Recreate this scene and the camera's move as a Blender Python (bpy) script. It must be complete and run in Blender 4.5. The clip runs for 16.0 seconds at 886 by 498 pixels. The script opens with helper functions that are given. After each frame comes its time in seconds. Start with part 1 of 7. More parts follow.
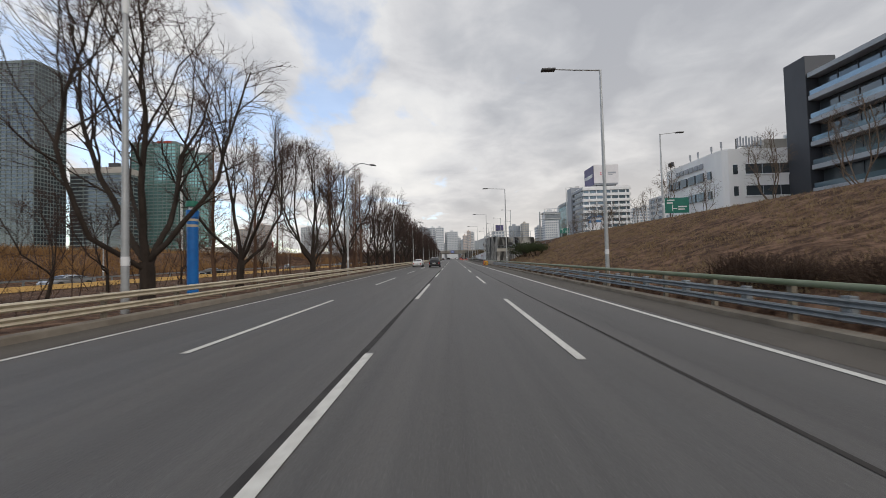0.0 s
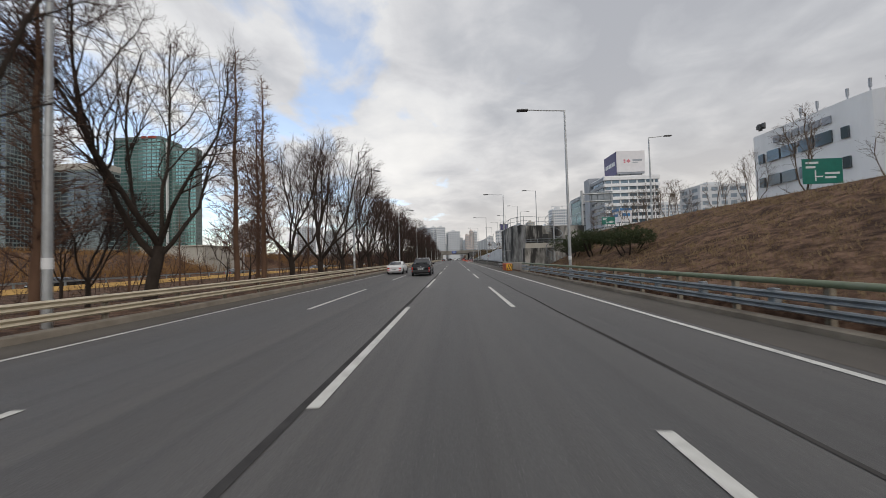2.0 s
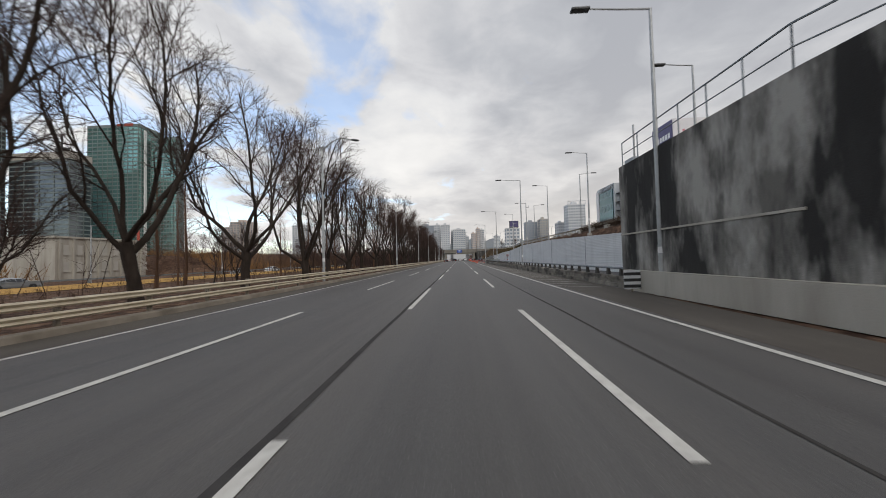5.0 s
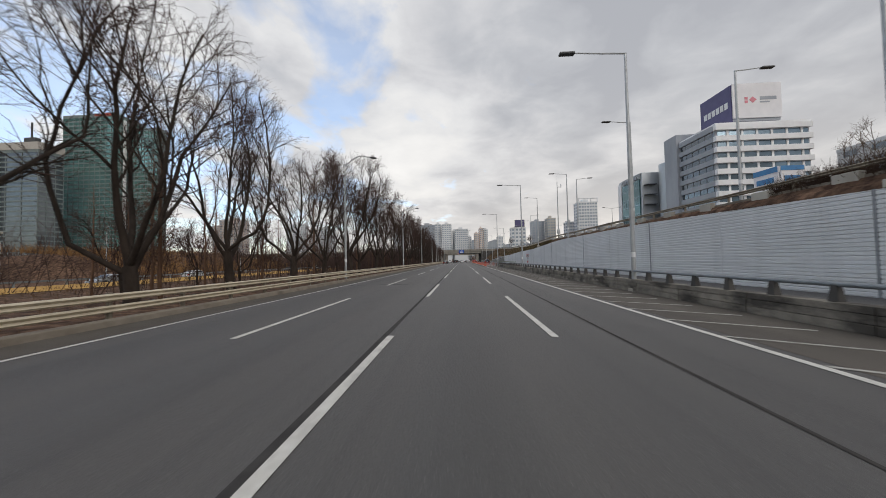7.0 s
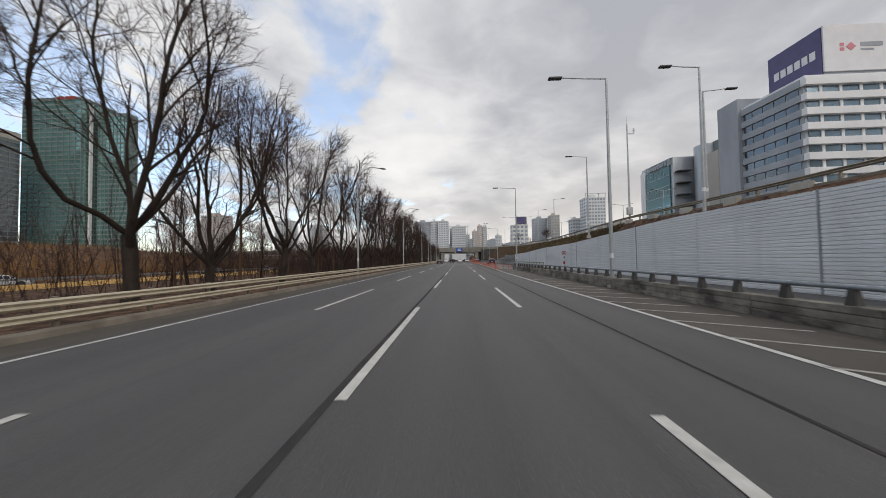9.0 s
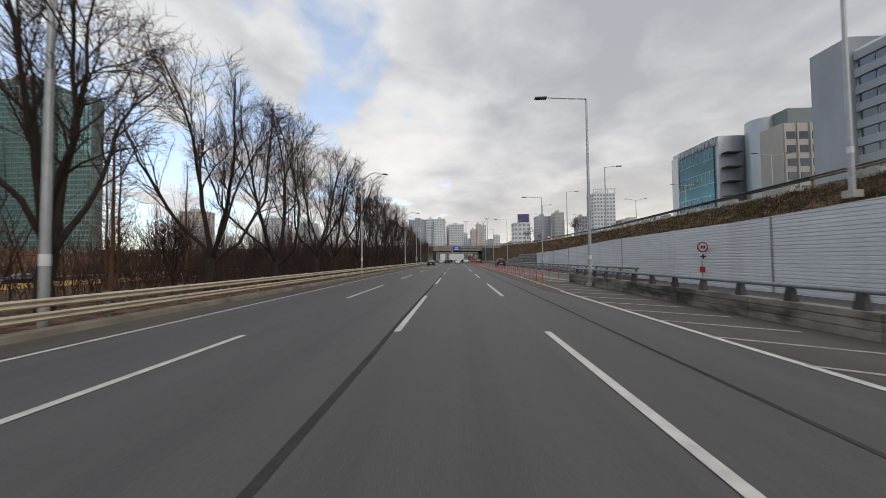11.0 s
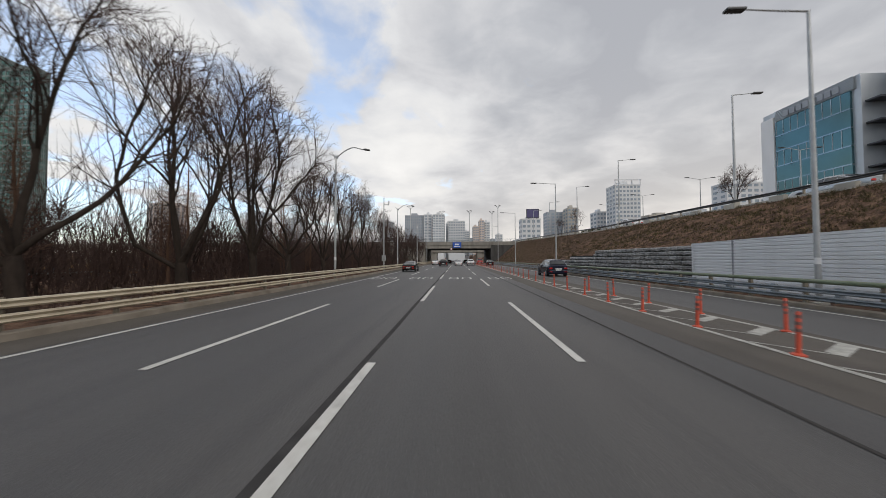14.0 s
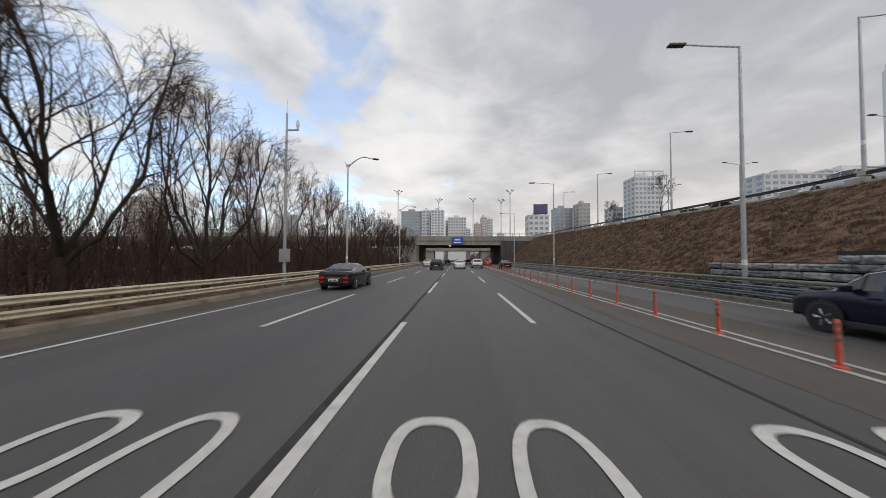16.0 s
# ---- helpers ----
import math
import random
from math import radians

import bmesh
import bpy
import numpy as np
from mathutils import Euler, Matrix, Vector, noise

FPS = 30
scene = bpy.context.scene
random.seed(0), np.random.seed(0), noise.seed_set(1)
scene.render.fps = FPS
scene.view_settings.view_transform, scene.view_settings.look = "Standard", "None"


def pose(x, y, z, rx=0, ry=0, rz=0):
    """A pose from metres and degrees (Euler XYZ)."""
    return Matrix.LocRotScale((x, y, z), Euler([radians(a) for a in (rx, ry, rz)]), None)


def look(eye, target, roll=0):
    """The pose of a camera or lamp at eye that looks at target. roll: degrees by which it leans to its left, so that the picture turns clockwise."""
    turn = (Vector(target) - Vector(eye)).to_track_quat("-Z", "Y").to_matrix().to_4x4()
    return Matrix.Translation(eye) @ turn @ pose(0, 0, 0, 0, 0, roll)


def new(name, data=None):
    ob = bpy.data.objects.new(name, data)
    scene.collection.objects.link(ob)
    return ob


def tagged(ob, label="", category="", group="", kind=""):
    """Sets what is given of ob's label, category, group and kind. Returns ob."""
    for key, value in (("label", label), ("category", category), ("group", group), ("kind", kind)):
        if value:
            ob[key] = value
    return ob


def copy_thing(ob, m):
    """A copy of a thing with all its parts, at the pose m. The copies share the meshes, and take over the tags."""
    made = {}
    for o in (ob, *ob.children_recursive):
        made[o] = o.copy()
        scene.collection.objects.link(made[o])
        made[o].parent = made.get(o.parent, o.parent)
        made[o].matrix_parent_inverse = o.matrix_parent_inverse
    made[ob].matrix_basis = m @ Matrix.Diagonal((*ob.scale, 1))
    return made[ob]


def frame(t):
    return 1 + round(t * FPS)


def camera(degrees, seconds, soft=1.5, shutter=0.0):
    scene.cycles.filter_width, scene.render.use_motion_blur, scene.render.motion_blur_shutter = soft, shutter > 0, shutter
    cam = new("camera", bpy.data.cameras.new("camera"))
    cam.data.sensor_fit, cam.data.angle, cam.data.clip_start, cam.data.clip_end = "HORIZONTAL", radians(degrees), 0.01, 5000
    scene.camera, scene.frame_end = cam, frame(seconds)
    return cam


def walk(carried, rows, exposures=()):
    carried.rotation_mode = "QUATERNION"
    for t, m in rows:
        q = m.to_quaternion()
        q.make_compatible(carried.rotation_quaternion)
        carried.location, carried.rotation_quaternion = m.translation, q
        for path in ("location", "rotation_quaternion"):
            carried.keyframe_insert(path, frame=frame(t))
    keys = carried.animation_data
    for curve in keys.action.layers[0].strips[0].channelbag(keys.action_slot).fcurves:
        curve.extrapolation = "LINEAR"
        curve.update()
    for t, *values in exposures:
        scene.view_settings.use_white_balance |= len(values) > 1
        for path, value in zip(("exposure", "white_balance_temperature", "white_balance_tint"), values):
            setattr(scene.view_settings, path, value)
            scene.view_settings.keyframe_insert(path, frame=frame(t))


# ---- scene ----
# ================= camera =================
cam = camera(107.0, 16.0, soft=0.75, shutter=0.15)
# seconds, place, yaw to the left, pitch up, roll
PATH = [
    (0, -0.246, 0.275, 1.659, 1.62, 1.53, -1.41),
    (0.5, -0.215, 6.499, 1.654, 1.74, 1.58, -1.47),
    (1, -0.184, 12.750, 1.649, 1.85, 1.62, -1.52),
    (1.5, -0.153, 18.955, 1.643, 1.91, 1.66, -1.57),
    (2, -0.122, 25.239, 1.637, 1.95, 1.70, -1.60),
    (2.5, -0.093, 31.601, 1.633, 2.02, 1.72, -1.61),
    (3, -0.069, 38.020, 1.630, 2.14, 1.72, -1.61),
    (3.5, -0.051, 44.507, 1.628, 2.30, 1.71, -1.59),
    (4, -0.045, 51.017, 1.628, 2.49, 1.70, -1.56),
    (4.5, -0.048, 57.550, 1.628, 2.68, 1.71, -1.51),
    (5, -0.059, 64.110, 1.631, 2.87, 1.73, -1.45),
    (5.5, -0.078, 70.698, 1.634, 3.03, 1.76, -1.39),
    (6, -0.101, 77.317, 1.639, 3.14, 1.82, -1.32),
    (6.5, -0.129, 83.969, 1.644, 3.21, 1.89, -1.25),
    (7, -0.161, 90.545, 1.651, 3.20, 1.94, -1.18),
    (7.5, -0.196, 96.969, 1.660, 3.14, 1.91, -1.11),
    (8, -0.232, 103.418, 1.668, 3.03, 1.85, -1.04),
    (8.5, -0.267, 110.057, 1.676, 2.91, 1.80, -0.98),
    (9, -0.297, 116.787, 1.684, 2.76, 1.77, -0.91),
    (9.5, -0.318, 123.521, 1.691, 2.58, 1.77, -0.85),
    (10, -0.329, 130.164, 1.697, 2.42, 1.78, -0.78),
    (10.5, -0.332, 136.607, 1.702, 2.32, 1.79, -0.71),
    (11, -0.329, 142.943, 1.706, 2.28, 1.79, -0.65),
    (11.5, -0.324, 149.266, 1.710, 2.28, 1.79, -0.58),
    (12, -0.318, 155.669, 1.713, 2.30, 1.78, -0.50),
    (12.5, -0.314, 162.244, 1.717, 2.33, 1.79, -0.42),
    (13, -0.315, 169.086, 1.720, 2.35, 1.79, -0.34),
    (13.5, -0.322, 175.871, 1.723, 2.36, 1.79, -0.25),
    (14, -0.332, 182.694, 1.727, 2.35, 1.77, -0.15),
    (14.5, -0.340, 189.569, 1.731, 2.35, 1.75, -0.06),
    (15, -0.343, 196.486, 1.734, 2.36, 1.73, 0.03),
    (15.5, -0.341, 203.344, 1.738, 2.37, 1.70, 0.12),
    (16, -0.337, 210.172, 1.741, 2.38, 1.68, 0.21),
]

walk(cam, [(t, pose(x, y, z, 90 + p, 0, w) @ pose(0, 0, 0, 0, 0, r)) for t, x, y, z, w, p, r in PATH])

# ================= sky and sun =================
SUN_AZ, SUN_EL = 148.0, 34.0         # degrees to the right of ahead, degrees up
GLOW_AZ = 34.0                       # where the cloud sheet thins out near the horizon


def build_world():
    w = bpy.data.worlds.new("overcast_sky")
    scene.world = w
    w.use_nodes = True
    nt = w.node_tree
    nt.nodes.clear()
    N, L = nt.nodes.new, nt.links.new
    out, bg = N("ShaderNodeOutputWorld"), N("ShaderNodeBackground")
    L(bg.outputs[0], out.inputs[0])
    tc = N("ShaderNodeTexCoord")
    sep = N("ShaderNodeSeparateXYZ")
    L(tc.outputs["Generated"], sep.inputs[0])

    def m(op, a, b=None, c=None, clamp=False):
        n = N("ShaderNodeMath")
        n.operation, n.use_clamp = op, clamp
        for i, v in enumerate((a, b, c)):
            if v is None:
                continue
            if isinstance(v, (int, float)):
                n.inputs[i].default_value = v
            else:
                L(v, n.inputs[i])
        return n.outputs[0]

    def ramp(f, stops):
        n = N("ShaderNodeValToRGB")
        e = n.color_ramp.elements
        while len(e) < len(stops):
            e.new(0.5)
        for el, (p, c) in zip(e, stops):
            el.position, el.color = p, (*c, 1)
        L(f, n.inputs[0])
        return n.outputs[0]

    def mix(f, a, b):
        n = N("ShaderNodeMix")
        n.data_type = "RGBA"
        for k, v in ((0, f), (6, a), (7, b)):
            if isinstance(v, (int, float, tuple)):
                n.inputs[k].default_value = v
            else:
                L(v, n.inputs[k])
        return n.outputs[2]

    def cloud(sx, sy, ox, oy, scale, detail, rough, distort=0.0):
        com = N("ShaderNodeCombineXYZ")
        L(m("MULTIPLY_ADD", px, sx, ox), com.inputs[0])
        L(m("MULTIPLY_ADD", py, sy, oy), com.inputs[1])
        n = N("ShaderNodeTexNoise")
        n.inputs["Scale"].default_value, n.inputs["Detail"].default_value = scale, detail
        n.inputs["Roughness"].default_value, n.inputs["Distortion"].default_value = rough, distort
        L(com.outputs[0], n.inputs["Vector"])
        return n.outputs["Fac"]

    up = m("MAXIMUM", sep.outputs[2], 0.0)
    low = m("ADD", up, 0.22)
    px, py = m("DIVIDE", sep.outputs[0], low), m("DIVIDE", sep.outputs[1], low)
    sky = N("ShaderNodeTexSky")
    sky.sky_type, sky.sun_disc = "NISHITA", False
    sky.sun_elevation, sky.sun_rotation = radians(SUN_EL), radians(SUN_AZ)
    blue = N("ShaderNodeVectorMath")
    blue.operation = "SCALE"
    blue.inputs[3].default_value = 0.26
    L(sky.outputs[0], blue.inputs[0])
    # lit and grey parts of the cloud sheet: a bright seam a little to the left of ahead, a heavy bank to the right of it
    def toward(azimuth, elevation, power):
        a, e = radians(azimuth), radians(elevation)
        d = m("MULTIPLY", sep.outputs[0], math.sin(a) * math.cos(e))
        d = m("MULTIPLY_ADD", sep.outputs[1], math.cos(a) * math.cos(e), d)
        d = m("MULTIPLY_ADD", sep.outputs[2], math.sin(e), d)
        return m("POWER", m("MAXIMUM", d, 0.0), power)

    big = cloud(1.0, 1.0, 5.3, 2.2, 1.15, 6, 0.50, 0.25)
    fine = cloud(1.0, 1.0, 8.0, 4.0, 3.2, 7, 0.52, 0.5)
    small = cloud(1.0, 1.3, 3.0, 9.0, 9.0, 6, 0.6, 0.2)
    body = m("ADD", m("MULTIPLY_ADD", sep.outputs[0], -0.12, m("MULTIPLY", big, 0.60)), m("MULTIPLY_ADD", fine, 0.33, m("MULTIPLY", small, 0.07)))
    body = m("MULTIPLY_ADD", toward(-14, 34, 26), 0.10, body)
    body = m("MULTIPLY_ADD", toward(-7, 18, 60), 0.06, body)
    body = m("MULTIPLY_ADD", toward(16, 33, 14), -0.06, body)
    grey = ramp(body, [(0.36, (0.44, 0.455, 0.495)), (0.43, (0.53, 0.545, 0.58)), (0.49, (0.645, 0.65, 0.675)), (0.55, (0.755, 0.76, 0.775)), (0.63, (0.86, 0.855, 0.85)), (0.74, (0.96, 0.95, 0.935))])
    # warm light low down on the sun's side
    ahead = m("ADD", m("MULTIPLY", sep.outputs[0], math.sin(radians(GLOW_AZ))), m("MULTIPLY", sep.outputs[1], math.cos(radians(GLOW_AZ))))
    glow = m("MULTIPLY", m("POWER", m("MAXIMUM", ahead, 0.0), 3.0), m("POWER", m("SUBTRACT", 1.0, up), 4.5), clamp=True)
    warm = mix(m("MULTIPLY", glow, 0.75), grey, (0.94, 0.86, 0.75, 1))
    haze = m("POWER", m("SUBTRACT", 1.0, up), 15.0)
    hazed = mix(m("MULTIPLY", haze, 0.6), warm, (0.90, 0.84, 0.78, 1))
    # holes in the sheet, away from the sun
    hole = cloud(1.0, 0.8, 11.3, 6.4, 2.6, 6, 0.55, 0.3)
    away = m("MULTIPLY_ADD", sep.outputs[0], -0.26, 0.0)
    gap = m("MULTIPLY", m("SUBTRACT", m("ADD", hole, away), 0.60), 8.0, clamp=True)
    both = mix(m("MULTIPLY", gap, 0.62), hazed, blue.outputs[0])
    L(both, bg.inputs[0])
    bg.inputs[1].default_value = 1.0


build_world()
sun = new("sun", bpy.data.lights.new("sun", "SUN"))
sun.data.energy, sun.data.angle, sun.data.color = 1.15, radians(40), (1.0, 0.95, 0.88)
az, el = radians(SUN_AZ), radians(SUN_EL)
sun.matrix_world = look((0, 0, 60), Vector((0, 0, 60)) - Vector((math.sin(az) * math.cos(el), math.cos(az) * math.cos(el), math.sin(el))))
scene.view_settings.exposure = 0.0

# ================= materials =================


def mat(name, c1, c2=None, scale=1.0, rough=0.7, bump=0.0, bscale=40.0, metal=0.0, stretch=(1, 1, 1), detail=6, spread=(0.35, 0.65),
        c3=None, s3=0.1, f3=0.5, st3=(1, 1, 1), r3=(0.5, 0.72), rand=0.0, spec=0.5, rvar=0.08, world=True, bdist=0.02):
    """Two base colours mixed by noise at a real size, a third stain colour at another size, relief and uneven gloss."""
    mt = bpy.data.materials.new(name)
    mt.use_nodes = True
    nt = mt.node_tree
    N, L = nt.nodes.new, nt.links.new
    b = nt.nodes["Principled BSDF"]
    b.inputs["Roughness"].default_value, b.inputs["Metallic"].default_value = rough, metal
    b.inputs["Specular IOR Level"].default_value = spec
    b.inputs["Base Color"].default_value = (*c1, 1)
    if c2 is None:
        return mt
    src = N("ShaderNodeNewGeometry").outputs["Position"] if world else N("ShaderNodeTexCoord").outputs["Object"]

    def noisy(sc, st, det):
        mp = N("ShaderNodeMapping")
        mp.inputs["Scale"].default_value = st
        L(src, mp.inputs[0])
        n = N("ShaderNodeTexNoise")
        n.inputs["Scale"].default_value, n.inputs["Detail"].default_value, n.inputs["Roughness"].default_value = sc, det, 0.6
        L(mp.outputs[0], n.inputs["Vector"])
        return n.outputs["Fac"]

    def span(f, lo, hi):
        n = N("ShaderNodeMapRange")
        n.inputs[1].default_value, n.inputs[2].default_value = lo, hi
        L(f, n.inputs[0])
        return n.outputs[0]

    def mixed(f, a, c):
        n = N("ShaderNodeMix")
        n.data_type = "RGBA"
        L(f, n.inputs[0])
        for k, v in ((6, a), (7, c)):
            if isinstance(v, tuple):
                n.inputs[k].default_value = (*v, 1)
            else:
                L(v, n.inputs[k])
        return n.outputs[2]

    f1 = noisy(scale, stretch, detail)
    col = mixed(span(f1, *spread), c1, c2)
    if c3 is not None:
        f = span(noisy(s3, st3, 5), *r3)
        mu = N("ShaderNodeMath")
        mu.operation = "MULTIPLY"
        mu.inputs[1].default_value = f3
        L(f, mu.inputs[0])
        col = mixed(mu.outputs[0], col, c3)
    if rand:
        oi, hsv = N("ShaderNodeObjectInfo"), N("ShaderNodeHueSaturation")
        r = N("ShaderNodeMapRange")
        r.inputs[3].default_value, r.inputs[4].default_value = 1 - rand, 1 + rand
        L(oi.outputs["Random"], r.inputs[0])
        L(r.outputs[0], hsv.inputs["Value"])
        L(col, hsv.inputs["Color"])
        col = hsv.outputs[0]
    L(col, b.inputs["Base Color"])
    rr = N("ShaderNodeMapRange")
    rr.inputs[3].default_value, rr.inputs[4].default_value = max(rough - rvar, 0.02), min(rough + rvar, 1.0)
    L(f1, rr.inputs[0])
    L(rr.outputs[0], b.inputs["Roughness"])
    if bump:
        bp = N("ShaderNodeBump")
        bp.inputs["Strength"].default_value, bp.inputs["Distance"].default_value = bump, bdist
        L(noisy(bscale, (1, 1, 1), 3), bp.inputs["Height"])
        L(bp.outputs[0], b.inputs["Normal"])
    return mt


def glass_mat(name, tint, rough=0.1, dark=0.7):
    """Coated glazing that mirrors the sky in its own tint, as seen from outside by day."""
    return mat(name, tint, tuple(v * dark for v in tint), 0.12, rough, metal=0.65, spec=0.8, rvar=0.04)


M = {}


def asphalt_mat():
    """Worn asphalt: broad lane tints, wheel-track streaks, patches and a coarse speckle of stone."""
    mt = bpy.data.materials.new("asphalt")
    mt.use_nodes = True
    nt = mt.node_tree
    N, L = nt.nodes.new, nt.links.new
    b = nt.nodes["Principled BSDF"]
    pos = N("ShaderNodeNewGeometry").outputs["Position"]

    def noisy(st, sc, det, lo, hi):
        mp = N("ShaderNodeMapping")
        mp.inputs["Scale"].default_value = st
        L(pos, mp.inputs[0])
        n = N("ShaderNodeTexNoise")
        n.inputs["Scale"].default_value, n.inputs["Detail"].default_value, n.inputs["Roughness"].default_value = sc, det, 0.62
        L(mp.outputs[0], n.inputs["Vector"])
        r = N("ShaderNodeMapRange")
        r.inputs[1].default_value, r.inputs[2].default_value = lo, hi
        L(n.outputs["Fac"], r.inputs[0])
        return r.outputs[0]

    def mixed(f, a, c, amount=1.0):
        n = N("ShaderNodeMix")
        n.data_type = "RGBA"
        k = N("ShaderNodeMath")
        k.operation = "MULTIPLY"
        k.inputs[1].default_value = amount
        L(f, k.inputs[0])
        L(k.outputs[0], n.inputs[0])
        for i, v in ((6, a), (7, c)):
            if isinstance(v, tuple):
                n.inputs[i].default_value = (*v, 1)
            else:
                L(v, n.inputs[i])
        return n.outputs[2]

    col = mixed(noisy((0.28, 0.006, 1), 1.0, 3, 0.38, 0.62), (0.090, 0.088, 0.087), (0.117, 0.109, 0.102))
    col = mixed(noisy((1.7, 0.012, 1), 1.0, 4, 0.45, 0.68), col, (0.070, 0.067, 0.066), 0.75)
    col = mixed(noisy((9.0, 0.05, 1), 1.0, 3, 0.45, 0.75), col, (0.150, 0.144, 0.138), 0.18)
    col = mixed(noisy((0.5, 0.16, 1), 1.0, 6, 0.52, 0.70), col, (0.078, 0.075, 0.073), 0.45)
    sep = N("ShaderNodeSeparateXYZ")
    L(pos, sep.inputs[0])
    wave = N("ShaderNodeMath")
    wave.operation = "MULTIPLY"
    wave.inputs[1].default_value = 2 * math.pi / 3.5
    L(sep.outputs[0], wave.inputs[0])
    crest = N("ShaderNodeMath")
    crest.operation = "COSINE"
    L(wave.outputs[0], crest.inputs[0])
    strip = N("ShaderNodeMapRange")
    strip.inputs[1].default_value, strip.inputs[2].default_value = 0.35, 1.0
    L(crest.outputs[0], strip.inputs[0])
    worn = N("ShaderNodeMath")
    worn.operation = "MULTIPLY"
    L(strip.outputs[0], worn.inputs[0])
    L(noisy((2.2, 0.05, 1), 1.0, 5, 0.30, 0.62), worn.inputs[1])
    col = mixed(worn.outputs[0], col, (0.050, 0.047, 0.046), 0.42)
    older = N("ShaderNodeMapRange")
    older.inputs[1].default_value, older.inputs[2].default_value = 58.0, 90.0
    L(sep.outputs[1], older.inputs[0])
    col = mixed(older.outputs[0], col, (0.052, 0.050, 0.050), 0.30)
    speck = noisy((1, 0.8, 1), 30.0, 3, 0.40, 0.66)
    col = mixed(speck, col, (0.055, 0.053, 0.052), 0.32)
    col = mixed(noisy((1, 0.5, 1), 60.0, 2, 0.60, 0.72), col, (0.27, 0.26, 0.25), 0.5)
    L(col, b.inputs["Base Color"])
    b.inputs["Roughness"].default_value, b.inputs["Specular IOR Level"].default_value = 0.62, 0.5
    bp = N("ShaderNodeBump")
    bp.inputs["Strength"].default_value, bp.inputs["Distance"].default_value = 0.6, 0.012
    L(speck, bp.inputs["Height"])
    L(bp.outputs[0], b.inputs["Normal"])
    return mt


M["asphalt"] = asphalt_mat()
M["asphalt_side"] = mat("asphalt_side", (0.092, 0.082, 0.073), (0.125, 0.112, 0.098), 0.9, 0.75, 0.5, 80, stretch=(1, 0.15, 1), c3=(0.08, 0.072, 0.063), s3=0.6, f3=0.5, spec=0.15)
M["tar"] = mat("tar", (0.042, 0.040, 0.040), (0.066, 0.063, 0.062), 3.0, 0.92, 0.3, 60, spec=0.1)
M["tar_thin"] = mat("worn_tar", (0.034, 0.032, 0.031), (0.062, 0.058, 0.055), 1.1, 0.9, 0.3, 60, stretch=(1, 0.35, 1), c3=(0.09, 0.085, 0.08), s3=0.2, f3=0.35, spec=0.1)
M["paint"] = mat("road_paint", (0.62, 0.61, 0.57), (0.52, 0.505, 0.47), 6.0, 0.65, 0.3, 70, c3=(0.27, 0.26, 0.25), s3=2.2, f3=0.5)
M["paint_worn"] = mat("worn_road_paint", (0.46, 0.45, 0.41), (0.33, 0.32, 0.29), 5.0, 0.7, 0.3, 70, c3=(0.15, 0.14, 0.13), s3=2.4, f3=0.7)
M["kerb"] = mat("kerb_concrete", (0.25, 0.215, 0.17), (0.17, 0.142, 0.11), 1.2, 0.88, 0.5, 40, c3=(0.085, 0.068, 0.052), s3=0.7, f3=0.75)
M["concrete"] = mat("stained_concrete", (0.36, 0.345, 0.315), (0.15, 0.142, 0.128), 0.8, 0.9, 0.5, 25, stretch=(1.4, 1.4, 0.6), spread=(0.40, 0.60), c3=(0.016, 0.015, 0.014), s3=0.55, f3=0.96, st3=(1.25, 1.25, 0.30), r3=(0.44, 0.56))
M["barrier"] = mat("barrier_concrete", (0.30, 0.27, 0.225), (0.17, 0.152, 0.128), 1.6, 0.9, 0.6, 30, c3=(0.035, 0.031, 0.027), s3=0.6, f3=0.85, r3=(0.47, 0.62), st3=(1, 1, 2.5), rand=0.15)
M["pale_concrete"] = mat("pale_concrete", (0.47, 0.44, 0.38), (0.38, 0.35, 0.30), 0.7, 0.88, 0.3, 20, stretch=(1, 1, 0.3), c3=(0.20, 0.17, 0.14), s3=0.5, f3=0.6, st3=(1, 1, 0.12))
M["cream_rail"] = mat("cream_painted_steel", (0.60, 0.53, 0.40), (0.50, 0.43, 0.32), 2.0, 0.5, 0.1, 30, metal=0.1, c3=(0.22, 0.15, 0.09), s3=1.6, f3=0.35)
M["rail_post"] = mat("weathered_steel", (0.20, 0.17, 0.13), (0.29, 0.25, 0.19), 4, 0.6, metal=0.3)
M["green_rail"] = mat("green_painted_pipe", (0.115, 0.15, 0.085), (0.17, 0.20, 0.125), 1.4, 0.45, metal=0.1, c3=(0.22, 0.21, 0.17), s3=2.0, f3=0.4)
M["galv"] = mat("galvanised_steel", (0.18, 0.205, 0.225), (0.27, 0.295, 0.315), 2.2, 0.5, metal=0.4, c3=(0.19, 0.19, 0.18), s3=1.2, f3=0.4)
M["pole"] = mat("grey_lamp_steel", (0.43, 0.44, 0.44), (0.35, 0.355, 0.355), 3.0, 0.42, metal=0.35)
M["dark_steel"] = mat("dark_steel", (0.06, 0.06, 0.062), (0.10, 0.10, 0.10), 4.0, 0.5, metal=0.4)
M["white_panel"] = mat("white_metal_panel", (0.74, 0.745, 0.75), (0.66, 0.665, 0.67), 0.35, 0.55, stretch=(1, 0.35, 2), c3=(0.50, 0.50, 0.50), s3=0.55, f3=0.5, st3=(1, 1, 0.12))
M["panel_post"] = mat("grey_joint_post", (0.30, 0.31, 0.325), (0.24, 0.25, 0.26), 2.0, 0.55, metal=0.2)
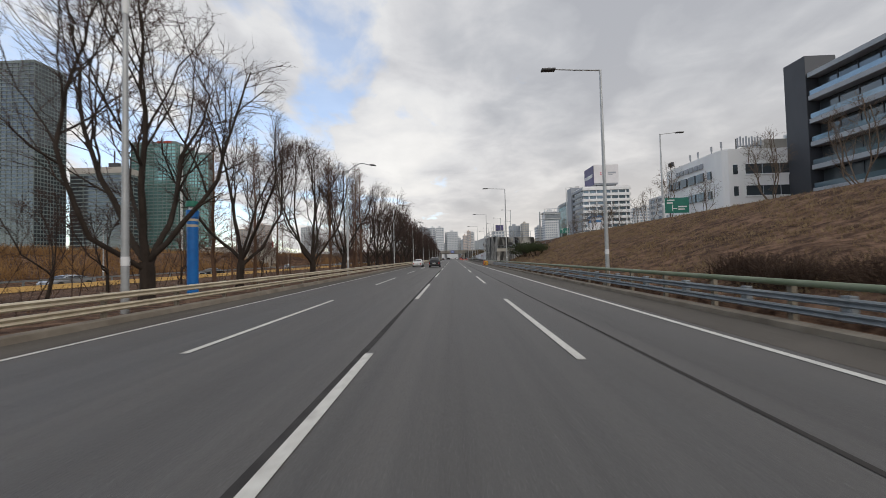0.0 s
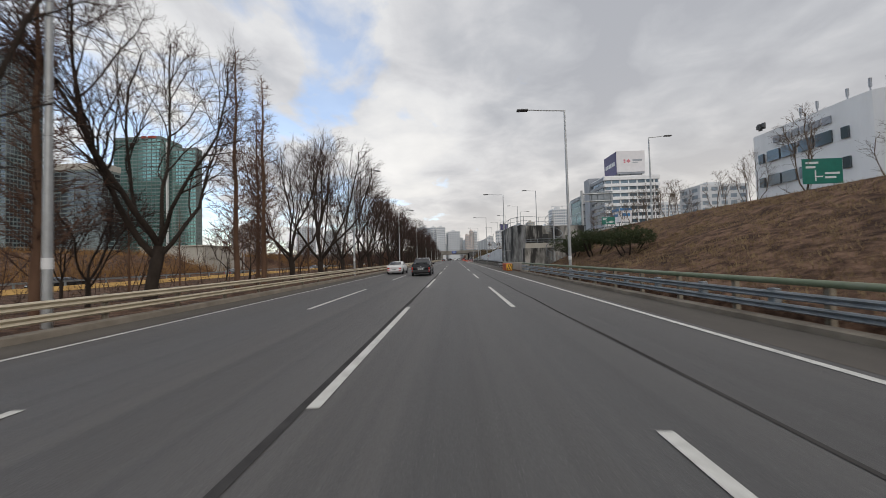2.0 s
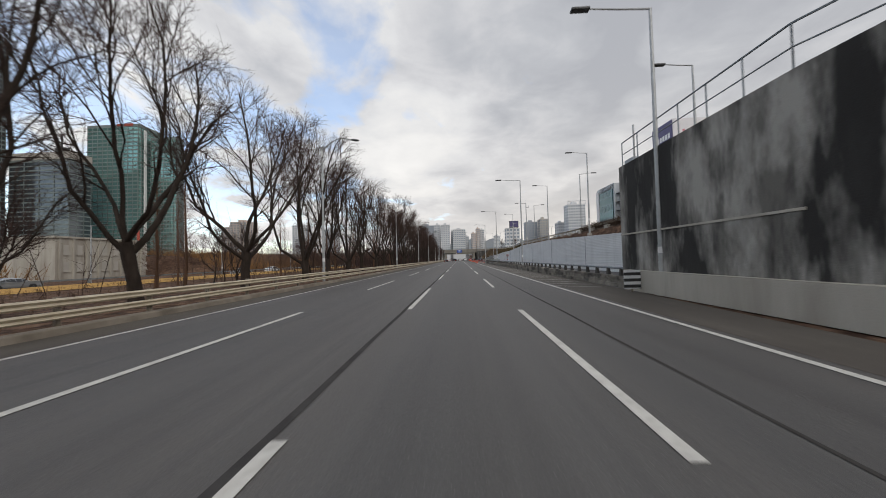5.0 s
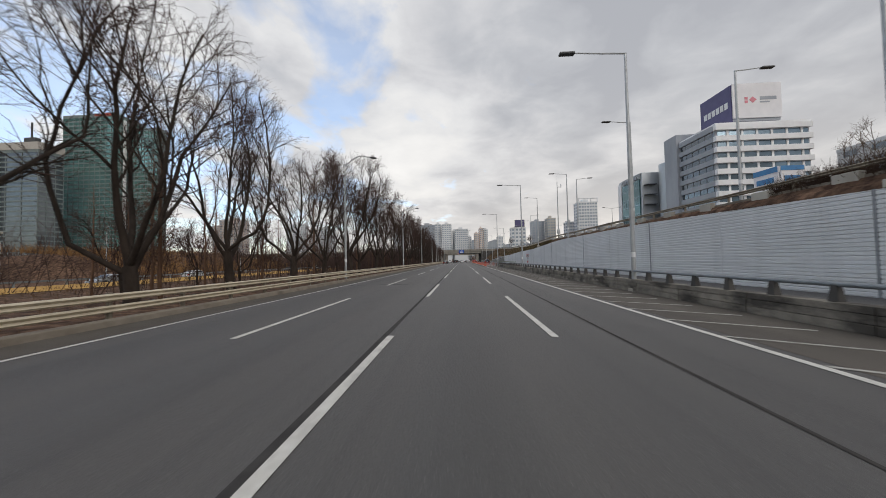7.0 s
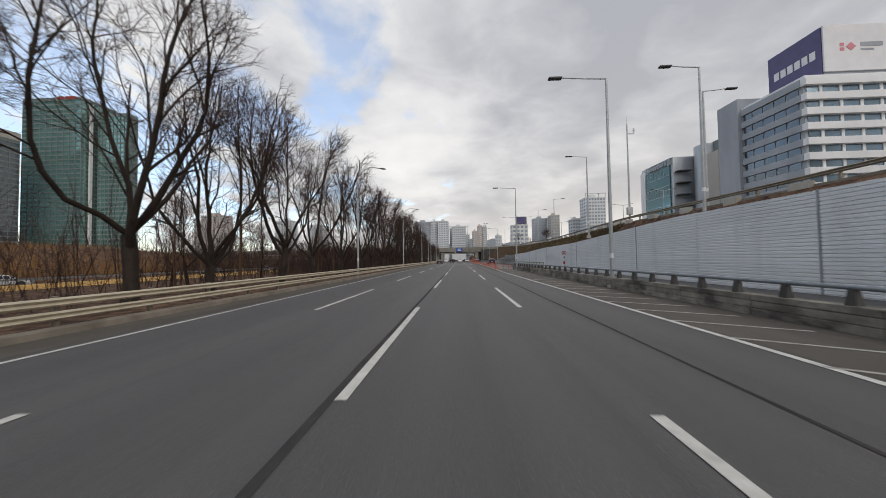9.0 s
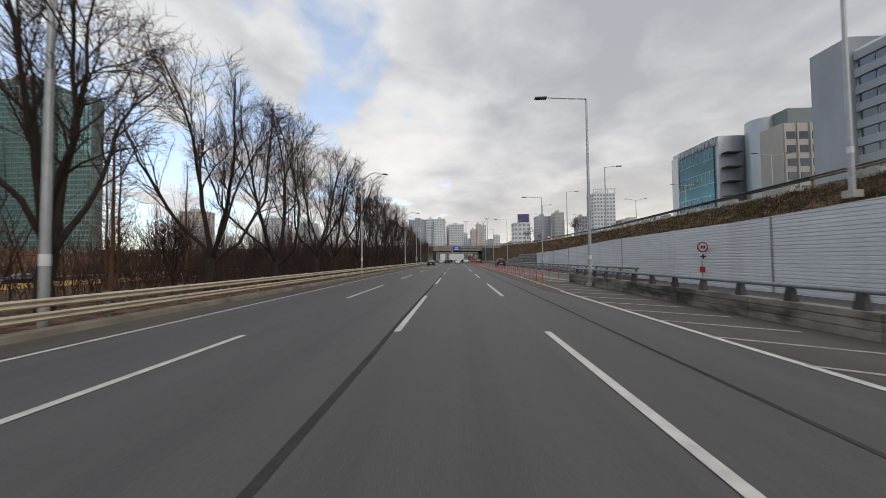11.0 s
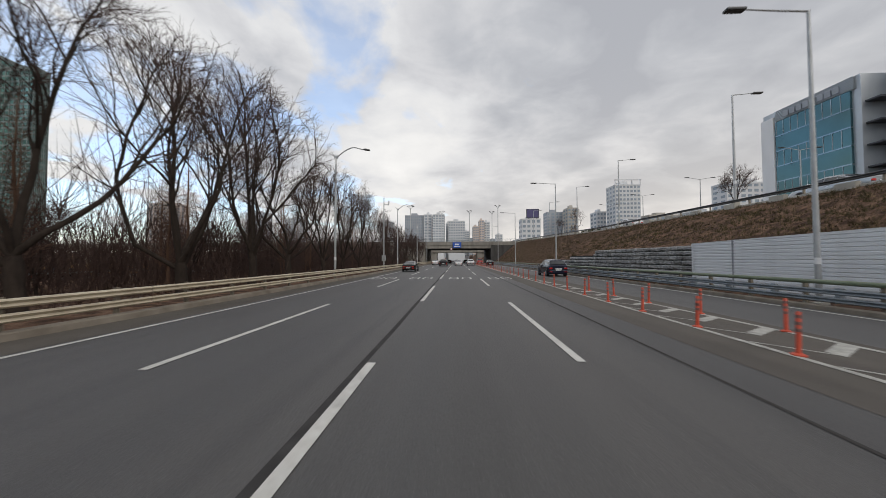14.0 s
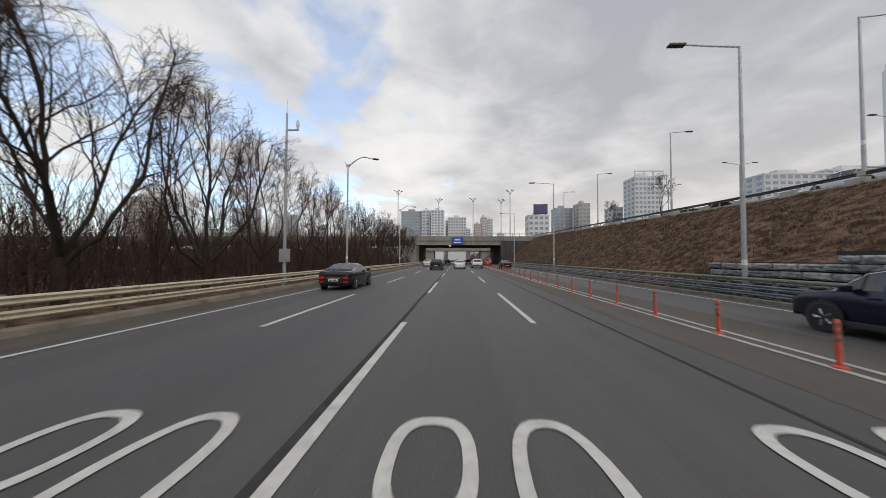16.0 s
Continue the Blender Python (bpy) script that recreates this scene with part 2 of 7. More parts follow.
# Streaked pale concrete, darkened to hold the shade on the bridge.
M["bridge_concrete"] = mat("shaded_weathered_concrete", (0.27, 0.25, 0.215), (0.20, 0.185, 0.16), 0.5, 0.88, 0.3, 12, stretch=(1, 1, 0.3), c3=(0.085, 0.078, 0.068), s3=0.35, f3=0.6, st3=(1, 1, 0.12))
# Dark concrete; on the bridge it paints the shade under the deck.
M["dark_or_shaded"] = mat("dark_or_shaded_concrete", (0.075, 0.070, 0.064), (0.045, 0.042, 0.04), 0.6, 0.9, 0.4, 20, stretch=(1, 1, 0.3), c3=(0.14, 0.13, 0.12), s3=0.5, f3=0.4, st3=(1, 1, 0.12))
M["stone"] = mat("grey_wall_stone", (0.33, 0.325, 0.315), (0.15, 0.148, 0.142), 4.5, 0.9, 0.9, 14, c3=(0.50, 0.48, 0.45), s3=1.6, f3=0.55, rand=0.3)
M["stone_dark"] = mat("dark_wall_joint", (0.03, 0.03, 0.028), (0.05, 0.048, 0.045), 3.0, 0.95)
M["soil"] = mat("dry_soil_and_grass", (0.056, 0.033, 0.023), (0.195, 0.120, 0.081), 1.9, 0.97, 1.0, 4.0, detail=10, spread=(0.40, 0.62), c3=(0.034, 0.022, 0.016), s3=0.30, f3=0.7, spec=0.1, bdist=0.12)
M["ochre"] = mat("ochre_dry_grass", (0.50, 0.31, 0.105), (0.36, 0.215, 0.075), 1.2, 0.95, 0.6, 8, spec=0.15)
M["brush"] = mat("brown_brushwood", (0.29, 0.165, 0.07), (0.19, 0.105, 0.046), 0.35, 0.97, 0.9, 3, stretch=(1, 1, 0.35), c3=(0.095, 0.058, 0.035), s3=0.12, f3=0.6, spec=0.1)
M["olive_blade"] = mat("olive_grass_blade", (0.085, 0.072, 0.034), (0.060, 0.044, 0.024), 0.5, 0.9, spec=0.15)
M["blade"] = mat("dry_grass_blade", (0.30, 0.215, 0.12), (0.185, 0.125, 0.07), 0.8, 0.9, spec=0.2)
M["twig_brown"] = mat("brown_shrub_twig", (0.17, 0.105, 0.06), (0.11, 0.066, 0.04), 2.0, 0.9, spec=0.15)
M["bark"] = mat("dark_bark", (0.030, 0.023, 0.019), (0.052, 0.040, 0.032), 5.0, 0.95, 0.8, 20, stretch=(1, 1, 0.3), spec=0.15)
M["pale_bark"] = mat("pale_brown_bark", (0.155, 0.115, 0.085), (0.115, 0.083, 0.06), 3.0, 0.9, spec=0.15)
M["twig"] = mat("bare_twig", (0.052, 0.033, 0.028), (0.078, 0.050, 0.041), 2.0, 0.9, spec=0.15)
M["redwood"] = mat("redwood_bark", (0.115, 0.066, 0.043), (0.16, 0.095, 0.062), 5.0, 0.95, 0.6, 20, stretch=(1, 1, 0.2), spec=0.15)
M["redtwig"] = mat("redwood_twig", (0.105, 0.060, 0.044), (0.14, 0.084, 0.06), 2.0, 0.9, spec=0.15)
M["evergreen"] = mat("dark_evergreen", (0.030, 0.042, 0.018), (0.055, 0.066, 0.028), 1.5, 0.85, spec=0.2)
M["black_shrub"] = mat("dark_bare_shrub", (0.055, 0.035, 0.026), (0.085, 0.056, 0.04), 2.0, 0.9, spec=0.15)
M["blue_paint"] = mat("blue_painted_steel", (0.012, 0.165, 0.50), (0.010, 0.135, 0.43), 2.5, 0.4)
M["green_paint"] = mat("green_painted_steel", (0.02, 0.22, 0.14), (0.015, 0.17, 0.11), 2.5, 0.45)
M["sign_green"] = mat("green_sign_sheet", (0.008, 0.16, 0.115), (0.01, 0.135, 0.10), 1.5, 0.45)
M["sign_blue"] = mat("blue_sign_sheet", (0.012, 0.085, 0.42), (0.012, 0.07, 0.36), 1.5, 0.45)
M["sign_white"] = mat("white_sign_sheet", (0.74, 0.74, 0.73), (0.66, 0.66, 0.66), 1.5, 0.5)
M["sign_red"] = mat("red_sign_sheet", (0.55, 0.03, 0.03), (0.45, 0.03, 0.03), 1.5, 0.5)
M["orange"] = mat("orange_plastic", (0.62, 0.115, 0.022), (0.50, 0.085, 0.018), 3.0, 0.5, c3=(0.20, 0.06, 0.03), s3=3.0, f3=0.35)
M["bollard"] = mat("red_orange_plastic", (0.56, 0.085, 0.04), (0.45, 0.06, 0.03), 6.0, 0.5, c3=(0.18, 0.05, 0.035), s3=5.0, f3=0.45)
M["worn_band"] = mat("worn_reflective_band", (0.15, 0.055, 0.045), (0.26, 0.13, 0.11), 9.0, 0.6, c3=(0.09, 0.03, 0.025), s3=6.0, f3=0.5)
M["yellow"] = mat("yellow_sheet", (0.75, 0.40, 0.03), (0.65, 0.34, 0.03), 3.0, 0.5)
M["black"] = mat("black_sheet", (0.02, 0.02, 0.02), (0.035, 0.035, 0.035), 3.0, 0.55)
M["black_car"] = mat("charcoal_car_paint", (0.012, 0.013, 0.015), (0.016, 0.017, 0.019), 1.0, 0.13, metal=0.3, spec=0.6)
M["navy_car"] = mat("navy_car_paint", (0.008, 0.011, 0.028), (0.012, 0.015, 0.034), 1.0, 0.20, metal=0.3, spec=0.6)
M["grey_car"] = mat("dark_grey_car_paint", (0.020, 0.020, 0.021), (0.026, 0.026, 0.027), 1.0, 0.14, metal=0.3, spec=0.6)
M["white_car"] = mat("white_car_paint", (0.72, 0.72, 0.72), (0.66, 0.66, 0.67), 1.0, 0.25, spec=0.6)
M["silver_car"] = mat("silver_car_paint", (0.42, 0.43, 0.44), (0.36, 0.37, 0.38), 1.0, 0.25, metal=0.5, spec=0.6)
M["red_car"] = mat("red_car_paint", (0.36, 0.03, 0.022), (0.30, 0.025, 0.02), 1.0, 0.25, spec=0.6)
M["car_glass"] = mat("tinted_car_glass", (0.012, 0.014, 0.016), (0.02, 0.022, 0.025), 1.0, 0.05, spec=0.9)
M["trim"] = mat("black_plastic_trim", (0.022, 0.022, 0.023), (0.035, 0.035, 0.035), 8.0, 0.6)
M["tyre"] = mat("tyre_rubber", (0.018, 0.018, 0.018), (0.03, 0.029, 0.028), 9.0, 0.85)
M["chrome"] = mat("bright_alloy", (0.62, 0.63, 0.64), (0.5, 0.51, 0.52), 5.0, 0.22, metal=0.9)
M["tail"] = mat("red_lamp_lens", (0.50, 0.018, 0.012), (0.40, 0.012, 0.01), 8.0, 0.15, spec=0.8)
M["lens"] = mat("clear_lamp_lens", (0.62, 0.64, 0.66), (0.5, 0.52, 0.55), 8.0, 0.12, spec=0.8)
M["plate"] = mat("number_plate", (0.70, 0.71, 0.70), (0.64, 0.65, 0.64), 9.0, 0.5)
M["bld_white"] = mat("white_render", (0.80, 0.80, 0.80), (0.74, 0.74, 0.74), 0.25, 0.8, stretch=(1, 1, 0.3), c3=(0.48, 0.48, 0.48), s3=0.2, f3=0.4, st3=(1, 1, 0.15))
M["bld_grey"] = mat("grey_render", (0.37, 0.39, 0.42), (0.31, 0.33, 0.36), 0.25, 0.8, stretch=(1, 1, 0.3))
M["bld_dark"] = mat("charcoal_cladding", (0.040, 0.043, 0.052), (0.055, 0.058, 0.068), 0.3, 0.55, stretch=(1, 1, 0.3))
M["bld_beige"] = mat("beige_cladding", (0.46, 0.43, 0.385), (0.40, 0.375, 0.335), 0.3, 0.8, stretch=(1, 1, 0.3))
M["bld_metal"] = mat("silver_cladding", (0.44, 0.46, 0.48), (0.37, 0.39, 0.41), 0.2, 0.4, stretch=(1, 1, 0.2), metal=0.4)
M["bld_far"] = mat("pale_apartment_render", (0.64, 0.65, 0.66), (0.58, 0.59, 0.60), 0.03, 0.85, rand=0.08)
M["bld_tan"] = mat("tan_apartment_render", (0.62, 0.52, 0.46), (0.56, 0.47, 0.42), 0.03, 0.85, rand=0.08)
M["bld_slate"] = mat("slate_tower_frame", (0.19, 0.225, 0.22), (0.155, 0.185, 0.18), 0.05, 0.6)
M["glass_dark"] = glass_mat("dark_glazing", (0.13, 0.15, 0.165))
M["glass_teal"] = glass_mat("teal_glazing", (0.06, 0.14, 0.155), 0.1, 0.75)
M["glass_green"] = glass_mat("green_glazing", (0.25, 0.47, 0.43), 0.16, 0.75)
M["glass_blue"] = glass_mat("blue_grey_glazing", (0.22, 0.30, 0.36), 0.12, 0.75)
# Panes are lightened to stand in for distance haze.
M["far_window"] = mat("far_window", (0.22, 0.27, 0.32), (0.33, 0.38, 0.42), 0.3, 0.25)
M["bill_purple"] = mat("purple_billboard", (0.075, 0.065, 0.17), (0.065, 0.055, 0.15), 0.5, 0.5)
M["bill_white"] = mat("white_billboard", (0.72, 0.70, 0.71), (0.66, 0.645, 0.655), 0.4, 0.5)
M["bill_pink"] = mat("pink_mark", (0.62, 0.20, 0.24), (0.56, 0.18, 0.22), 0.5, 0.5)
M["bill_blue"] = mat("blue_billboard", (0.04, 0.20, 0.42), (0.04, 0.17, 0.37), 0.5, 0.5)
# Distance haze is mixed into this pale blue-grey.
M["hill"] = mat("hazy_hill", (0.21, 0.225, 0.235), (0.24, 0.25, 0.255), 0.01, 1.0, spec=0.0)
M["rust_red"] = mat("dull_red_sheet", (0.42, 0.07, 0.04), (0.34, 0.055, 0.035), 1.0, 0.6)

# ================= building helpers =================


def obj(name, bm, material, parent=None, label="", category="", group="", kind="", smooth=False):
    me = bpy.data.meshes.new(name)
    bm.to_mesh(me)
    bm.free()
    if smooth:
        me.shade_smooth()
        me.set_sharp_from_angle(angle=radians(38))
    me.materials.append(M[material])
    ob = new(name, me)
    ob.parent = parent
    return tagged(ob, label, category, group, kind)


def part(name, bm, material, parent, label="", smooth=False):
    return obj(name, bm, material, parent, label, smooth=smooth)


def thing(name, at, label, category, group="", turn=0.0, kind=""):
    """An Empty at the base of a thing made of parts."""
    e = new(name)
    e.empty_display_size = 0.3
    e.matrix_world = pose(*at, 0, 0, turn)
    return tagged(e, label, category, group, kind)


def again(name, data, parent, at, turn=(0, 0, 0)):
    """One more piece on shared mesh data."""
    ob = new(name, data)
    ob.parent = parent
    ob.matrix_basis = pose(*at, *turn)
    return ob


def box(bm, x0, x1, y0, y1, z0, z1, bevel=0.0):
    r = bmesh.ops.create_cube(bm, size=1)
    bmesh.ops.transform(bm, verts=r["verts"], matrix=Matrix.Translation(((x0 + x1) / 2, (y0 + y1) / 2, (z0 + z1) / 2)) @ Matrix.Diagonal((abs(x1 - x0), abs(y1 - y0), abs(z1 - z0), 1)))
    if bevel:
        ed = {e for v in r["verts"] for e in v.link_edges}
        bmesh.ops.bevel(bm, geom=list(ed), offset=bevel, segments=2, affect="EDGES", profile=0.6)
    return bm


def boxes(*rows, bevel=0.0):
    bm = bmesh.new()
    for r in rows:
        box(bm, *r, bevel=bevel)
    return bm


def tube(bm, pts, radii, sides=8, cap=True):
    """A round bar along points, with a radius at each."""
    pts = [Vector(p) for p in pts]
    if not isinstance(radii, (list, tuple)):
        radii = [radii] * len(pts)
    rings, side = [], None
    for i, p in enumerate(pts):
        d = (pts[min(i + 1, len(pts) - 1)] - pts[max(i - 1, 0)]).normalized()
        if side is None:
            side = d.orthogonal().normalized()
        side = (side - d * side.dot(d)).normalized()
        other = d.cross(side)
        rings.append([bm.verts.new(p + radii[i] * (math.cos(a) * side + math.sin(a) * other)) for a in (2 * math.pi * k / sides for k in range(sides))])
    for a, b in zip(rings, rings[1:]):
        for k in range(sides):
            bm.faces.new((a[k], a[(k + 1) % sides], b[(k + 1) % sides], b[k]))
    if cap:
        bm.faces.new(rings[0][::-1])
        bm.faces.new(rings[-1])
    return bm


def lathe(bm, prof, sides=16, axis="z", at=(0, 0, 0)):
    """Turns a profile of (radius, height) about an axis."""
    rings = []
    for r, h in prof:
        ring = []
        for k in range(sides):
            a = 2 * math.pi * k / sides
            c, s = r * math.cos(a), r * math.sin(a)
            v = {"z": (c, s, h), "x": (h, c, s), "y": (s, h, c)}[axis]
            ring.append(bm.verts.new(Vector(v) + Vector(at)))
        rings.append(ring)
    for a, b in zip(rings, rings[1:]):
        for k in range(sides):
            bm.faces.new((a[k], a[(k + 1) % sides], b[(k + 1) % sides], b[k]))
    if prof[0][0] > 1e-5:
        bm.faces.new(rings[0][::-1])
    if prof[-1][0] > 1e-5:
        bm.faces.new(rings[-1])
    bmesh.ops.remove_doubles(bm, verts=[v for r in (rings[0], rings[-1]) for v in r], dist=1e-6)
    return bm


def sweep(bm, section, path, closed=True):
    """A section of (across, up) carried along points of a path in plan; across is to the right of the way."""
    path = [Vector(p) for p in path]
    rings = []
    for i, p in enumerate(path):
        d = path[min(i + 1, len(path) - 1)] - path[max(i - 1, 0)]
        right = Vector((d.y, -d.x, 0)).normalized()
        rings.append([bm.verts.new(p + right * a + Vector((0, 0, b))) for a, b in section])
    n = len(section)
    for a, b in zip(rings, rings[1:]):
        for k in range(n if closed else n - 1):
            bm.faces.new((a[k], b[k], b[(k + 1) % n], a[(k + 1) % n]))
    if closed:
        bm.faces.new(rings[0])
        bm.faces.new(rings[-1][::-1])
    return bm


def sheet(pts_rows):
    """A surface through rows of points."""
    bm = bmesh.new()
    vs = [[bm.verts.new(p) for p in row] for row in pts_rows]
    for a, b in zip(vs, vs[1:]):
        for k in range(len(a) - 1):
            bm.faces.new((a[k], a[k + 1], b[k + 1], b[k]))
    return bm


def flat(pts, z=0.0, thick=0.004):
    """A thin plate from a plan outline, counter-clockwise."""
    bm = bmesh.new()
    lo, hi = [bm.verts.new((x, y, z)) for x, y in pts], [bm.verts.new((x, y, z + thick)) for x, y in pts]
    bm.faces.new(hi)
    for k in range(len(pts)):
        j = (k + 1) % len(pts)
        bm.faces.new((lo[k], lo[j], hi[j], hi[k]))
    return bm


def table(y, rows):
    return float(np.interp(y, [r[0] for r in rows], [r[1] for r in rows]))


# ================= plan =================
# lane lines, from the left edge line to the right one
LANES = (-8.4, -5.25, -1.75, 1.75, 5.0)
KERB_L = -9.9
BASE = ((-60, 8.0), (61, 8.0), (62, 16.2), (81, 16.2), (82, 14.75), (204, 14.75), (228, 13.35), (232, 13.2), (330, 12.9))
TOP = ((-60, 0.2), (81.9, 0.2), (82, 3.2), (92, 3.4), (104, 3.75), (118, 4.15), (140, 4.2), (150, 3.8), (160, 3.4), (175, 3.25), (190, 2.75), (204, 2.55), (216.3, 2.55), (216.6, 2.1), (222.4, 2.1), (222.7, 1.64), (227.8, 1.64), (230, 0.2), (330, 0.2))
EDGE = ((-60, 20.5), (72, 20.5), (86, 16.4), (150, 16.2), (190, 20.5), (240, 22.5), (330, 22.5))
RISE = ((-60, 4.6), (60, 5.1), (100, 4.65), (140, 4.8), (190, 5.3), (235, 6.1), (300, 8.0), (330, 8.1))


def road_right(y):
    """The right kerb of the carriageway with its slip road."""
    return table(y, ((-60, 6.6), (61, 6.75), (80, 7.6), (81, 14.6), (203, 14.0), (204, 12.0), (330, 11.8))) if y < 168 else table(y, ((168, 11.8), (330, 11.7)))


# ---- ground, one sheet to the horizon
YS = [-3000, -500, -60] + [-56 + 4 * k for k in range(11)] + [-11 + 1.25 * k for k in range(272)] + [334, 380, 420, 700, 1500, 4500]


def ground_row(y):
    q = min(max(y, -60), 330)
    base, top, edge, rise = table(q, BASE), table(q, TOP), table(q, EDGE), table(q, RISE)
    n = noise.noise(Vector((0.3, y * 0.08, 2.0)))
    far = 1.0 if -200 < y < 340 else 0.0
    rim = 1.0 if y < 185 else max(0.0, 1 - (y - 185) / 40)
    rim *= min(max((abs(y - 127) - 18) / 6, 0.0), 1.0)
    b = 3.6 + 1.4 * noise.noise(Vector((7.0, y * 0.03, 0)))
    if y in (420, 700):
        return [(x, y, (7.5 if x < -30 else 0.0) if x < 3 else z) for x, _, z in ground_row(330)]
    row = [(-4500, -1.0), (-900, -1.0), (-140, -0.6 + 3 * far * rim), (-84, (b + 2.2) * far * rim - 0.6), (-70, (b + 1.2) * far * rim - 0.6), (-60, 1.0 * far * rim - 0.6), (-56, -0.75), (-41.5, -0.8), (-40, -0.2), (-38.6, -0.5), (-32, -0.55 + 0.2 * n), (-24, -0.35 - 0.2 * n), (-17, -0.1 + 0.2 * n), (-12, 0.1), (-10.42, 0.08), (-10.4, -0.03),
           (0, -0.03), (5.5, -0.03), (min(base, 8.0) - 1.0, -0.03), (base - 0.06, -0.03), (base, 0.1)]
    row += [(base + 0.1, top)] if top > 0.5 else [(base + 0.5, top)]
    for k in range(1, 16):
        f = k / 16
        bump = 0.16 * noise.noise(Vector((f * 5, y * 0.35, 1.0))) + 0.13 * noise.noise(Vector((f * 14, y * 1.1, 4.0))) + 0.08 * noise.noise(Vector((f * 30, y * 2.3, 9.0)))
        row.append((base + 0.5 + (edge - base - 0.5) * f, top + (rise - top) * f + bump * min(1.0, 6 * f * (1 - f) + 0.2)))
    row += [(edge, rise), (edge + 16, rise), (60, rise + 0.3), (200, rise + 1.0), (900, 3.0), (4500, 0.0)]
    return [(x, y, z) for x, z in row]


obj("ground", sheet([ground_row(y) for y in YS]), "soil", label="brown dry grass and bare soil sloping beside the road", category="ground", kind="structure", smooth=True)

# ---- carriageway
rows = []
for y in [-70] + [-60 + 3 * k for k in range(135)] + [350, 420, 900, 1800]:
    r = road_right(min(max(y, -60), 330))
    rows.append([(x, y, 0.0) for x in (KERB_L, -8.5, -5, -1.7, 1.7, 5.1, r)])
obj("road", sheet(rows), "asphalt", label="grey worn asphalt expressway with tyre tracks", category="road", kind="structure")
# paler shoulder strips
obj("shoulder_left", sheet([[(KERB_L + 0.01, y, 0.004), (-8.55, y, 0.004)] for y in (-60, 100, 330)]), "asphalt_side", label="dusty asphalt shoulder beside the kerb", category="road", kind="structure")
obj("shoulder_right", sheet([[(5.25 if y < 160 else 4.3, y, 0.004), (road_right(y) - 0.02 if y < 79 else min(road_right(y), 7.8) - 0.02, y, 0.004)] for y in [-60 + 5 * k for k in range(79)]]), "asphalt_side", label="dusty asphalt shoulder with hatching", category="road", kind="structure")
obj("upper_road", sheet([[(table(y, EDGE) + 2.0, y, table(y, RISE) + 0.03), (table(y, EDGE) + 14, y, table(y, RISE) + 0.03)] for y in [-60 + 6 * k for k in range(66)]]), "asphalt_side", label="asphalt side road on top of the bank", category="road", kind="structure")
obj("parallel_road", sheet([[(-55, y, -0.72), (-42, y, -0.74)] for y in (-300, 0, 150, 330, 600)]), "asphalt_side", label="grey side road beyond the trees", category="road", kind="structure")
obj("verge", sheet([[(-41.4, y, -0.52), (-40.6, y, -0.08), (-39.6, y, -0.02), (-38.4, y, -0.45)] for y in (-200, 0, 100, 196)]), "ochre", label="strip of ochre dry grass", category="verge", kind="structure")

# tar seams
for x0, w, amp, tar in ((-1.88, 0.115, 0.03, "tar"), (2.86, 0.07, 0.05, "tar_thin")):
    bm = bmesh.new()
    ys = [-40 + 3 * k for k in range(120)]
    left = [(x0 - w / 2 + amp * noise.noise(Vector((x0, y * 0.3, 0))) + (table(y, ((60, 0.0), (102, 0.17), (121, 0.36), (174, 0.44), (200, 0.64), (300, 0.8))) if x0 > 0 else 0), y, 0.006) for y in ys]
    vs = [[bm.verts.new(p), bm.verts.new((p[0] + w * (1 + 0.5 * noise.noise(Vector((x0, p[1] * 0.2, 5)))), p[1], 0.006))] for p in left]
    for a, b in zip(vs, vs[1:]):
        bm.faces.new((a[0], a[1], b[1], b[0]))
    obj("tar_seam", bm, tar, label="dark tar seam along the lane", category="road seam", kind="structure")

obj("tar_seam", flat([(-8.3, 113.32), (-1.95, 113.44), (-1.95, 113.52), (-8.3, 113.42)], 0.003), "tar_thin", label="thin tar joint across the left lanes", category="road seam", kind="structure")

# lane dashes
DASH = 7.55
SHIFT = ((0, -0.25), (35, -0.25), (97, 0.3), (130, 0.4), (150, 0.0), (172, -0.8), (185, -0.45), (200, -0.1), (215, 0.0))
bm = flat([(-0.075, 0), (0.075, 0), (0.075, DASH), (-0.075, DASH)], 0.004)
me = bpy.data.meshes.new("lane_dash")
bm.to_mesh(me)
bm.free()
me.materials.append(M["paint"])
for x, first, gap in ((LANES[1], 6.5, 15.13), (LANES[2], -1.25, 15.2), (LANES[3], 5.8, 15.24)):
    for k in range(-2, 27):
        y = first + gap * k + table(first + gap * k, SHIFT)
        d = new("lane_dash", me)
        d.matrix_basis = pose(x, y, 0.004)
        tagged(d, "white painted lane dash, slightly worn", "road marking", "lane dashes", "structure")
EDGE_L = ((-60, -8.4), (100, -8.4), (124, -8.22), (150, -8.35), (176, -8.5), (204, -8.17), (330, -8.2))
EDGE_R = ((-60, 5.0), (100, 4.96), (124, 5.1), (168, 5.0))
for side, w, y0, y1, nm in ((EDGE_L, 0.14, -60, 420, "white left edge line"), (EDGE_R, 0.15, -60, 160, "white right edge line")):
    obj("edge_line", sheet([[(table(y, side) + d * w / 2 + 0.03 * noise.noise(Vector((w * 60, y * 0.05, 0))), y, 0.009) for d in (-1, 1)] for y in range(y0, y1 + 1, 4)]), "paint", label=nm + " on asphalt", category="road marking", kind="structure")

# hatching beside the barrier
for k in range(45):
    y = 81 + 1.88 * k
    q = [(5.05, y + 1.4), (7.25, y - 0.05), (7.3, y + 0.03), (5.05, y + 1.5)]
    obj("hatch_line", flat(q, 0.009), "paint_worn", label="thin white hatching line, faded", category="road marking", group="hatching lines", kind="structure")


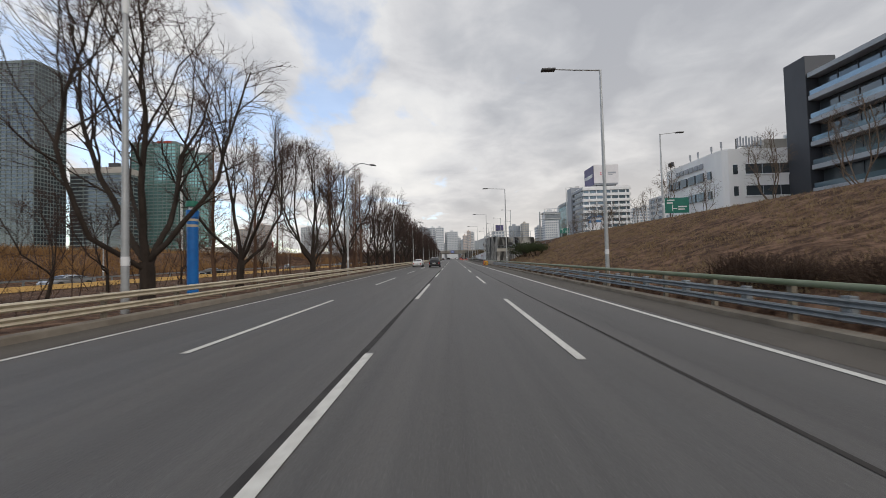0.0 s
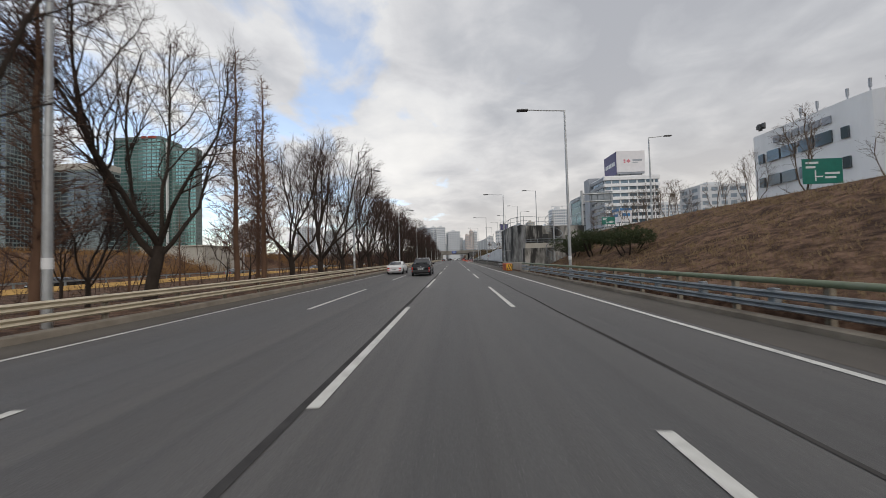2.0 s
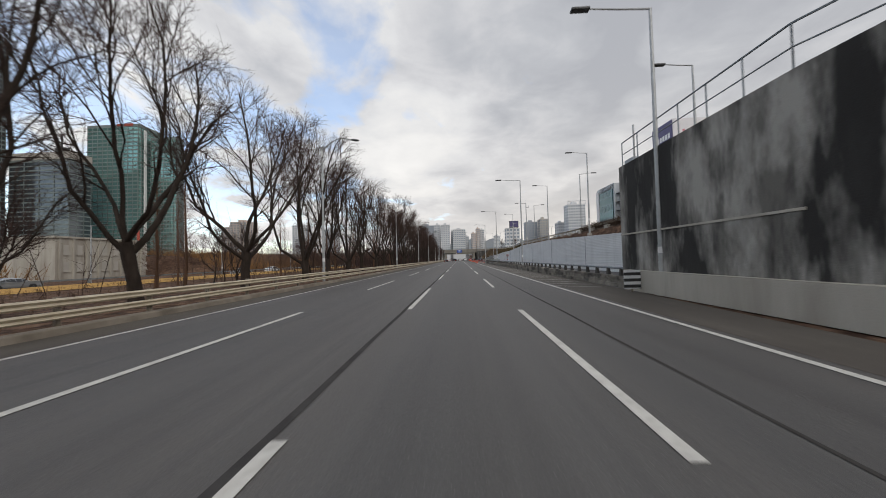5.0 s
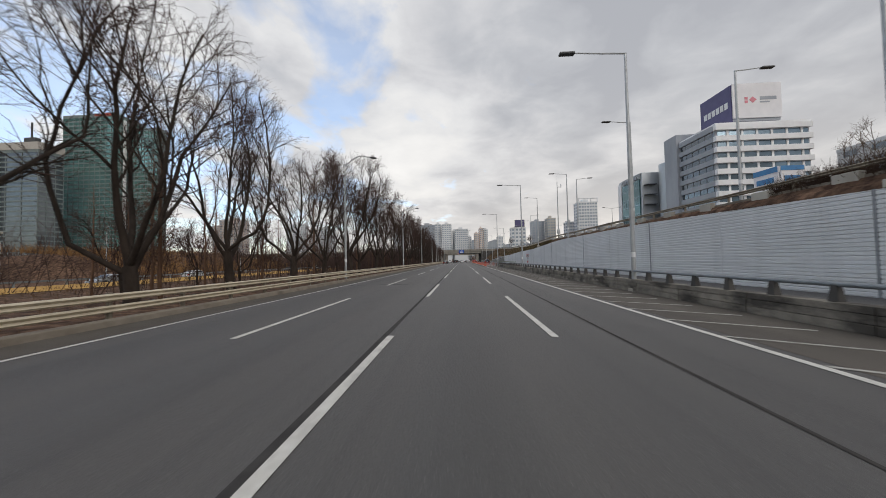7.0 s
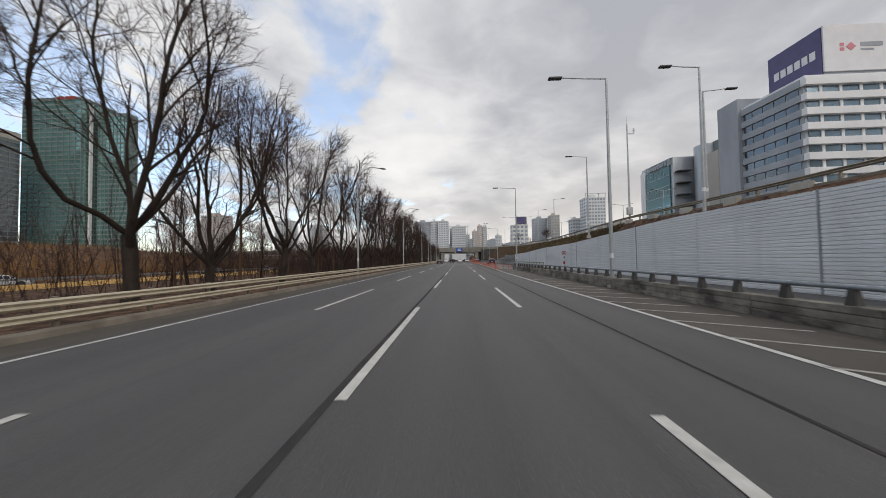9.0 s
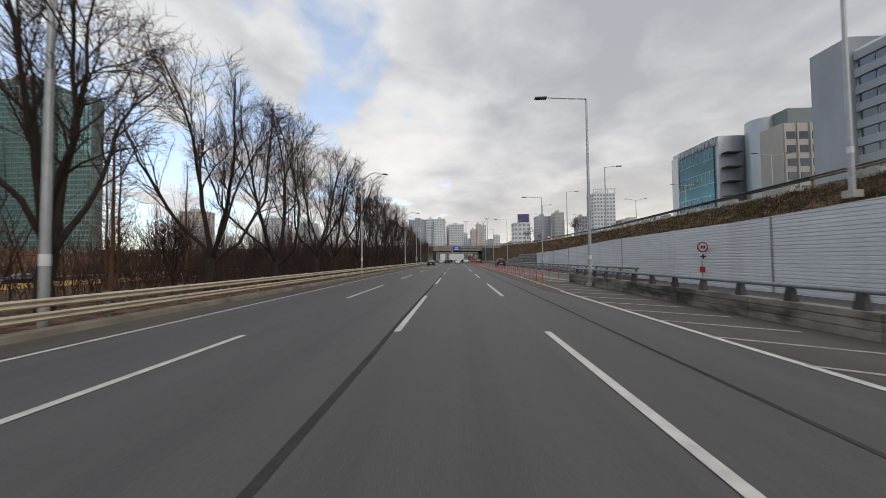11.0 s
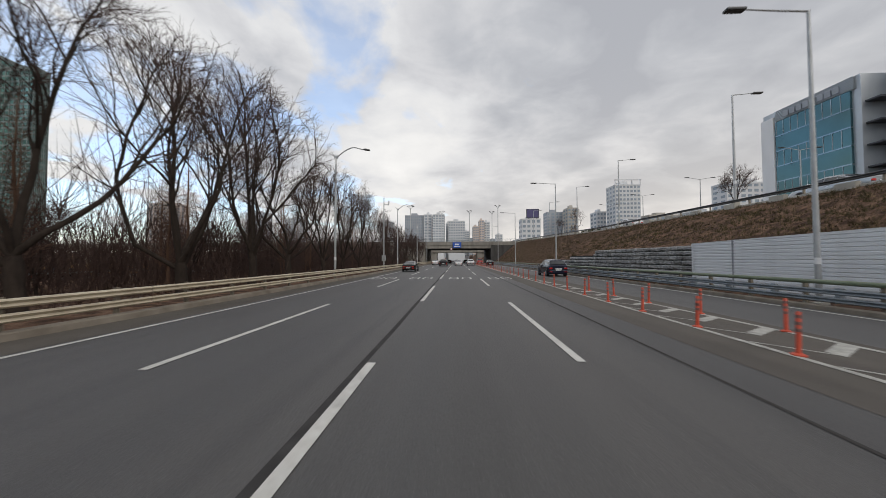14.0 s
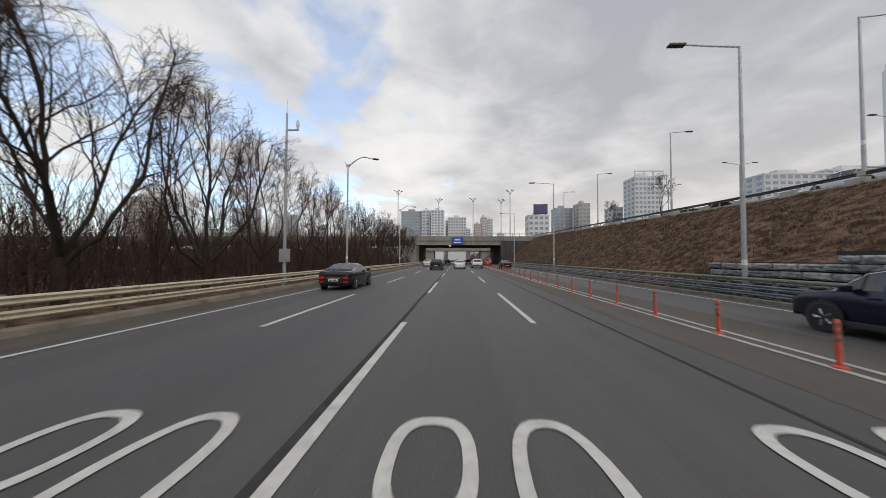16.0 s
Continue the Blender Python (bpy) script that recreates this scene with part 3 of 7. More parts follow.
# gore between the carriageway and the slip road
def gore_left(y):
    return table(y, ((160, 5.15), (176, 5.55), (215, 5.72), (330, 5.8)))


def gore_right(y):
    return table(y, ((160, 8.5), (178, 7.95), (190, 7.4), (212, 6.15), (330, 6.15)))


for fn, nm in ((gore_left, "white gore line beside the through lanes"), (gore_right, "white gore line beside the slip road")):
    obj("edge_line", sheet([[(fn(y) - 0.07, y, 0.012), (fn(y) + 0.07, y, 0.012)] for y in range(160, 320, 4)]), "paint_worn", label=nm, category="road marking", kind="structure")
obj("edge_line", sheet([[(x - 0.07, y, 0.012), (x + 0.07, y, 0.012)] for x, y in ((11.3, 165), (11.35, 204), (10.9, 222), (10.6, 240), (10.4, 330))]), "paint", label="white edge line of the slip road", category="road marking", kind="structure")
for k in range(27):
    y = 166.3 + 1.6 * k
    a, b = gore_left(y) + 0.1, gore_right(y) - 0.05
    if b - a < 0.5:
        continue
    c = a + (b - a) * 0.42
    obj("chevron", flat([(c, y), (b, y + 0.68 * (b - c)), (b, y + 0.68 * (b - c) + 0.36), (c, y + 0.36)], 0.009), "paint_worn", label="white chevron bar in the gore", category="road marking", group="chevron bars", kind="structure")
    obj("hatch_line", flat([(a, y + 1.0), (c, y + 0.1), (c, y + 0.2), (a, y + 1.1)], 0.009), "paint_worn", label="thin white hatching line, faded", category="road marking", group="hatching lines", kind="structure")


# painted speed figures
def ring_pts(cx, cy, rx, ry, n=28, p=2.6):
    out = []
    for k in range(n):
        a = 2 * math.pi * k / n
        c, s = math.cos(a), math.sin(a)
        out.append((cx + rx * math.copysign(abs(c) ** (2 / p), c), cy + ry * math.copysign(abs(s) ** (2 / p), s)))
    return out


def ring(bm, cx, cy, rx, ry, wx, wy):
    o, i = ring_pts(cx, cy, rx, ry), ring_pts(cx, cy, rx - wx, ry - wy)
    vo, vi = [bm.verts.new((x, y, 0.013)) for x, y in o], [bm.verts.new((x, y, 0.013)) for x, y in i]
    n = len(o)
    for k in range(n):
        bm.faces.new((vo[k], vo[(k + 1) % n], vi[(k + 1) % n], vi[k]))


for lane in (-6.85, -3.5, 0.0, 3.52):
    bm = bmesh.new()
    cy, hy = 212.35, 1.45
    ring(bm, lane - 0.57, cy - hy * 0.47, 0.45, hy * 0.53, 0.13, 0.17)
    ring(bm, lane - 0.57, cy + hy * 0.47, 0.42, hy * 0.53, 0.13, 0.17)
    ring(bm, lane + 0.57, cy, 0.45, hy, 0.13, 0.17)
    obj("speed_figure", bm, "paint", label="white painted speed limit 80 on the lane", category="road marking", group="painted speed limits", kind="structure")

# ---- kerbs
bm = bmesh.new()
sec = [(-0.05, -0.03), (0.42, -0.03), (0.42, 0.155), (0.40, 0.17), (0.03, 0.17), (0.0, 0.15)]
obj("kerb_left", sweep(bm, [(-a, b) for a, b in sec][::-1], [(KERB_L, y, 0) for y in range(-60, 340, 5)]), "kerb", label="stained concrete kerb under the guardrail", category="kerb", kind="structure")
for y0, y1 in ((-60, 61), (168, 320)):
    obj("kerb_right", sweep(bmesh.new(), [(0, -0.03), (0, 0.13), (0.03, 0.15), (0.32, 0.15), (0.32, -0.03)], [(road_right(y) - 0.02, y, 0) for y in range(y0, y1 + 1, 5)]), "kerb", label="weathered concrete kerb with soil behind", category="kerb", kind="structure")

# ---- guardrails
W_BEAM = [(0.0, -0.15), (0.05, -0.13), (0.085, -0.085), (0.05, -0.04), (0.02, 0.0), (0.05, 0.04), (0.085, 0.085), (0.05, 0.13), (0.0, 0.15), (-0.012, 0.15), (0.038, 0.13), (0.07, 0.085), (0.036, 0.04), (0.006, 0.0), (0.036, -0.04), (0.07, -0.085), (0.038, -0.13), (-0.012, -0.15)]


def left_guardrail():
    g = thing("guardrail", (-10.25, 0, 0.15), "cream double-beam steel guardrail on a concrete kerb", "guardrail", kind="structure")
    for z in (0.62, 0.29):
        for k in range(14):
            y0 = -50 + 27 * k
            part("beam", sweep(bmesh.new(), [(a, b * 0.72) for a, b in W_BEAM], [(0, y0, z), (0, y0 + 26.97, z)]), "cream_rail", g)
    bm = boxes((-0.16, -0.04, -0.05, 0.05, -0.25, 0.76), bevel=0.008)
    box(bm, -0.05, 0.01, -0.07, 0.07, 0.2, 0.38)
    box(bm, -0.05, 0.01, -0.07, 0.07, 0.53, 0.71)
    p = part("post", bm, "rail_post", g)
    p.matrix_basis = pose(0, -48, 0)
    for k in range(1, 150):
        again("post", p.data, g, (0, -48 + 2.5 * k, 0))


def right_guardrail(xs, y0, y1):
    n = int((y1 - y0) / 2.2)
    g = thing("guardrail", (0, 0, 0), "steel guardrail with a green top pipe and two galvanised beams", "guardrail", kind="structure")
    pts = [(xs(y), y) for y in np.linspace(y0, y1, 12)]
    part("top_pipe", tube(bmesh.new(), [(x, y, 0.92) for x, y in pts], 0.075, 10), "green_rail", g, "green painted steel pipe", smooth=True)
    for z in (0.60, 0.33):
        part("beam", sweep(bmesh.new(), [(-a, b * 0.62) for a, b in W_BEAM][::-1], [(x, y, z) for x, y in pts]), "galv", g)
    bm = boxes((0.06, 0.18, -0.06, 0.06, -0.2, 0.93), bevel=0.008)
    p = part("post", bm, "rail_post", g)
    p.matrix_basis = pose(xs(y0 + 0.5), y0 + 0.5, 0)
    q = part("spacer", boxes((0.0, 0.16, -0.09, 0.09, 0.22, 0.74), bevel=0.02), "galv", g, "galvanised spacer block")
    q.matrix_basis = pose(xs(y0 + 1.6), y0 + 1.6, 0)
    for k in range(1, n):
        y = y0 + 0.5 + 2.2 * k
        again("post", p.data, g, (xs(y), y, 0))
        if y + 1.1 < y1:
            again("spacer", q.data, g, (xs(y + 1.1), y + 1.1, 0))


left_guardrail()
right_guardrail(lambda y: 7.25, -30, 61.3)
right_guardrail(lambda y: table(y, ((160, 12.15), (330, 12.1))), 166, 304)


def upper_rail():
    g = thing("roadside_rail", (0, 0, 0), "low steel rail with pale concrete feet along the top of the bank", "guardrail", kind="structure")
    for y0, y1, mt in ((76, 160, "rail_post"), (160, 318, "dark_steel")):
        ys = [y0 + 4 * k for k in range((y1 - y0) // 4 + 1)]
        top = [(table(y, EDGE) + 0.25, y, table(y, RISE) + 0.58) for y in ys]
        part("beam", sweep(bmesh.new(), [(-a, b * 0.75) for a, b in W_BEAM][::-1], top), mt, g)
        part("edging", sweep(bmesh.new(), [(-0.12, -0.3), (-0.12, 0.14), (-0.10, 0.16), (0.10, 0.16), (0.12, 0.14), (0.12, -0.3)], [(x + 0.02, y, z - 0.58) for x, y, z in top]), "pale_concrete" if y0 > 100 else "kerb", g, "weathered concrete edging")
    bm = boxes((-0.05, 0.05, -0.05, 0.05, -0.3, 0.66), bevel=0.006)
    p = part("post", bm, "rail_post", g)
    c = part("foot", boxes((-0.16, 0.16, -0.5, 0.5, -0.25, 0.34), bevel=0.03), "pale_concrete", g, "pale concrete foot block")
    for k in range(61):
        y = 76 + 4 * k
        again("post", p.data, g, (table(y, EDGE) + 0.36, y, table(y, RISE)))
        again("foot", c.data, g, (table(y + 1.4, EDGE) + 0.06, y + 1.4, table(y + 1.4, RISE)))
    for ob in (p, c):
        bpy.data.objects.remove(ob)


upper_rail()

# ---- barrier beside the slip road
def slip_barrier():
    g = thing("concrete_barrier", (7.8, 0, 0), "low weathered concrete barrier with a pipe rail on brackets", "barrier", kind="structure")
    y, k = 80.0, 0
    while y < 167:
        n = 2.9
        for z0, z1, d in ((0.0, 0.2, 0.0), (0.21, 0.40, 0.012), (0.41, 0.57, 0.0)):
            part("block", boxes((d, 0.34, y, y + n - 0.02, z0, z1), bevel=0.014), "barrier", g)
        y += n
    pipe = tube(bmesh.new(), [(0.17, 80, 0.95), (0.17, 124, 0.95), (0.17, 167, 0.95)], 0.055, 10)
    part("pipe_rail", pipe, "galv", g, "dull grey pipe rail", smooth=True)
    bm = bmesh.new()
    vs = [bm.verts.new(p) for p in ((0.08, -0.11, 0.57), (0.26, -0.11, 0.57), (0.26, 0.11, 0.57), (0.08, 0.11, 0.57), (0.11, -0.06, 0.93), (0.23, -0.06, 0.93), (0.23, 0.06, 0.93), (0.11, 0.06, 0.93))]
    for f in ((0, 3, 2, 1), (4, 5, 6, 7), (0, 1, 5, 4), (1, 2, 6, 5), (2, 3, 7, 6), (3, 0, 4, 7)):
        bm.faces.new([vs[i] for i in f])
    p = part("bracket", bm, "dark_or_shaded", g)
    p.matrix_basis = pose(0, 80.9, 0)
    for k in range(1, 60):
        again("bracket", p.data, g, (0, 80.9 + 1.44 * k, 0))


slip_barrier()


# ---- white noise wall
def noise_wall():
    g = thing("wall_noise", (14.55, 0, 0), "long white ribbed metal noise wall, faintly streaked", "wall", kind="structure")
    y0 = 82.0
    while y0 < 203.9:
        y1 = min(y0 + 7.0, 204.0)
        bm = bmesh.new()
        cols = []
        for j in range(5):
            y = y0 + 0.05 + (y1 - y0 - 0.10) * j / 4
            top = table(y, TOP) + 0.12
            col, z = [], -0.03
            while z < 4.6:
                for dz, dx in ((0.0, 0.0), (0.018, 0.035), (0.045, 0.035), (0.06, 0.0)):
                    col.append((dx, y, min(z + dz, top)))
                z += 0.165
            col.append((0.12, y, top))
            cols.append([bm.verts.new(p) for p in col])
        for a, b in zip(cols, cols[1:]):
            for k in range(len(a) - 1):
                if (a[k].co - a[k + 1].co).length + (b[k].co - b[k + 1].co).length > 1e-4:
                    try:
                        bm.faces.new((a[k], a[k + 1], b[k + 1], b[k]))
                    except ValueError:
                        pass
        part("panel", bm, "white_panel", g)
        part("joint_post", boxes((-0.01, 0.14, y0 - 0.05, y0 + 0.05, -0.03, table(y0, TOP) + 0.14)), "panel_post" if int((y0 - 82) / 7 + 0.5) % 2 else "white_panel", g)
        y0 += 7.0
    part("end_post", boxes((-0.03, 0.16, 203.94, 204.05, -0.03, 2.66)), "white_panel", g)


noise_wall()


# ---- stepped stone wall
def stone_wall():
    g = thing("wall_stone", (14.50, 204.06, 0), "stepped grey wall of rough split stone blocks", "wall", turn=4.4, kind="structure")
    part("backing", boxes((0.24, 0.95, 0.25, 12.4, -0.03, 2.52), (0.24, 0.95, 12.4, 18.5, -0.03, 2.06), (0.24, 0.95, 18.5, 23.9, -0.03, 1.60)), "stone_dark", g)
    protos = []
    rnd = random.Random(4)
    for v in range(8):
        bm = bmesh.new()
        length = 0.66 + 0.08 * (v % 4)
        ny, nz = 7, 4
        grid = {}
        for i in range(ny + 1):
            for k in range(nz + 1):
                edge = i in (0, ny) or k in (0, nz)
                x = (0.05 if edge else -0.035) + rnd.uniform(-0.022, 0.022)
                grid[i, k] = bm.verts.new((x, length * i / ny + (0 if i in (0, ny) else rnd.uniform(-0.03, 0.03)), 0.275 * k / nz + rnd.uniform(-0.008, 0.008)))
        back = [bm.verts.new((0.3, y, z)) for y, z in ((0, 0), (length, 0), (length, 0.275), (0, 0.275))]
        for i in range(ny):
            for k in range(nz):
                bm.faces.new((grid[i, k], grid[i, k + 1], grid[i + 1, k + 1], grid[i + 1, k]))
        bm.faces.new([grid[i, nz] for i in range(ny + 1)][::-1] + [back[3], back[2]])
        bm.faces.new([grid[i, 0] for i in range(ny + 1)] + [back[1], back[0]])
        bm.faces.new([grid[0, k] for k in range(nz + 1)] + [back[3], back[0]])
        bm.faces.new([grid[ny, k] for k in range(nz + 1)][::-1] + [back[1], back[2]])
        bmesh.ops.recalc_face_normals(bm, faces=bm.faces)
        me = bpy.data.meshes.new("block")
        bm.to_mesh(me)
        bm.free()
        me.materials.append(M["stone"])
        protos.append((length, me))
    for c in range(8):
        z = 0.03 + 0.32 * c
        y, end = -0.02 - rnd.uniform(0, 0.05), 23.8 if c < 5 else 18.4 if c == 5 else 12.3
        while y < end - 0.3:
            length, me = rnd.choice(protos)
            again("block", me, g, (0.028 * c - 0.08 + rnd.uniform(-0.02, 0.02), y, z + rnd.uniform(-0.01, 0.01)))
            y += length + 0.02


stone_wall()

# ================= street lamps and masts =================


def straight_lamp(at, height, arm, side, label, group):
    """A tapered pole with a straight arm and a flat lamp head; side -1 reaches to the left."""
    g = thing("street_lamp", at, label, "street lamp", group)
    bm = tube(bmesh.new(), [(0, 0, 0.0), (0, 0, height * 0.5), (0, 0, height)], [0.105, 0.085, 0.055], 10)
    part("pole", bm, "pole", g, smooth=True)
    part("base_plate", boxes((-0.2, 0.2, -0.2, 0.2, -0.25, 0.05), bevel=0.02), "pale_concrete", g)
    x = side * arm
    part("arm", tube(bmesh.new(), [(-side * 0.05, 0, height - 0.02), (x * 0.5, 0, height + 0.04), (x, 0, height + 0.13)], [0.04, 0.035, 0.03], 8), "pole", g, smooth=True)
    bm = boxes((x, x + side * 0.75, -0.15, 0.15, height + 0.06, height + 0.17), bevel=0.05)
    part("lamp_head", bm, "dark_steel", g, "dark flat lamp head")
    part("band", tube(bmesh.new(), [(0, 0, 1.5), (0, 0, 1.75)], 0.105, 10), "sign_white", g, "white reflector band")
    return g


def curved_lamp(at, height):
    """A pole with a forked bracket and a swan-neck arm to the road."""
    g = thing("street_lamp", at, "grey street lamp with forked bracket and swan-neck arm behind the guardrail", "street lamp", "swan-neck lamps")
    part("pole", tube(bmesh.new(), [(0, 0, -0.1), (0, 0, height * 0.5), (0, 0, height)], [0.11, 0.09, 0.065], 10), "pole", g, smooth=True)
    part("collar", tube(bmesh.new(), [(0, 0, height - 0.5), (0, 0, height - 0.05), (0, 0, height + 0.1)], [0.09, 0.10, 0.07], 10), "sign_white", g, smooth=True)
    pts = []
    for k in range(13):
        f = k / 12
        pts.append((2.45 * f, 0, height + 0.1 + 0.95 * math.sin(min(f * 1.45, 1.0) * math.pi / 2) - 0.22 * max(f - 0.7, 0) / 0.3))
    part("arm", tube(bmesh.new(), pts, [0.06 - 0.02 * k / 12 for k in range(13)], 8), "pole", g, smooth=True)
    part("fork", tube(bmesh.new(), [(0.04, 0, height - 0.05), (-0.12, 0, height + 0.28), (-0.36, 0, height + 0.62)], [0.06, 0.055, 0.02], 8), "pole", g, smooth=True)
    part("gusset", boxes((-0.16, 0.22, -0.02, 0.02, height + 0.06, height + 0.36)), "pole", g)
    bm = bmesh.new()
    bmesh.ops.create_uvsphere(bm, u_segments=12, v_segments=8, radius=1)
    bmesh.ops.transform(bm, verts=bm.verts, matrix=Matrix.Translation((2.72, 0, height + 0.83)) @ pose(0, 0, 0, 0, 8, 0) @ Matrix.Diagonal((0.36, 0.15, 0.09, 1)))
    part("lamp_head", bm, "dark_steel", g, "dark oval lamp head", smooth=True)
    part("band", tube(bmesh.new(), [(0, 0, 1.55), (0, 0, 1.85)], 0.112, 10), "sign_white", g, "white reflector band")
    return g


first = curved_lamp((-10.95, 10.7, 0.1), 10.45)
for y in (-14, 33.6, 60.4, 89.9, 120.6, 151, 179.5, 211, 241.5, 271, 300):
    copy_thing(first, pose(-10.95, y, 0.1))

first = straight_lamp((7.95, 17.9, 0.15), 11.4, 2.4, -1, "tall grey steel street lamp with a straight arm behind the guardrail", "roadside lamps")
for x, y, dz in ((7.45, 47, -0.15), (7.9, 77.5, 0.15), (7.98, 106.6, 0.1), (7.98, 135, 0.1), (7.8, 163.2, 0.1), (13.45, 195.8, 0.0), (12.45, 225.3, 0.0), (12.2, 253, 0.1), (12.2, 282, 0.15)):
    copy_thing(first, pose(x, y, dz))
first = straight_lamp((21.2, 34.0, 4.9), 8.8, 1.6, 1, "grey steel street lamp beside the upper road", "upper road lamps")
for x, y, up in ((20.7, 60.2, 0), (21.0, 5.0, 0), (17.6, 112.2, 0), (17.5, 141, 0), (20.8, 189.8, 0.45), (22.2, 210, 0.7), (22.4, 229.3, 0.8), (22.9, 246.5, 0.4), (22.9, 265, 0.1), (22.9, 282, 0)):
    copy_thing(first, pose(x, y, table(y, RISE) - 0.1 + up))
first = straight_lamp((15.05, 120.2, 4.15), 9.4, 1.7, -1, "grey steel street lamp on the bank behind the noise wall", "bank lamps")
for y in (85.4, 102.8, 137.9, 156.2):
    copy_thing(first, pose(15.05, y, 4.15))


def double_lamp(at, height):
    """A pole with an arm and a lamp head to either side."""
    g = thing("street_lamp", at, "grey steel street lamp with two arms across the upper road", "street lamp", "double lamps")
    part("pole", tube(bmesh.new(), [(0, 0, -0.3), (0, 0, height * 0.5), (0, 0, height)], [0.11, 0.09, 0.06], 10), "pole", g, smooth=True)
    part("base_plate", boxes((-0.2, 0.2, -0.2, 0.2, -0.25, 0.05), bevel=0.02), "pale_concrete", g)
    for sd in (-1, 1):
        part("arm", tube(bmesh.new(), [(0, 0, height - 0.03), (sd * 1.2, 0, height + 0.2), (sd * 2.4, 0, height + 0.36)], [0.045, 0.04, 0.03], 8), "pole", g, smooth=True)
        part("lamp_head", boxes((sd * 2.4 - 0.38, sd * 2.4 + 0.38, -0.15, 0.15, height + 0.3, height + 0.42), bevel=0.05), "dark_steel", g, "dark flat lamp head")
    return g


first = double_lamp((45.6, 192, 6.2), 10.0)
for y in (210, 228, 246, 265, 283):
    copy_thing(first, pose(45.6, y, table(y, RISE) + 0.2))


def camera_mast(at, height, label):
    g = thing("camera_mast", at, label, "mast")
    part("pole", tube(bmesh.new(), [(0, 0, -0.1), (0, 0, height)], [0.11, 0.06], 10), "pole", g, smooth=True)
    part("spike", tube(bmesh.new(), [(0, 0, height), (0, 0, height + 0.9)], [0.02, 0.008], 6), "pole", g)
    part("bracket", boxes((0, 0.75, -0.04, 0.04, height - 1.1, height - 1.0)), "pole", g)
    part("surveillance_camera", tube(bmesh.new(), [(0.7, 0, height - 1.0), (0.7, 0, height - 0.72), (0.7, 0, height - 0.45)], [0.05, 0.11, 0.06], 10), "sign_white", g, "white dome camera", smooth=True)
    part("cabinet", boxes((-0.25, 0.25, -0.2, 0.2, 1.4, 2.2), bevel=0.02), "pole", g)


camera_mast((-10.85, 229.8, 0.1), 10.6, "grey surveillance camera mast behind the guardrail")
camera_mast((18.0, 152.6, 4.7), 11.2, "tall grey surveillance camera mast on the bank")


# blue post with a green cap
def blue_post():
    g = thing("blue_post", (-14.25, 17.57, -0.25), "bright blue steel post with green cap and white bands", "post")
    part("post", lathe(bmesh.new(), [(0.20, 0), (0.20, 3.45), (0.16, 3.5)], 18), "blue_paint", g, smooth=True)
    part("head", lathe(bmesh.new(), [(0.23, 3.42), (0.23, 3.72), (0.16, 3.74)], 18), "blue_paint", g, smooth=True)
    part("neck", lathe(bmesh.new(), [(0.155, 3.7), (0.155, 3.9)], 18), "sign_white", g, "grey white neck", smooth=True)
    part("cap", lathe(bmesh.new(), [(0.24, 3.86), (0.25, 3.92), (0.21, 4.1), (0.0, 4.14)], 18), "green_paint", g, "green domed cap", smooth=True)
    for z in (3.02, 3.26):
        part("band", lathe(bmesh.new(), [(0.206, z), (0.206, z + 0.1)], 18), "cream_rail", g, "cream band", smooth=True)
    g.matrix_world = g.matrix_world @ Matrix.Scale(1.29, 4)


blue_post()


# ================= signs =================
def bars(parent, x0, x1, z0, z1, rows, y, material="sign_white"):
    """Writing too small to read, as plain bars on a panel that faces back down the road."""
    h = (z1 - z0) / (2 * rows - 1)
    for k in range(rows):
        part("lettering", boxes((x0, x1 - (0.25 * (x1 - x0) if k % 2 else 0), y - 0.012, y, z1 - (2 * k + 1) * h, z1 - 2 * k * h)), material, parent)


def green_sign(at, w, h, post, label):
    g = thing("direction_sign", at, label, "road sign", "green direction signs")
    part("panel", boxes((-w / 2, w / 2, -0.04, 0.04, post, post + h), bevel=0.02), "sign_green", g)
    bars(g, -w * 0.42, -w * 0.1, post + h * 0.62, post + h * 0.88, 2, -0.044)
    bars(g, w * 0.05, w * 0.42, post + h * 0.2, post + h * 0.45, 2, -0.044)
    part("arrow", boxes((-w * 0.2, -w * 0.17, -0.055, -0.043, post + h * 0.12, post + h * 0.55), (-w * 0.17, 0.0, -0.055, -0.043, post + h * 0.26, post + h * 0.31)), "sign_white", g)
    for x in (-w * 0.3, w * 0.3):
        part("post", tube(bmesh.new(), [(x, 0.1, 0), (x, 0.1, post + h)], 0.09, 8), "pole", g)


green_sign((43.9, 65.5, 5.0), 4.6, 3.0, 4.3, "green direction sign with white lettering on posts")
green_sign((31.0, 92.0, 5.0), 2.6, 1.5, 2.6, "small green direction sign beside the upper road")


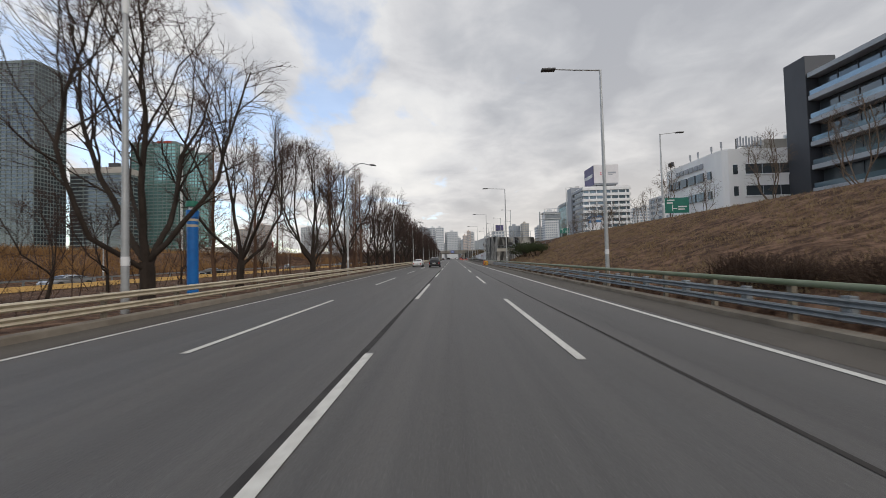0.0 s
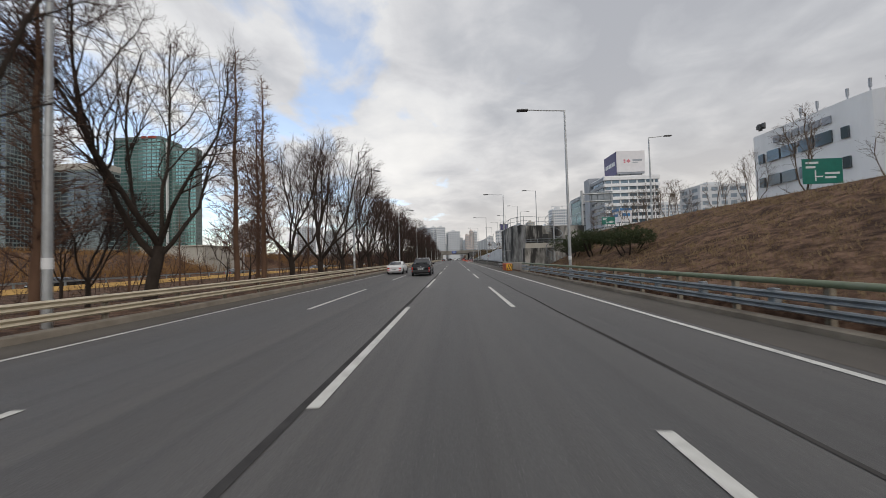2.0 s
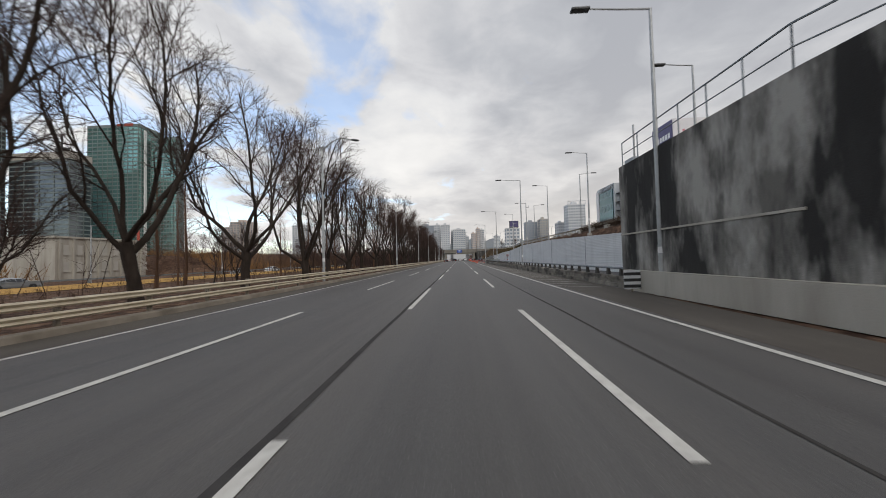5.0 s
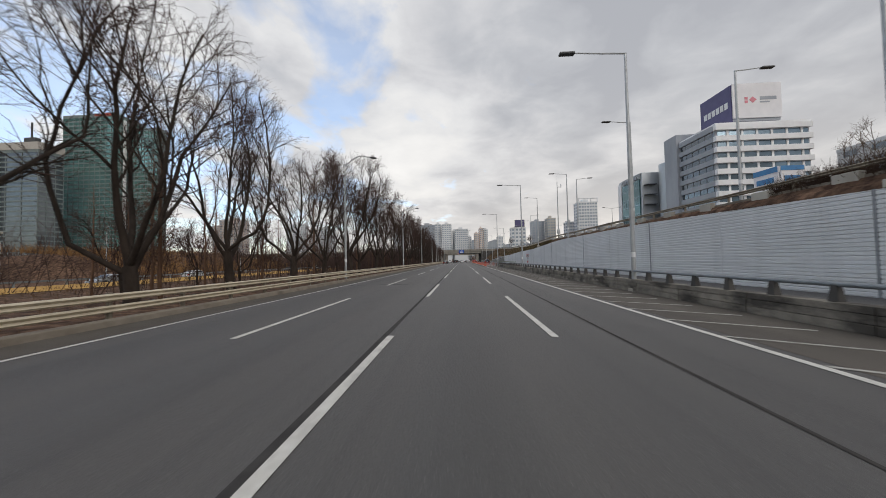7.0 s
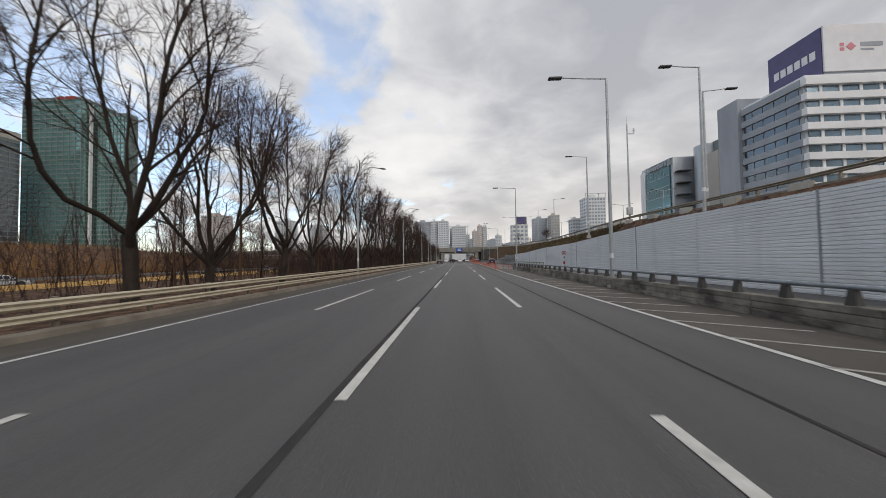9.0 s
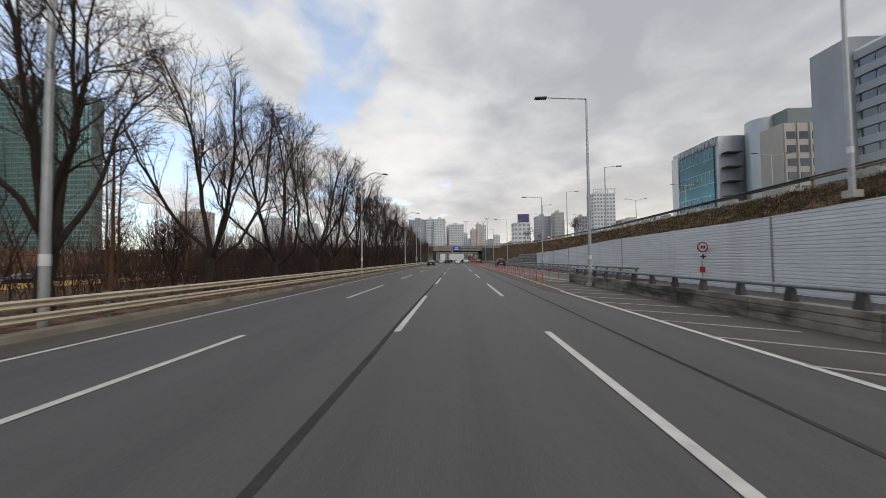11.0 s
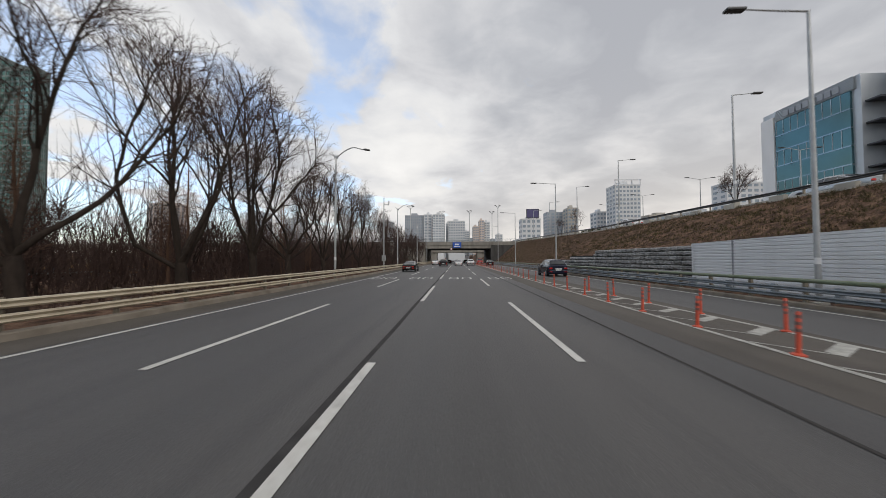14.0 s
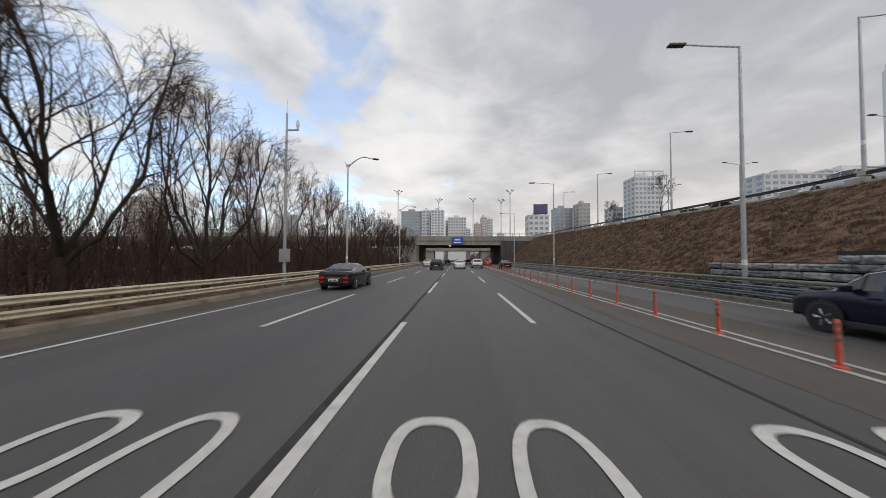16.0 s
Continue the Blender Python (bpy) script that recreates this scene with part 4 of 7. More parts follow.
def gantry_sign():
    g = thing("sign_gantry", (20.9, 79.2, 4.9), "grey steel sign gantry seen from behind", "sign gantry")
    part("post", tube(bmesh.new(), [(0, 0, 0), (0, 0, 7.2)], [0.2, 0.17], 12), "pole", g, smooth=True)
    for z in (6.6, 5.4):
        part("arm", tube(bmesh.new(), [(0, 0, z), (4.8, 0, z + 0.05)], 0.09, 8), "pole", g, smooth=True)
        part("flange", lathe(bmesh.new(), [(0.16, 0.3), (0.16, 0.36), (0.09, 0.4)], 10, "x", (0, 0, z)), "pole", g)
    part("panel", boxes((1.3, 5.0, 0.08, 0.14, 5.1, 7.0), bevel=0.02), "galv", g, "back of a sheet metal sign")
    for k in range(4):
        part("stiffener", boxes((1.6 + 1.0 * k, 1.68 + 1.0 * k, -0.02, 0.08, 5.15, 6.95)), "galv", g)
    part("lower_panel", boxes((1.7, 4.6, 0.12, 0.16, 4.4, 4.5)), "galv", g)


gantry_sign()


def speed_sign():
    g = thing("speed_sign", (14.25, 163.0, 0.0), "round red-rimmed speed sign with a warning plate beside the panel wall", "road sign")
    part("post", tube(bmesh.new(), [(0, 0, 0), (0, 0, 2.55)], 0.035, 8), "pole", g)
    part("rim", lathe(bmesh.new(), [(0.31, 0.0), (0.31, 0.02), (0.0, 0.025)], 20, "y", (0, -0.07, 2.25)), "sign_red", g, smooth=False)
    part("disc", lathe(bmesh.new(), [(0.23, -0.012), (0.23, 0.0), (0.0, 0.0)], 20, "y", (0, -0.072, 2.25)), "sign_white", g)
    part("lettering", boxes((-0.12, -0.02, -0.096, -0.086, 2.16, 2.34), (0.02, 0.12, -0.096, -0.086, 2.16, 2.34)), "black", g)
    part("lower_plate", lathe(bmesh.new(), [(0.24, 0.0), (0.24, 0.02), (0.0, 0.025)], 20, "y", (0, -0.07, 1.7)), "sign_white", g)
    part("symbol", boxes((-0.16, 0.16, -0.085, -0.075, 1.67, 1.73), (-0.04, 0.04, -0.085, -0.075, 1.56, 1.84)), "black", g)
    part("sleeve", boxes((-0.1, 0.1, -0.1, 0.1, 0.75, 1.1), bevel=0.02), "sign_red", g, "red sleeve on the post")


speed_sign()


# flexible posts of the gore
def flex_post(at):
    g = thing("delineator_post", at, "red-orange flexible delineator post with dark bands in the gore", "delineator", "delineator posts")
    part("foot", lathe(bmesh.new(), [(0.11, 0.0), (0.11, 0.025), (0.055, 0.05)], 12), "bollard", g, smooth=True)
    part("post", lathe(bmesh.new(), [(0.041, 0.03), (0.041, 0.76), (0.026, 0.78), (0.0, 0.78)], 12), "bollard", g, smooth=True)
    for z in (0.42, 0.54, 0.66):
        part("band", lathe(bmesh.new(), [(0.0435, z), (0.0435, z + 0.06)], 12), "worn_band", g, "dark worn reflective band", smooth=True)
    return g


first = flex_post((gore_left(165) + 0.1, 165, 0))
rnd = random.Random(9)
for k in range(1, 50):
    y = 164.3 + 2.45 * k
    copy_thing(first, pose(gore_left(y) + 0.10, y, 0.004, rnd.uniform(-2, 2), rnd.uniform(-2, 2), 0))
for k in range(15):
    y = 165.75 + 2.5 * k
    copy_thing(first, pose(gore_right(y) + 0.02, y, 0.004, rnd.uniform(-2, 2), rnd.uniform(-2, 2), 0))


# crash cushion
def crash_cushion():
    g = thing("crash_cushion", (6.25, 63.7, 0.0), "orange plastic crash cushion with black and yellow stripes", "crash barrier")
    bm = bmesh.new()
    for k in range(5):
        box(bm, -0.34, 0.36, 0, 3.2, 0.06 + 0.165 * k, 0.19 + 0.165 * k, bevel=0.03)
    box(bm, -0.28, 0.30, 0.05, 3.15, 0.0, 0.86)
    part("body", bm, "orange", g)
    part("face_panel", boxes((-0.36, 0.38, -0.04, 0.0, 0.1, 0.84), bevel=0.01), "yellow", g)
    for k in range(4):
        x = -0.34 + 0.2 * k
        bm = bmesh.new()
        q = [(x, 0.12), (x + 0.09, 0.12), (min(x + 0.36, 0.37), 0.82), (min(x + 0.27, 0.36), 0.82)]
        a, b = [bm.verts.new((p, -0.046, z)) for p, z in q], [bm.verts.new((p, -0.039, z)) for p, z in q]
        bm.faces.new(a)
        for i in range(4):
            bm.faces.new((a[i], b[i], b[(i + 1) % 4], a[(i + 1) % 4]))
        part("stripe", bm, "black", g)


crash_cushion()


def hazard_board():
    g = thing("hazard_board", (7.3, 78.6, 0.0), "black and white striped hazard board on the barrier end", "road sign")
    part("board", boxes((-0.35, 0.35, -0.03, 0.0, 0.15, 0.95), bevel=0.01), "sign_white", g)
    for k in range(3):
        part("stripe", boxes((-0.36, 0.36, -0.036, -0.03, 0.2 + 0.26 * k, 0.33 + 0.26 * k)), "black", g)
    part("post", boxes((-0.04, 0.04, 0.0, 0.06, 0, 0.95)), "rail_post", g)


hazard_board()


# ================= pump house =================
def pump_house():
    g = thing("pump_house", (0, 0, 0), "streaked concrete pump house with railings and a spiral stair", "building")
    low = bmesh.new()
    sweep(low, [(-0.2, 0), (-0.2, 0.92), (0.2, 0.92), (0.2, 0)], [(7.85, 61.6, 0), (7.85, 80.0, 0)])
    part("apron_wall", low, "pale_concrete", g, "low pale concrete apron wall")
    part("main_block", boxes((8.9, 16.2, 68.4, 81.5, 0, 5.55), bevel=0.04), "concrete", g)
    bm = bmesh.new()
    outline = [(8.05, 70.5), (9.2, 67.6), (11.2, 67.3), (11.2, 68.35), (8.85, 69.5), (8.85, 80.6), (7.9, 80.6), (7.9, 72)]
    lo, hi = [bm.verts.new((x, y, 0)) for x, y in outline], [bm.verts.new((x, y, 5.9 if y > 69 else 5.55)) for x, y in outline]
    bm.faces.new(hi)
    for k in range(len(outline)):
        j = (k + 1) % len(outline)
        bm.faces.new((lo[k], lo[j], hi[j], hi[k]))
    bmesh.ops.recalc_face_normals(bm, faces=bm.faces)
    part("buttress", bm, "concrete", g)
    part("ledge", boxes((8.6, 16.0, 66.0, 67.25, 0, 2.65), bevel=0.03), "concrete", g)
    part("ledge_wall", boxes((8.7, 16.0, 66.05, 66.25, 2.65, 3.25), bevel=0.02), "pale_concrete", g)
    # Flat black panel stands for the unlit inside of the opening.
    part("doorway", boxes((11.3, 12.2, 68.36, 68.42, 3.5, 4.5)), "black", g, "dark opening")
    part("patch", boxes((13.3, 14.7, 66.0, 66.04, 2.78, 3.2)), "pale_concrete", g, "pale patched concrete")
    part("upper_wall", boxes((13.0, 16.4, 67.3, 68.3, 2.7, 5.4), bevel=0.03), "concrete", g)
    part("band", boxes((7.87, 7.93, 72, 80.6, 2.55, 2.62)), "pale_concrete", g)

    def railing(pts, h, n=1):
        part("handrail", tube(bmesh.new(), [(x, y, z + h) for x, y, z in pts], 0.03, 6), "galv", g)
        part("midrail", tube(bmesh.new(), [(x, y, z + h * 0.5) for x, y, z in pts], 0.022, 6), "galv", g)
        for a, b in zip(pts, pts[1:]):
            d = (Vector(b) - Vector(a)).length
            for k in range(int(d / 1.3) + 1):
                p = Vector(a).lerp(Vector(b), k / max(int(d / 1.3), 1))
                part("baluster", tube(bmesh.new(), [p, p + Vector((0, 0, h))], 0.026, 6), "galv", g)

    railing([(8.0, 80.4, 5.9), (8.0, 72.2, 5.9), (9.2, 69.0, 5.85), (11.1, 68.6, 5.6), (16.0, 68.6, 5.55)], 1.15)
    railing([(8.8, 66.15, 3.2), (15.9, 66.15, 3.2)], 0.55)
    railing([(16.2, 66.3, 2.9), (21.0, 67.5, 4.6)], 1.0)
    cx, cy = 11.9, 65.0
    part("stair_column", tube(bmesh.new(), [(cx, cy, 0), (cx, cy, 6.6)], 0.09, 10), "pole", g, smooth=True)
    helix = []
    for k in range(26):
        a, z = 0.42 * k, 0.22 * (k + 1)
        bm = bmesh.new()
        q = [(0.08, -0.04), (0.95, -0.16), (0.95, 0.16), (0.08, 0.04)]
        c, s = math.cos(a), math.sin(a)
        lo, hi = [bm.verts.new((cx + x * c - y * s, cy + x * s + y * c, z - 0.04)) for x, y in q], [bm.verts.new((cx + x * c - y * s, cy + x * s + y * c, z)) for x, y in q]
        bm.faces.new(hi)
        bm.faces.new(lo[::-1])
        for i in range(4):
            bm.faces.new((lo[i], lo[(i + 1) % 4], hi[(i + 1) % 4], hi[i]))
        part("tread", bm, "galv", g)
        helix.append((cx + 0.98 * c, cy + 0.98 * s, z + 0.95))
        if k % 2 == 0:
            part("stair_post", tube(bmesh.new(), [(cx + 0.96 * c, cy + 0.96 * s, z), helix[-1]], 0.016, 5), "galv", g)
    part("stair_handrail", tube(bmesh.new(), helix, 0.035, 6), "galv", g, smooth=True)
    part("camera_post", tube(bmesh.new(), [(8.1, 79.5, 5.9), (8.1, 79.5, 7.6)], 0.04, 6), "pole", g)
    part("sign_plate", boxes((8.4, 8.46, 69.95, 70.2, 1.6, 2.2)), "sign_white", g)


pump_house()


# ================= bridge =================
def bridge():
    g = thing("road_bridge", (0, 307, 0), "beige concrete road bridge with railings and a blue sign", "bridge")
    part("deck", boxes((-210, 24, 0, 30, 7.2, 8.1), bevel=0.05), "bridge_concrete", g)
    part("fascia", boxes((-210, 24, -0.35, 0.0, 7.0, 8.35), bevel=0.04), "bridge_concrete", g)
    # Girders take the dark concrete, so under-deck shade is in their colour.
    for k in range(11):
        part("girder", boxes((-12.0, 12.6, 0.3 + 2.6 * k, 0.9 + 2.6 * k, 5.75, 7.2)), "dark_or_shaded", g)
    part("front_beam", boxes((-12.2, 12.6, -0.1, 0.25, 5.75, 7.05)), "bridge_concrete", g)
    part("abutment", boxes((-14.2, -12.2, -0.2, 30, -0.1, 7.2), bevel=0.05), "bridge_concrete", g)
    # Right abutment's colour is darkened to hold its shade.
    part("abutment", boxes((12.6, 24, -0.2, 30, -0.1, 7.2), bevel=0.05), "dark_or_shaded", g, "concrete abutment, its colour darkened for shade")
    for x in range(-205, -14, 24):
        part("pier", boxes((x, x + 1.6, 5, 12, -1.2, 7.2), bevel=0.1), "bridge_concrete", g)
    part("long_girder", boxes((-210, -14.2, 1.5, 15.5, 5.9, 7.2)), "bridge_concrete", g)
    part("handrail", boxes((-210, 24, -0.3, -0.2, 9.2, 9.3)), "galv", g)
    part("midrail", boxes((-210, 24, -0.28, -0.22, 8.75, 8.82)), "galv", g)
    p = part("rail_post", boxes((-0.04, 0.04, -0.3, -0.2, 8.35, 9.25)), "galv", g)
    p.matrix_basis = pose(-100, 0, 0)
    for k in range(1, 62):
        again("rail_post", p.data, g, (-100 + 2 * k, 0, 0))


bridge()


def bridge_sign():
    g = thing("overhead_sign", (0, 306.4, 0), "blue direction sign with white lettering on the bridge", "road sign")
    part("panel", boxes((-1.75, 1.5, 0, 0.08, 5.95, 8.05), bevel=0.03), "sign_blue", g)
    bars(g, -0.9, 0.7, 7.1, 7.55, 1, -0.004)
    bars(g, -1.2, 1.0, 6.35, 6.65, 1, -0.004)
    part("bracket", boxes((-1.2, -1.1, 0.08, 0.35, 7, 8), (0.9, 1.0, 0.08, 0.35, 7, 8)), "dark_steel", g)
    h = thing("height_sign", (-2.3, 306.3, 5.5), "small round height limit sign on the bridge beam", "road sign")
    part("disc", lathe(bmesh.new(), [(0.4, 0), (0.4, 0.03), (0, 0.03)], 18, "y"), "sign_red", h)
    part("centre", lathe(bmesh.new(), [(0.29, -0.01), (0.29, 0.0), (0, 0.0)], 18, "y"), "sign_white", h)


bridge_sign()


def bridge_lamp(x, y, h):
    g = thing("crown_lamp", (x, y, 8.1), "grey bridge lamp with a crown of lamp heads", "street lamp", "bridge lamps")
    part("pole", tube(bmesh.new(), [(0, 0, 0), (0, 0, h)], [0.16, 0.1], 8), "pole", g)
    for k in range(4):
        a = k * math.pi / 2 + 0.4
        c, s = math.cos(a), math.sin(a)
        part("arm", tube(bmesh.new(), [(0, 0, h - 0.3), (0.5 * c, 0.5 * s, h + 0.5), (1.1 * c, 1.1 * s, h + 0.95)], 0.06, 6), "pole", g)
        part("lamp_head", boxes((1.1 * c - 0.3, 1.1 * c + 0.3, 1.1 * s - 0.2, 1.1 * s + 0.2, h + 0.92, h + 1.05), bevel=0.04), "dark_steel", g)
    return g


first = bridge_lamp(-18, 308, 13.0)
for x, y in ((-6.5, 322), (5.2, 321), (15.5, 308), (15, 324), (-40, 308), (-70, 308)):
    copy_thing(first, pose(x, y, 8.1))

# far side of the underpass: a second, paler bridge
g = thing("far_bridge", (0, 392, 0), "pale concrete bridge beyond the underpass", "bridge")
part("deck", boxes((-60, 60, 0, 14, 6.0, 7.6), bevel=0.05), "bridge_concrete", g)
part("wall", boxes((-60, -13, 1, 13, -0.1, 6.0)), "bridge_concrete", g)
part("wall", boxes((13, 60, 1, 13, -0.1, 6.0)), "bridge_concrete", g)

# ================= vehicles =================


def wheel(g, x, y, r, side):
    w = part("wheel", lathe(bmesh.new(), [(r * 0.62, -0.11), (r * 0.93, -0.11), (r, -0.07), (r, 0.07), (r * 0.93, 0.11), (r * 0.62, 0.11)], 22, "x"), "tyre", g, smooth=True)
    w.matrix_basis = pose(x, y, r)
    s = side * 0.085
    bm = lathe(bmesh.new(), [(r * 0.64, s), (r * 0.6, s + side * 0.02), (r * 0.52, s - side * 0.04), (r * 0.5, s - side * 0.05), (0.0, s - side * 0.05)], 20, "x")
    for k in range(5):
        a = 2 * math.pi * k / 5
        for d in (-0.16, 0.16):
            p, q = a + d, a + d * 0.5
            tube(bm, [(s, 0.06 * math.cos(p), 0.06 * math.sin(p)), (s + side * 0.012, r * 0.58 * math.cos(q), r * 0.58 * math.sin(q))], [0.03, 0.022], 5)
    rim = part("rim", bm, "chrome", w, "bright alloy rim", smooth=True)
    return w


def vehicle(name, label, at, turn, paint, prof, W, wheels, r, kind="sedan", group="", lamp_bar=False):
    """prof: stations from tail to nose: along, belt height, top height, half width factor. The cabin is where top is above belt."""
    g = thing(name, at, label, "car", group, turn)
    hw = W / 2
    bm = bmesh.new()
    rings, side_pts = [], []
    for i, (y, belt, top, f) in enumerate(prof):
        w = hw * f
        cab = top > belt + 0.05
        wt = w * (0.74 if cab else 0.93)
        zb = 0.24 + (0.14 if i in (0, len(prof) - 1) else 0.0)
        pts = [(0, zb), (w * 0.86, zb), (w * 0.97, zb + 0.14), (w, belt * 0.62), (w * 0.985, belt * 0.86), (w * 0.95, belt), (wt, top - (0.07 if cab else -0.01)), (wt * 0.82, top + (0 if cab else 0.03)), (0, top + (0.03 if cab else 0.045))]
        side_pts.append((w, wt, y, belt, top, cab))
        ring = [bm.verts.new((x, y, z)) for x, z in pts] + [bm.verts.new((-x, y, z)) for x, z in pts[-2:0:-1]]
        rings.append(ring)
    n = len(rings[0])
    for a, b in zip(rings, rings[1:]):
        for k in range(n):
            bm.faces.new((a[k], a[(k + 1) % n], b[(k + 1) % n], b[k]))
    bm.faces.new(rings[0])
    bm.faces.new(rings[-1][::-1])
    bmesh.ops.recalc_face_normals(bm, faces=bm.faces)
    part("body", bm, paint, g, smooth=True)
    cabs = [i for i, s in enumerate(side_pts) if s[5]]
    # side windows
    lo, hi = cabs[0] - 1, cabs[-1] + 1
    for sd in (-1, 1):
        for i in range(lo, hi):
            a, b = side_pts[i], side_pts[i + 1]
            bm = bmesh.new()

            def pt(s, f, dy):
                w, wt, y, belt, top, cab = s
                x0, z0, x1, z1 = w * 0.95, belt, wt, top - (0.07 if cab else -0.01)
                return (sd * (x0 + (x1 - x0) * f + 0.012), y + dy, z0 + (z1 - z0) * f + 0.004)

            q = [pt(a, 0.12, 0.03), pt(b, 0.12, -0.03), pt(b, 0.86, -0.03), pt(a, 0.86, 0.03)]
            vs = [bm.verts.new(p) for p in q]
            ins = [bm.verts.new((p[0] - sd * 0.03, p[1], p[2])) for p in q]
            bm.faces.new(vs if sd < 0 else vs[::-1])
            for k in range(4):
                bm.faces.new((vs[k], ins[k], ins[(k + 1) % 4], vs[(k + 1) % 4]))
            bmesh.ops.recalc_face_normals(bm, faces=bm.faces)
            part("side_window", bm, "car_glass", g)
        tops = [(sd * (s[0] * 0.95 + (s[1] - s[0] * 0.95) * 0.9 + 0.015), s[2], s[3] + (s[4] - 0.07 * s[5] - s[3]) * 0.9) for s in side_pts[lo:hi + 1]]
        if kind == "sedan":
            part("window_trim", tube(bmesh.new(), tops, 0.014, 5), "chrome", g, "bright window trim")
    # front and rear screens
    for nm, i, j in (("rear_window", lo, lo + 1), ("windscreen", hi, hi - 1)):
        a, b = side_pts[i], side_pts[j]
        za, zb_ = a[4] + (0.04 if not a[5] else 0.0), b[4]
        bm = bmesh.new()
        q = []
        for s, f, z in ((a, 0.14, None), (b, 0.86, None)):
            y = a[2] + (b[2] - a[2]) * f
            z = za + (zb_ - za) * f + 0.03
            x = (a[1] * 0.86) + (b[1] * 0.84 - a[1] * 0.86) * f
            q.append((x, y, z))
        dy = -0.02 if nm == "rear_window" else 0.02
        v = [bm.verts.new(p) for p in ((-q[0][0], q[0][1] + dy, q[0][2]), (0, q[0][1] + dy * 2, q[0][2] + 0.012), (q[0][0], q[0][1] + dy, q[0][2]), (q[1][0], q[1][1] + dy, q[1][2]), (0, q[1][1] + dy * 2, q[1][2] + 0.02), (-q[1][0], q[1][1] + dy, q[1][2]))]
        bm.faces.new((v[0], v[1], v[4], v[5]))
        bm.faces.new((v[1], v[2], v[3], v[4]))
        bmesh.ops.recalc_face_normals(bm, faces=bm.faces)
        part(nm, bm, "car_glass", g)
    y0, y1 = prof[0][0], prof[-1][0]
    b0, b1 = prof[0][1], prof[-1][1]
    w0, w1 = hw * prof[0][3], hw * prof[-1][3]
    part("rear_bumper", boxes((-w0 * 0.97, w0 * 0.97, y0 - 0.07, y0 + 0.1, 0.36, 0.36 + b0 * 0.24), bevel=0.035), "trim" if kind != "sedan" else paint, g)
    part("front_bumper", boxes((-w1 * 0.95, w1 * 0.95, y1 - 0.1, y1 + 0.05, 0.3, 0.55), bevel=0.04), paint, g)
    part("number_plate", boxes((-0.26, 0.26, y0 - 0.085 if kind == "sedan" else y0 - 0.03, y0 + 0.0, b0 * 0.60, b0 * 0.60 + 0.12)), "plate", g)
    part("plate_bars", boxes((-0.2, -0.06, y0 - 0.092, y0, b0 * 0.60 + 0.03, b0 * 0.60 + 0.09), (0.0, 0.2, y0 - 0.092, y0, b0 * 0.60 + 0.03, b0 * 0.60 + 0.09)) if kind == "sedan" else boxes((-0.2, -0.06, y0 - 0.036, y0, b0 * 0.60 + 0.03, b0 * 0.60 + 0.09), (0.0, 0.2, y0 - 0.036, y0, b0 * 0.60 + 0.03, b0 * 0.60 + 0.09)), "trim", g)
    part("garnish", boxes((-0.36, 0.36, y0 - 0.035, y0 + 0.02, b0 * 0.76, b0 * 0.81), bevel=0.01), "chrome", g, "bright tailgate strip")
    if lamp_bar:
        part("lamp_bar", boxes((-w0 * 0.9, w0 * 0.9, y0 - 0.03, y0 + 0.02, b0 * 0.83, b0 * 0.86)), "tail", g, "thin red light bar")
    for sd in (-1, 1):
        xa, xb = sd * w0 * 0.66, sd * w0 * 0.985
        if kind == "sedan":
            part("tail_lamp", boxes((min(xa, xb), max(xa, xb), y0 - 0.04, y0 + 0.28, b0 * 0.74, b0 * 0.90), bevel=0.03), "tail", g, "red tail lamp")
        else:
            xa = sd * w0 * 0.86
            part("tail_lamp", boxes((min(xa, xb), max(xa, xb), y0 - 0.04, y0 + 0.2, b0 * 0.60, b0 * 0.86), bevel=0.03), "tail", g, "upright red tail lamp")
            part("reverse_lamp", boxes((min(xa, xb), max(xa, xb), y0 - 0.045, y0 + 0.1, b0 * 0.52, b0 * 0.60), bevel=0.015), "lens", g, "clear lamp below the tail lamp")
        part("reflector", boxes((min(xa, xb), max(xa, xb), y0 - 0.085, y0, 0.44, 0.50)), "tail", g)
        xa, xb = sd * w1 * 0.58, sd * w1 * 0.97
        part("headlamp", boxes((min(xa, xb), max(xa, xb), y1 - 0.32, y1 + 0.03, b1 * 0.78, b1 * 0.95), bevel=0.04), "lens", g, "clear headlamp")
        m = side_pts[cabs[-1]]
        xa, xb = sd * m[0] * 0.98, sd * (m[0] + 0.2)
        part("mirror", boxes((min(xa, xb), max(xa, xb), m[2] + 0.1, m[2] + 0.24, m[3] + 0.02, m[3] + 0.18), bevel=0.04), paint, g)
        part("sill", boxes((min(sd * hw * 0.9, sd * hw * 1.0), max(sd * hw * 0.9, sd * hw * 1.0), wheels[0] + r, wheels[1] - r, 0.22, 0.36), bevel=0.03), "trim", g)
        for hx in (side_pts[cabs[0]][2] + 0.45, side_pts[cabs[-1]][2] - 0.25):
            part("door_handle", boxes((min(sd * hw * 0.97, sd * hw * 1.015), max(sd * hw * 0.97, sd * hw * 1.015), hx - 0.1, hx + 0.1, side_pts[cabs[0]][3] * 0.84, side_pts[cabs[0]][3] * 0.88), bevel=0.008), paint, g)
        for wy in wheels:
            # Dark disc paints the shaded wheel hollow; the body has no cut-out.
            bm = lathe(bmesh.new(), [(r * 1.16, 0.0), (r * 1.16, sd * 0.012), (r * 0.9, sd * 0.012), (0.0, sd * 0.005)], 22, "x", (sd * hw * 1.0, wy, r * 1.02))
            part("wheel_arch", bm, "trim", g, smooth=True)
            wheel(g, sd * (hw - 0.075), wy, r, sd)
    return g


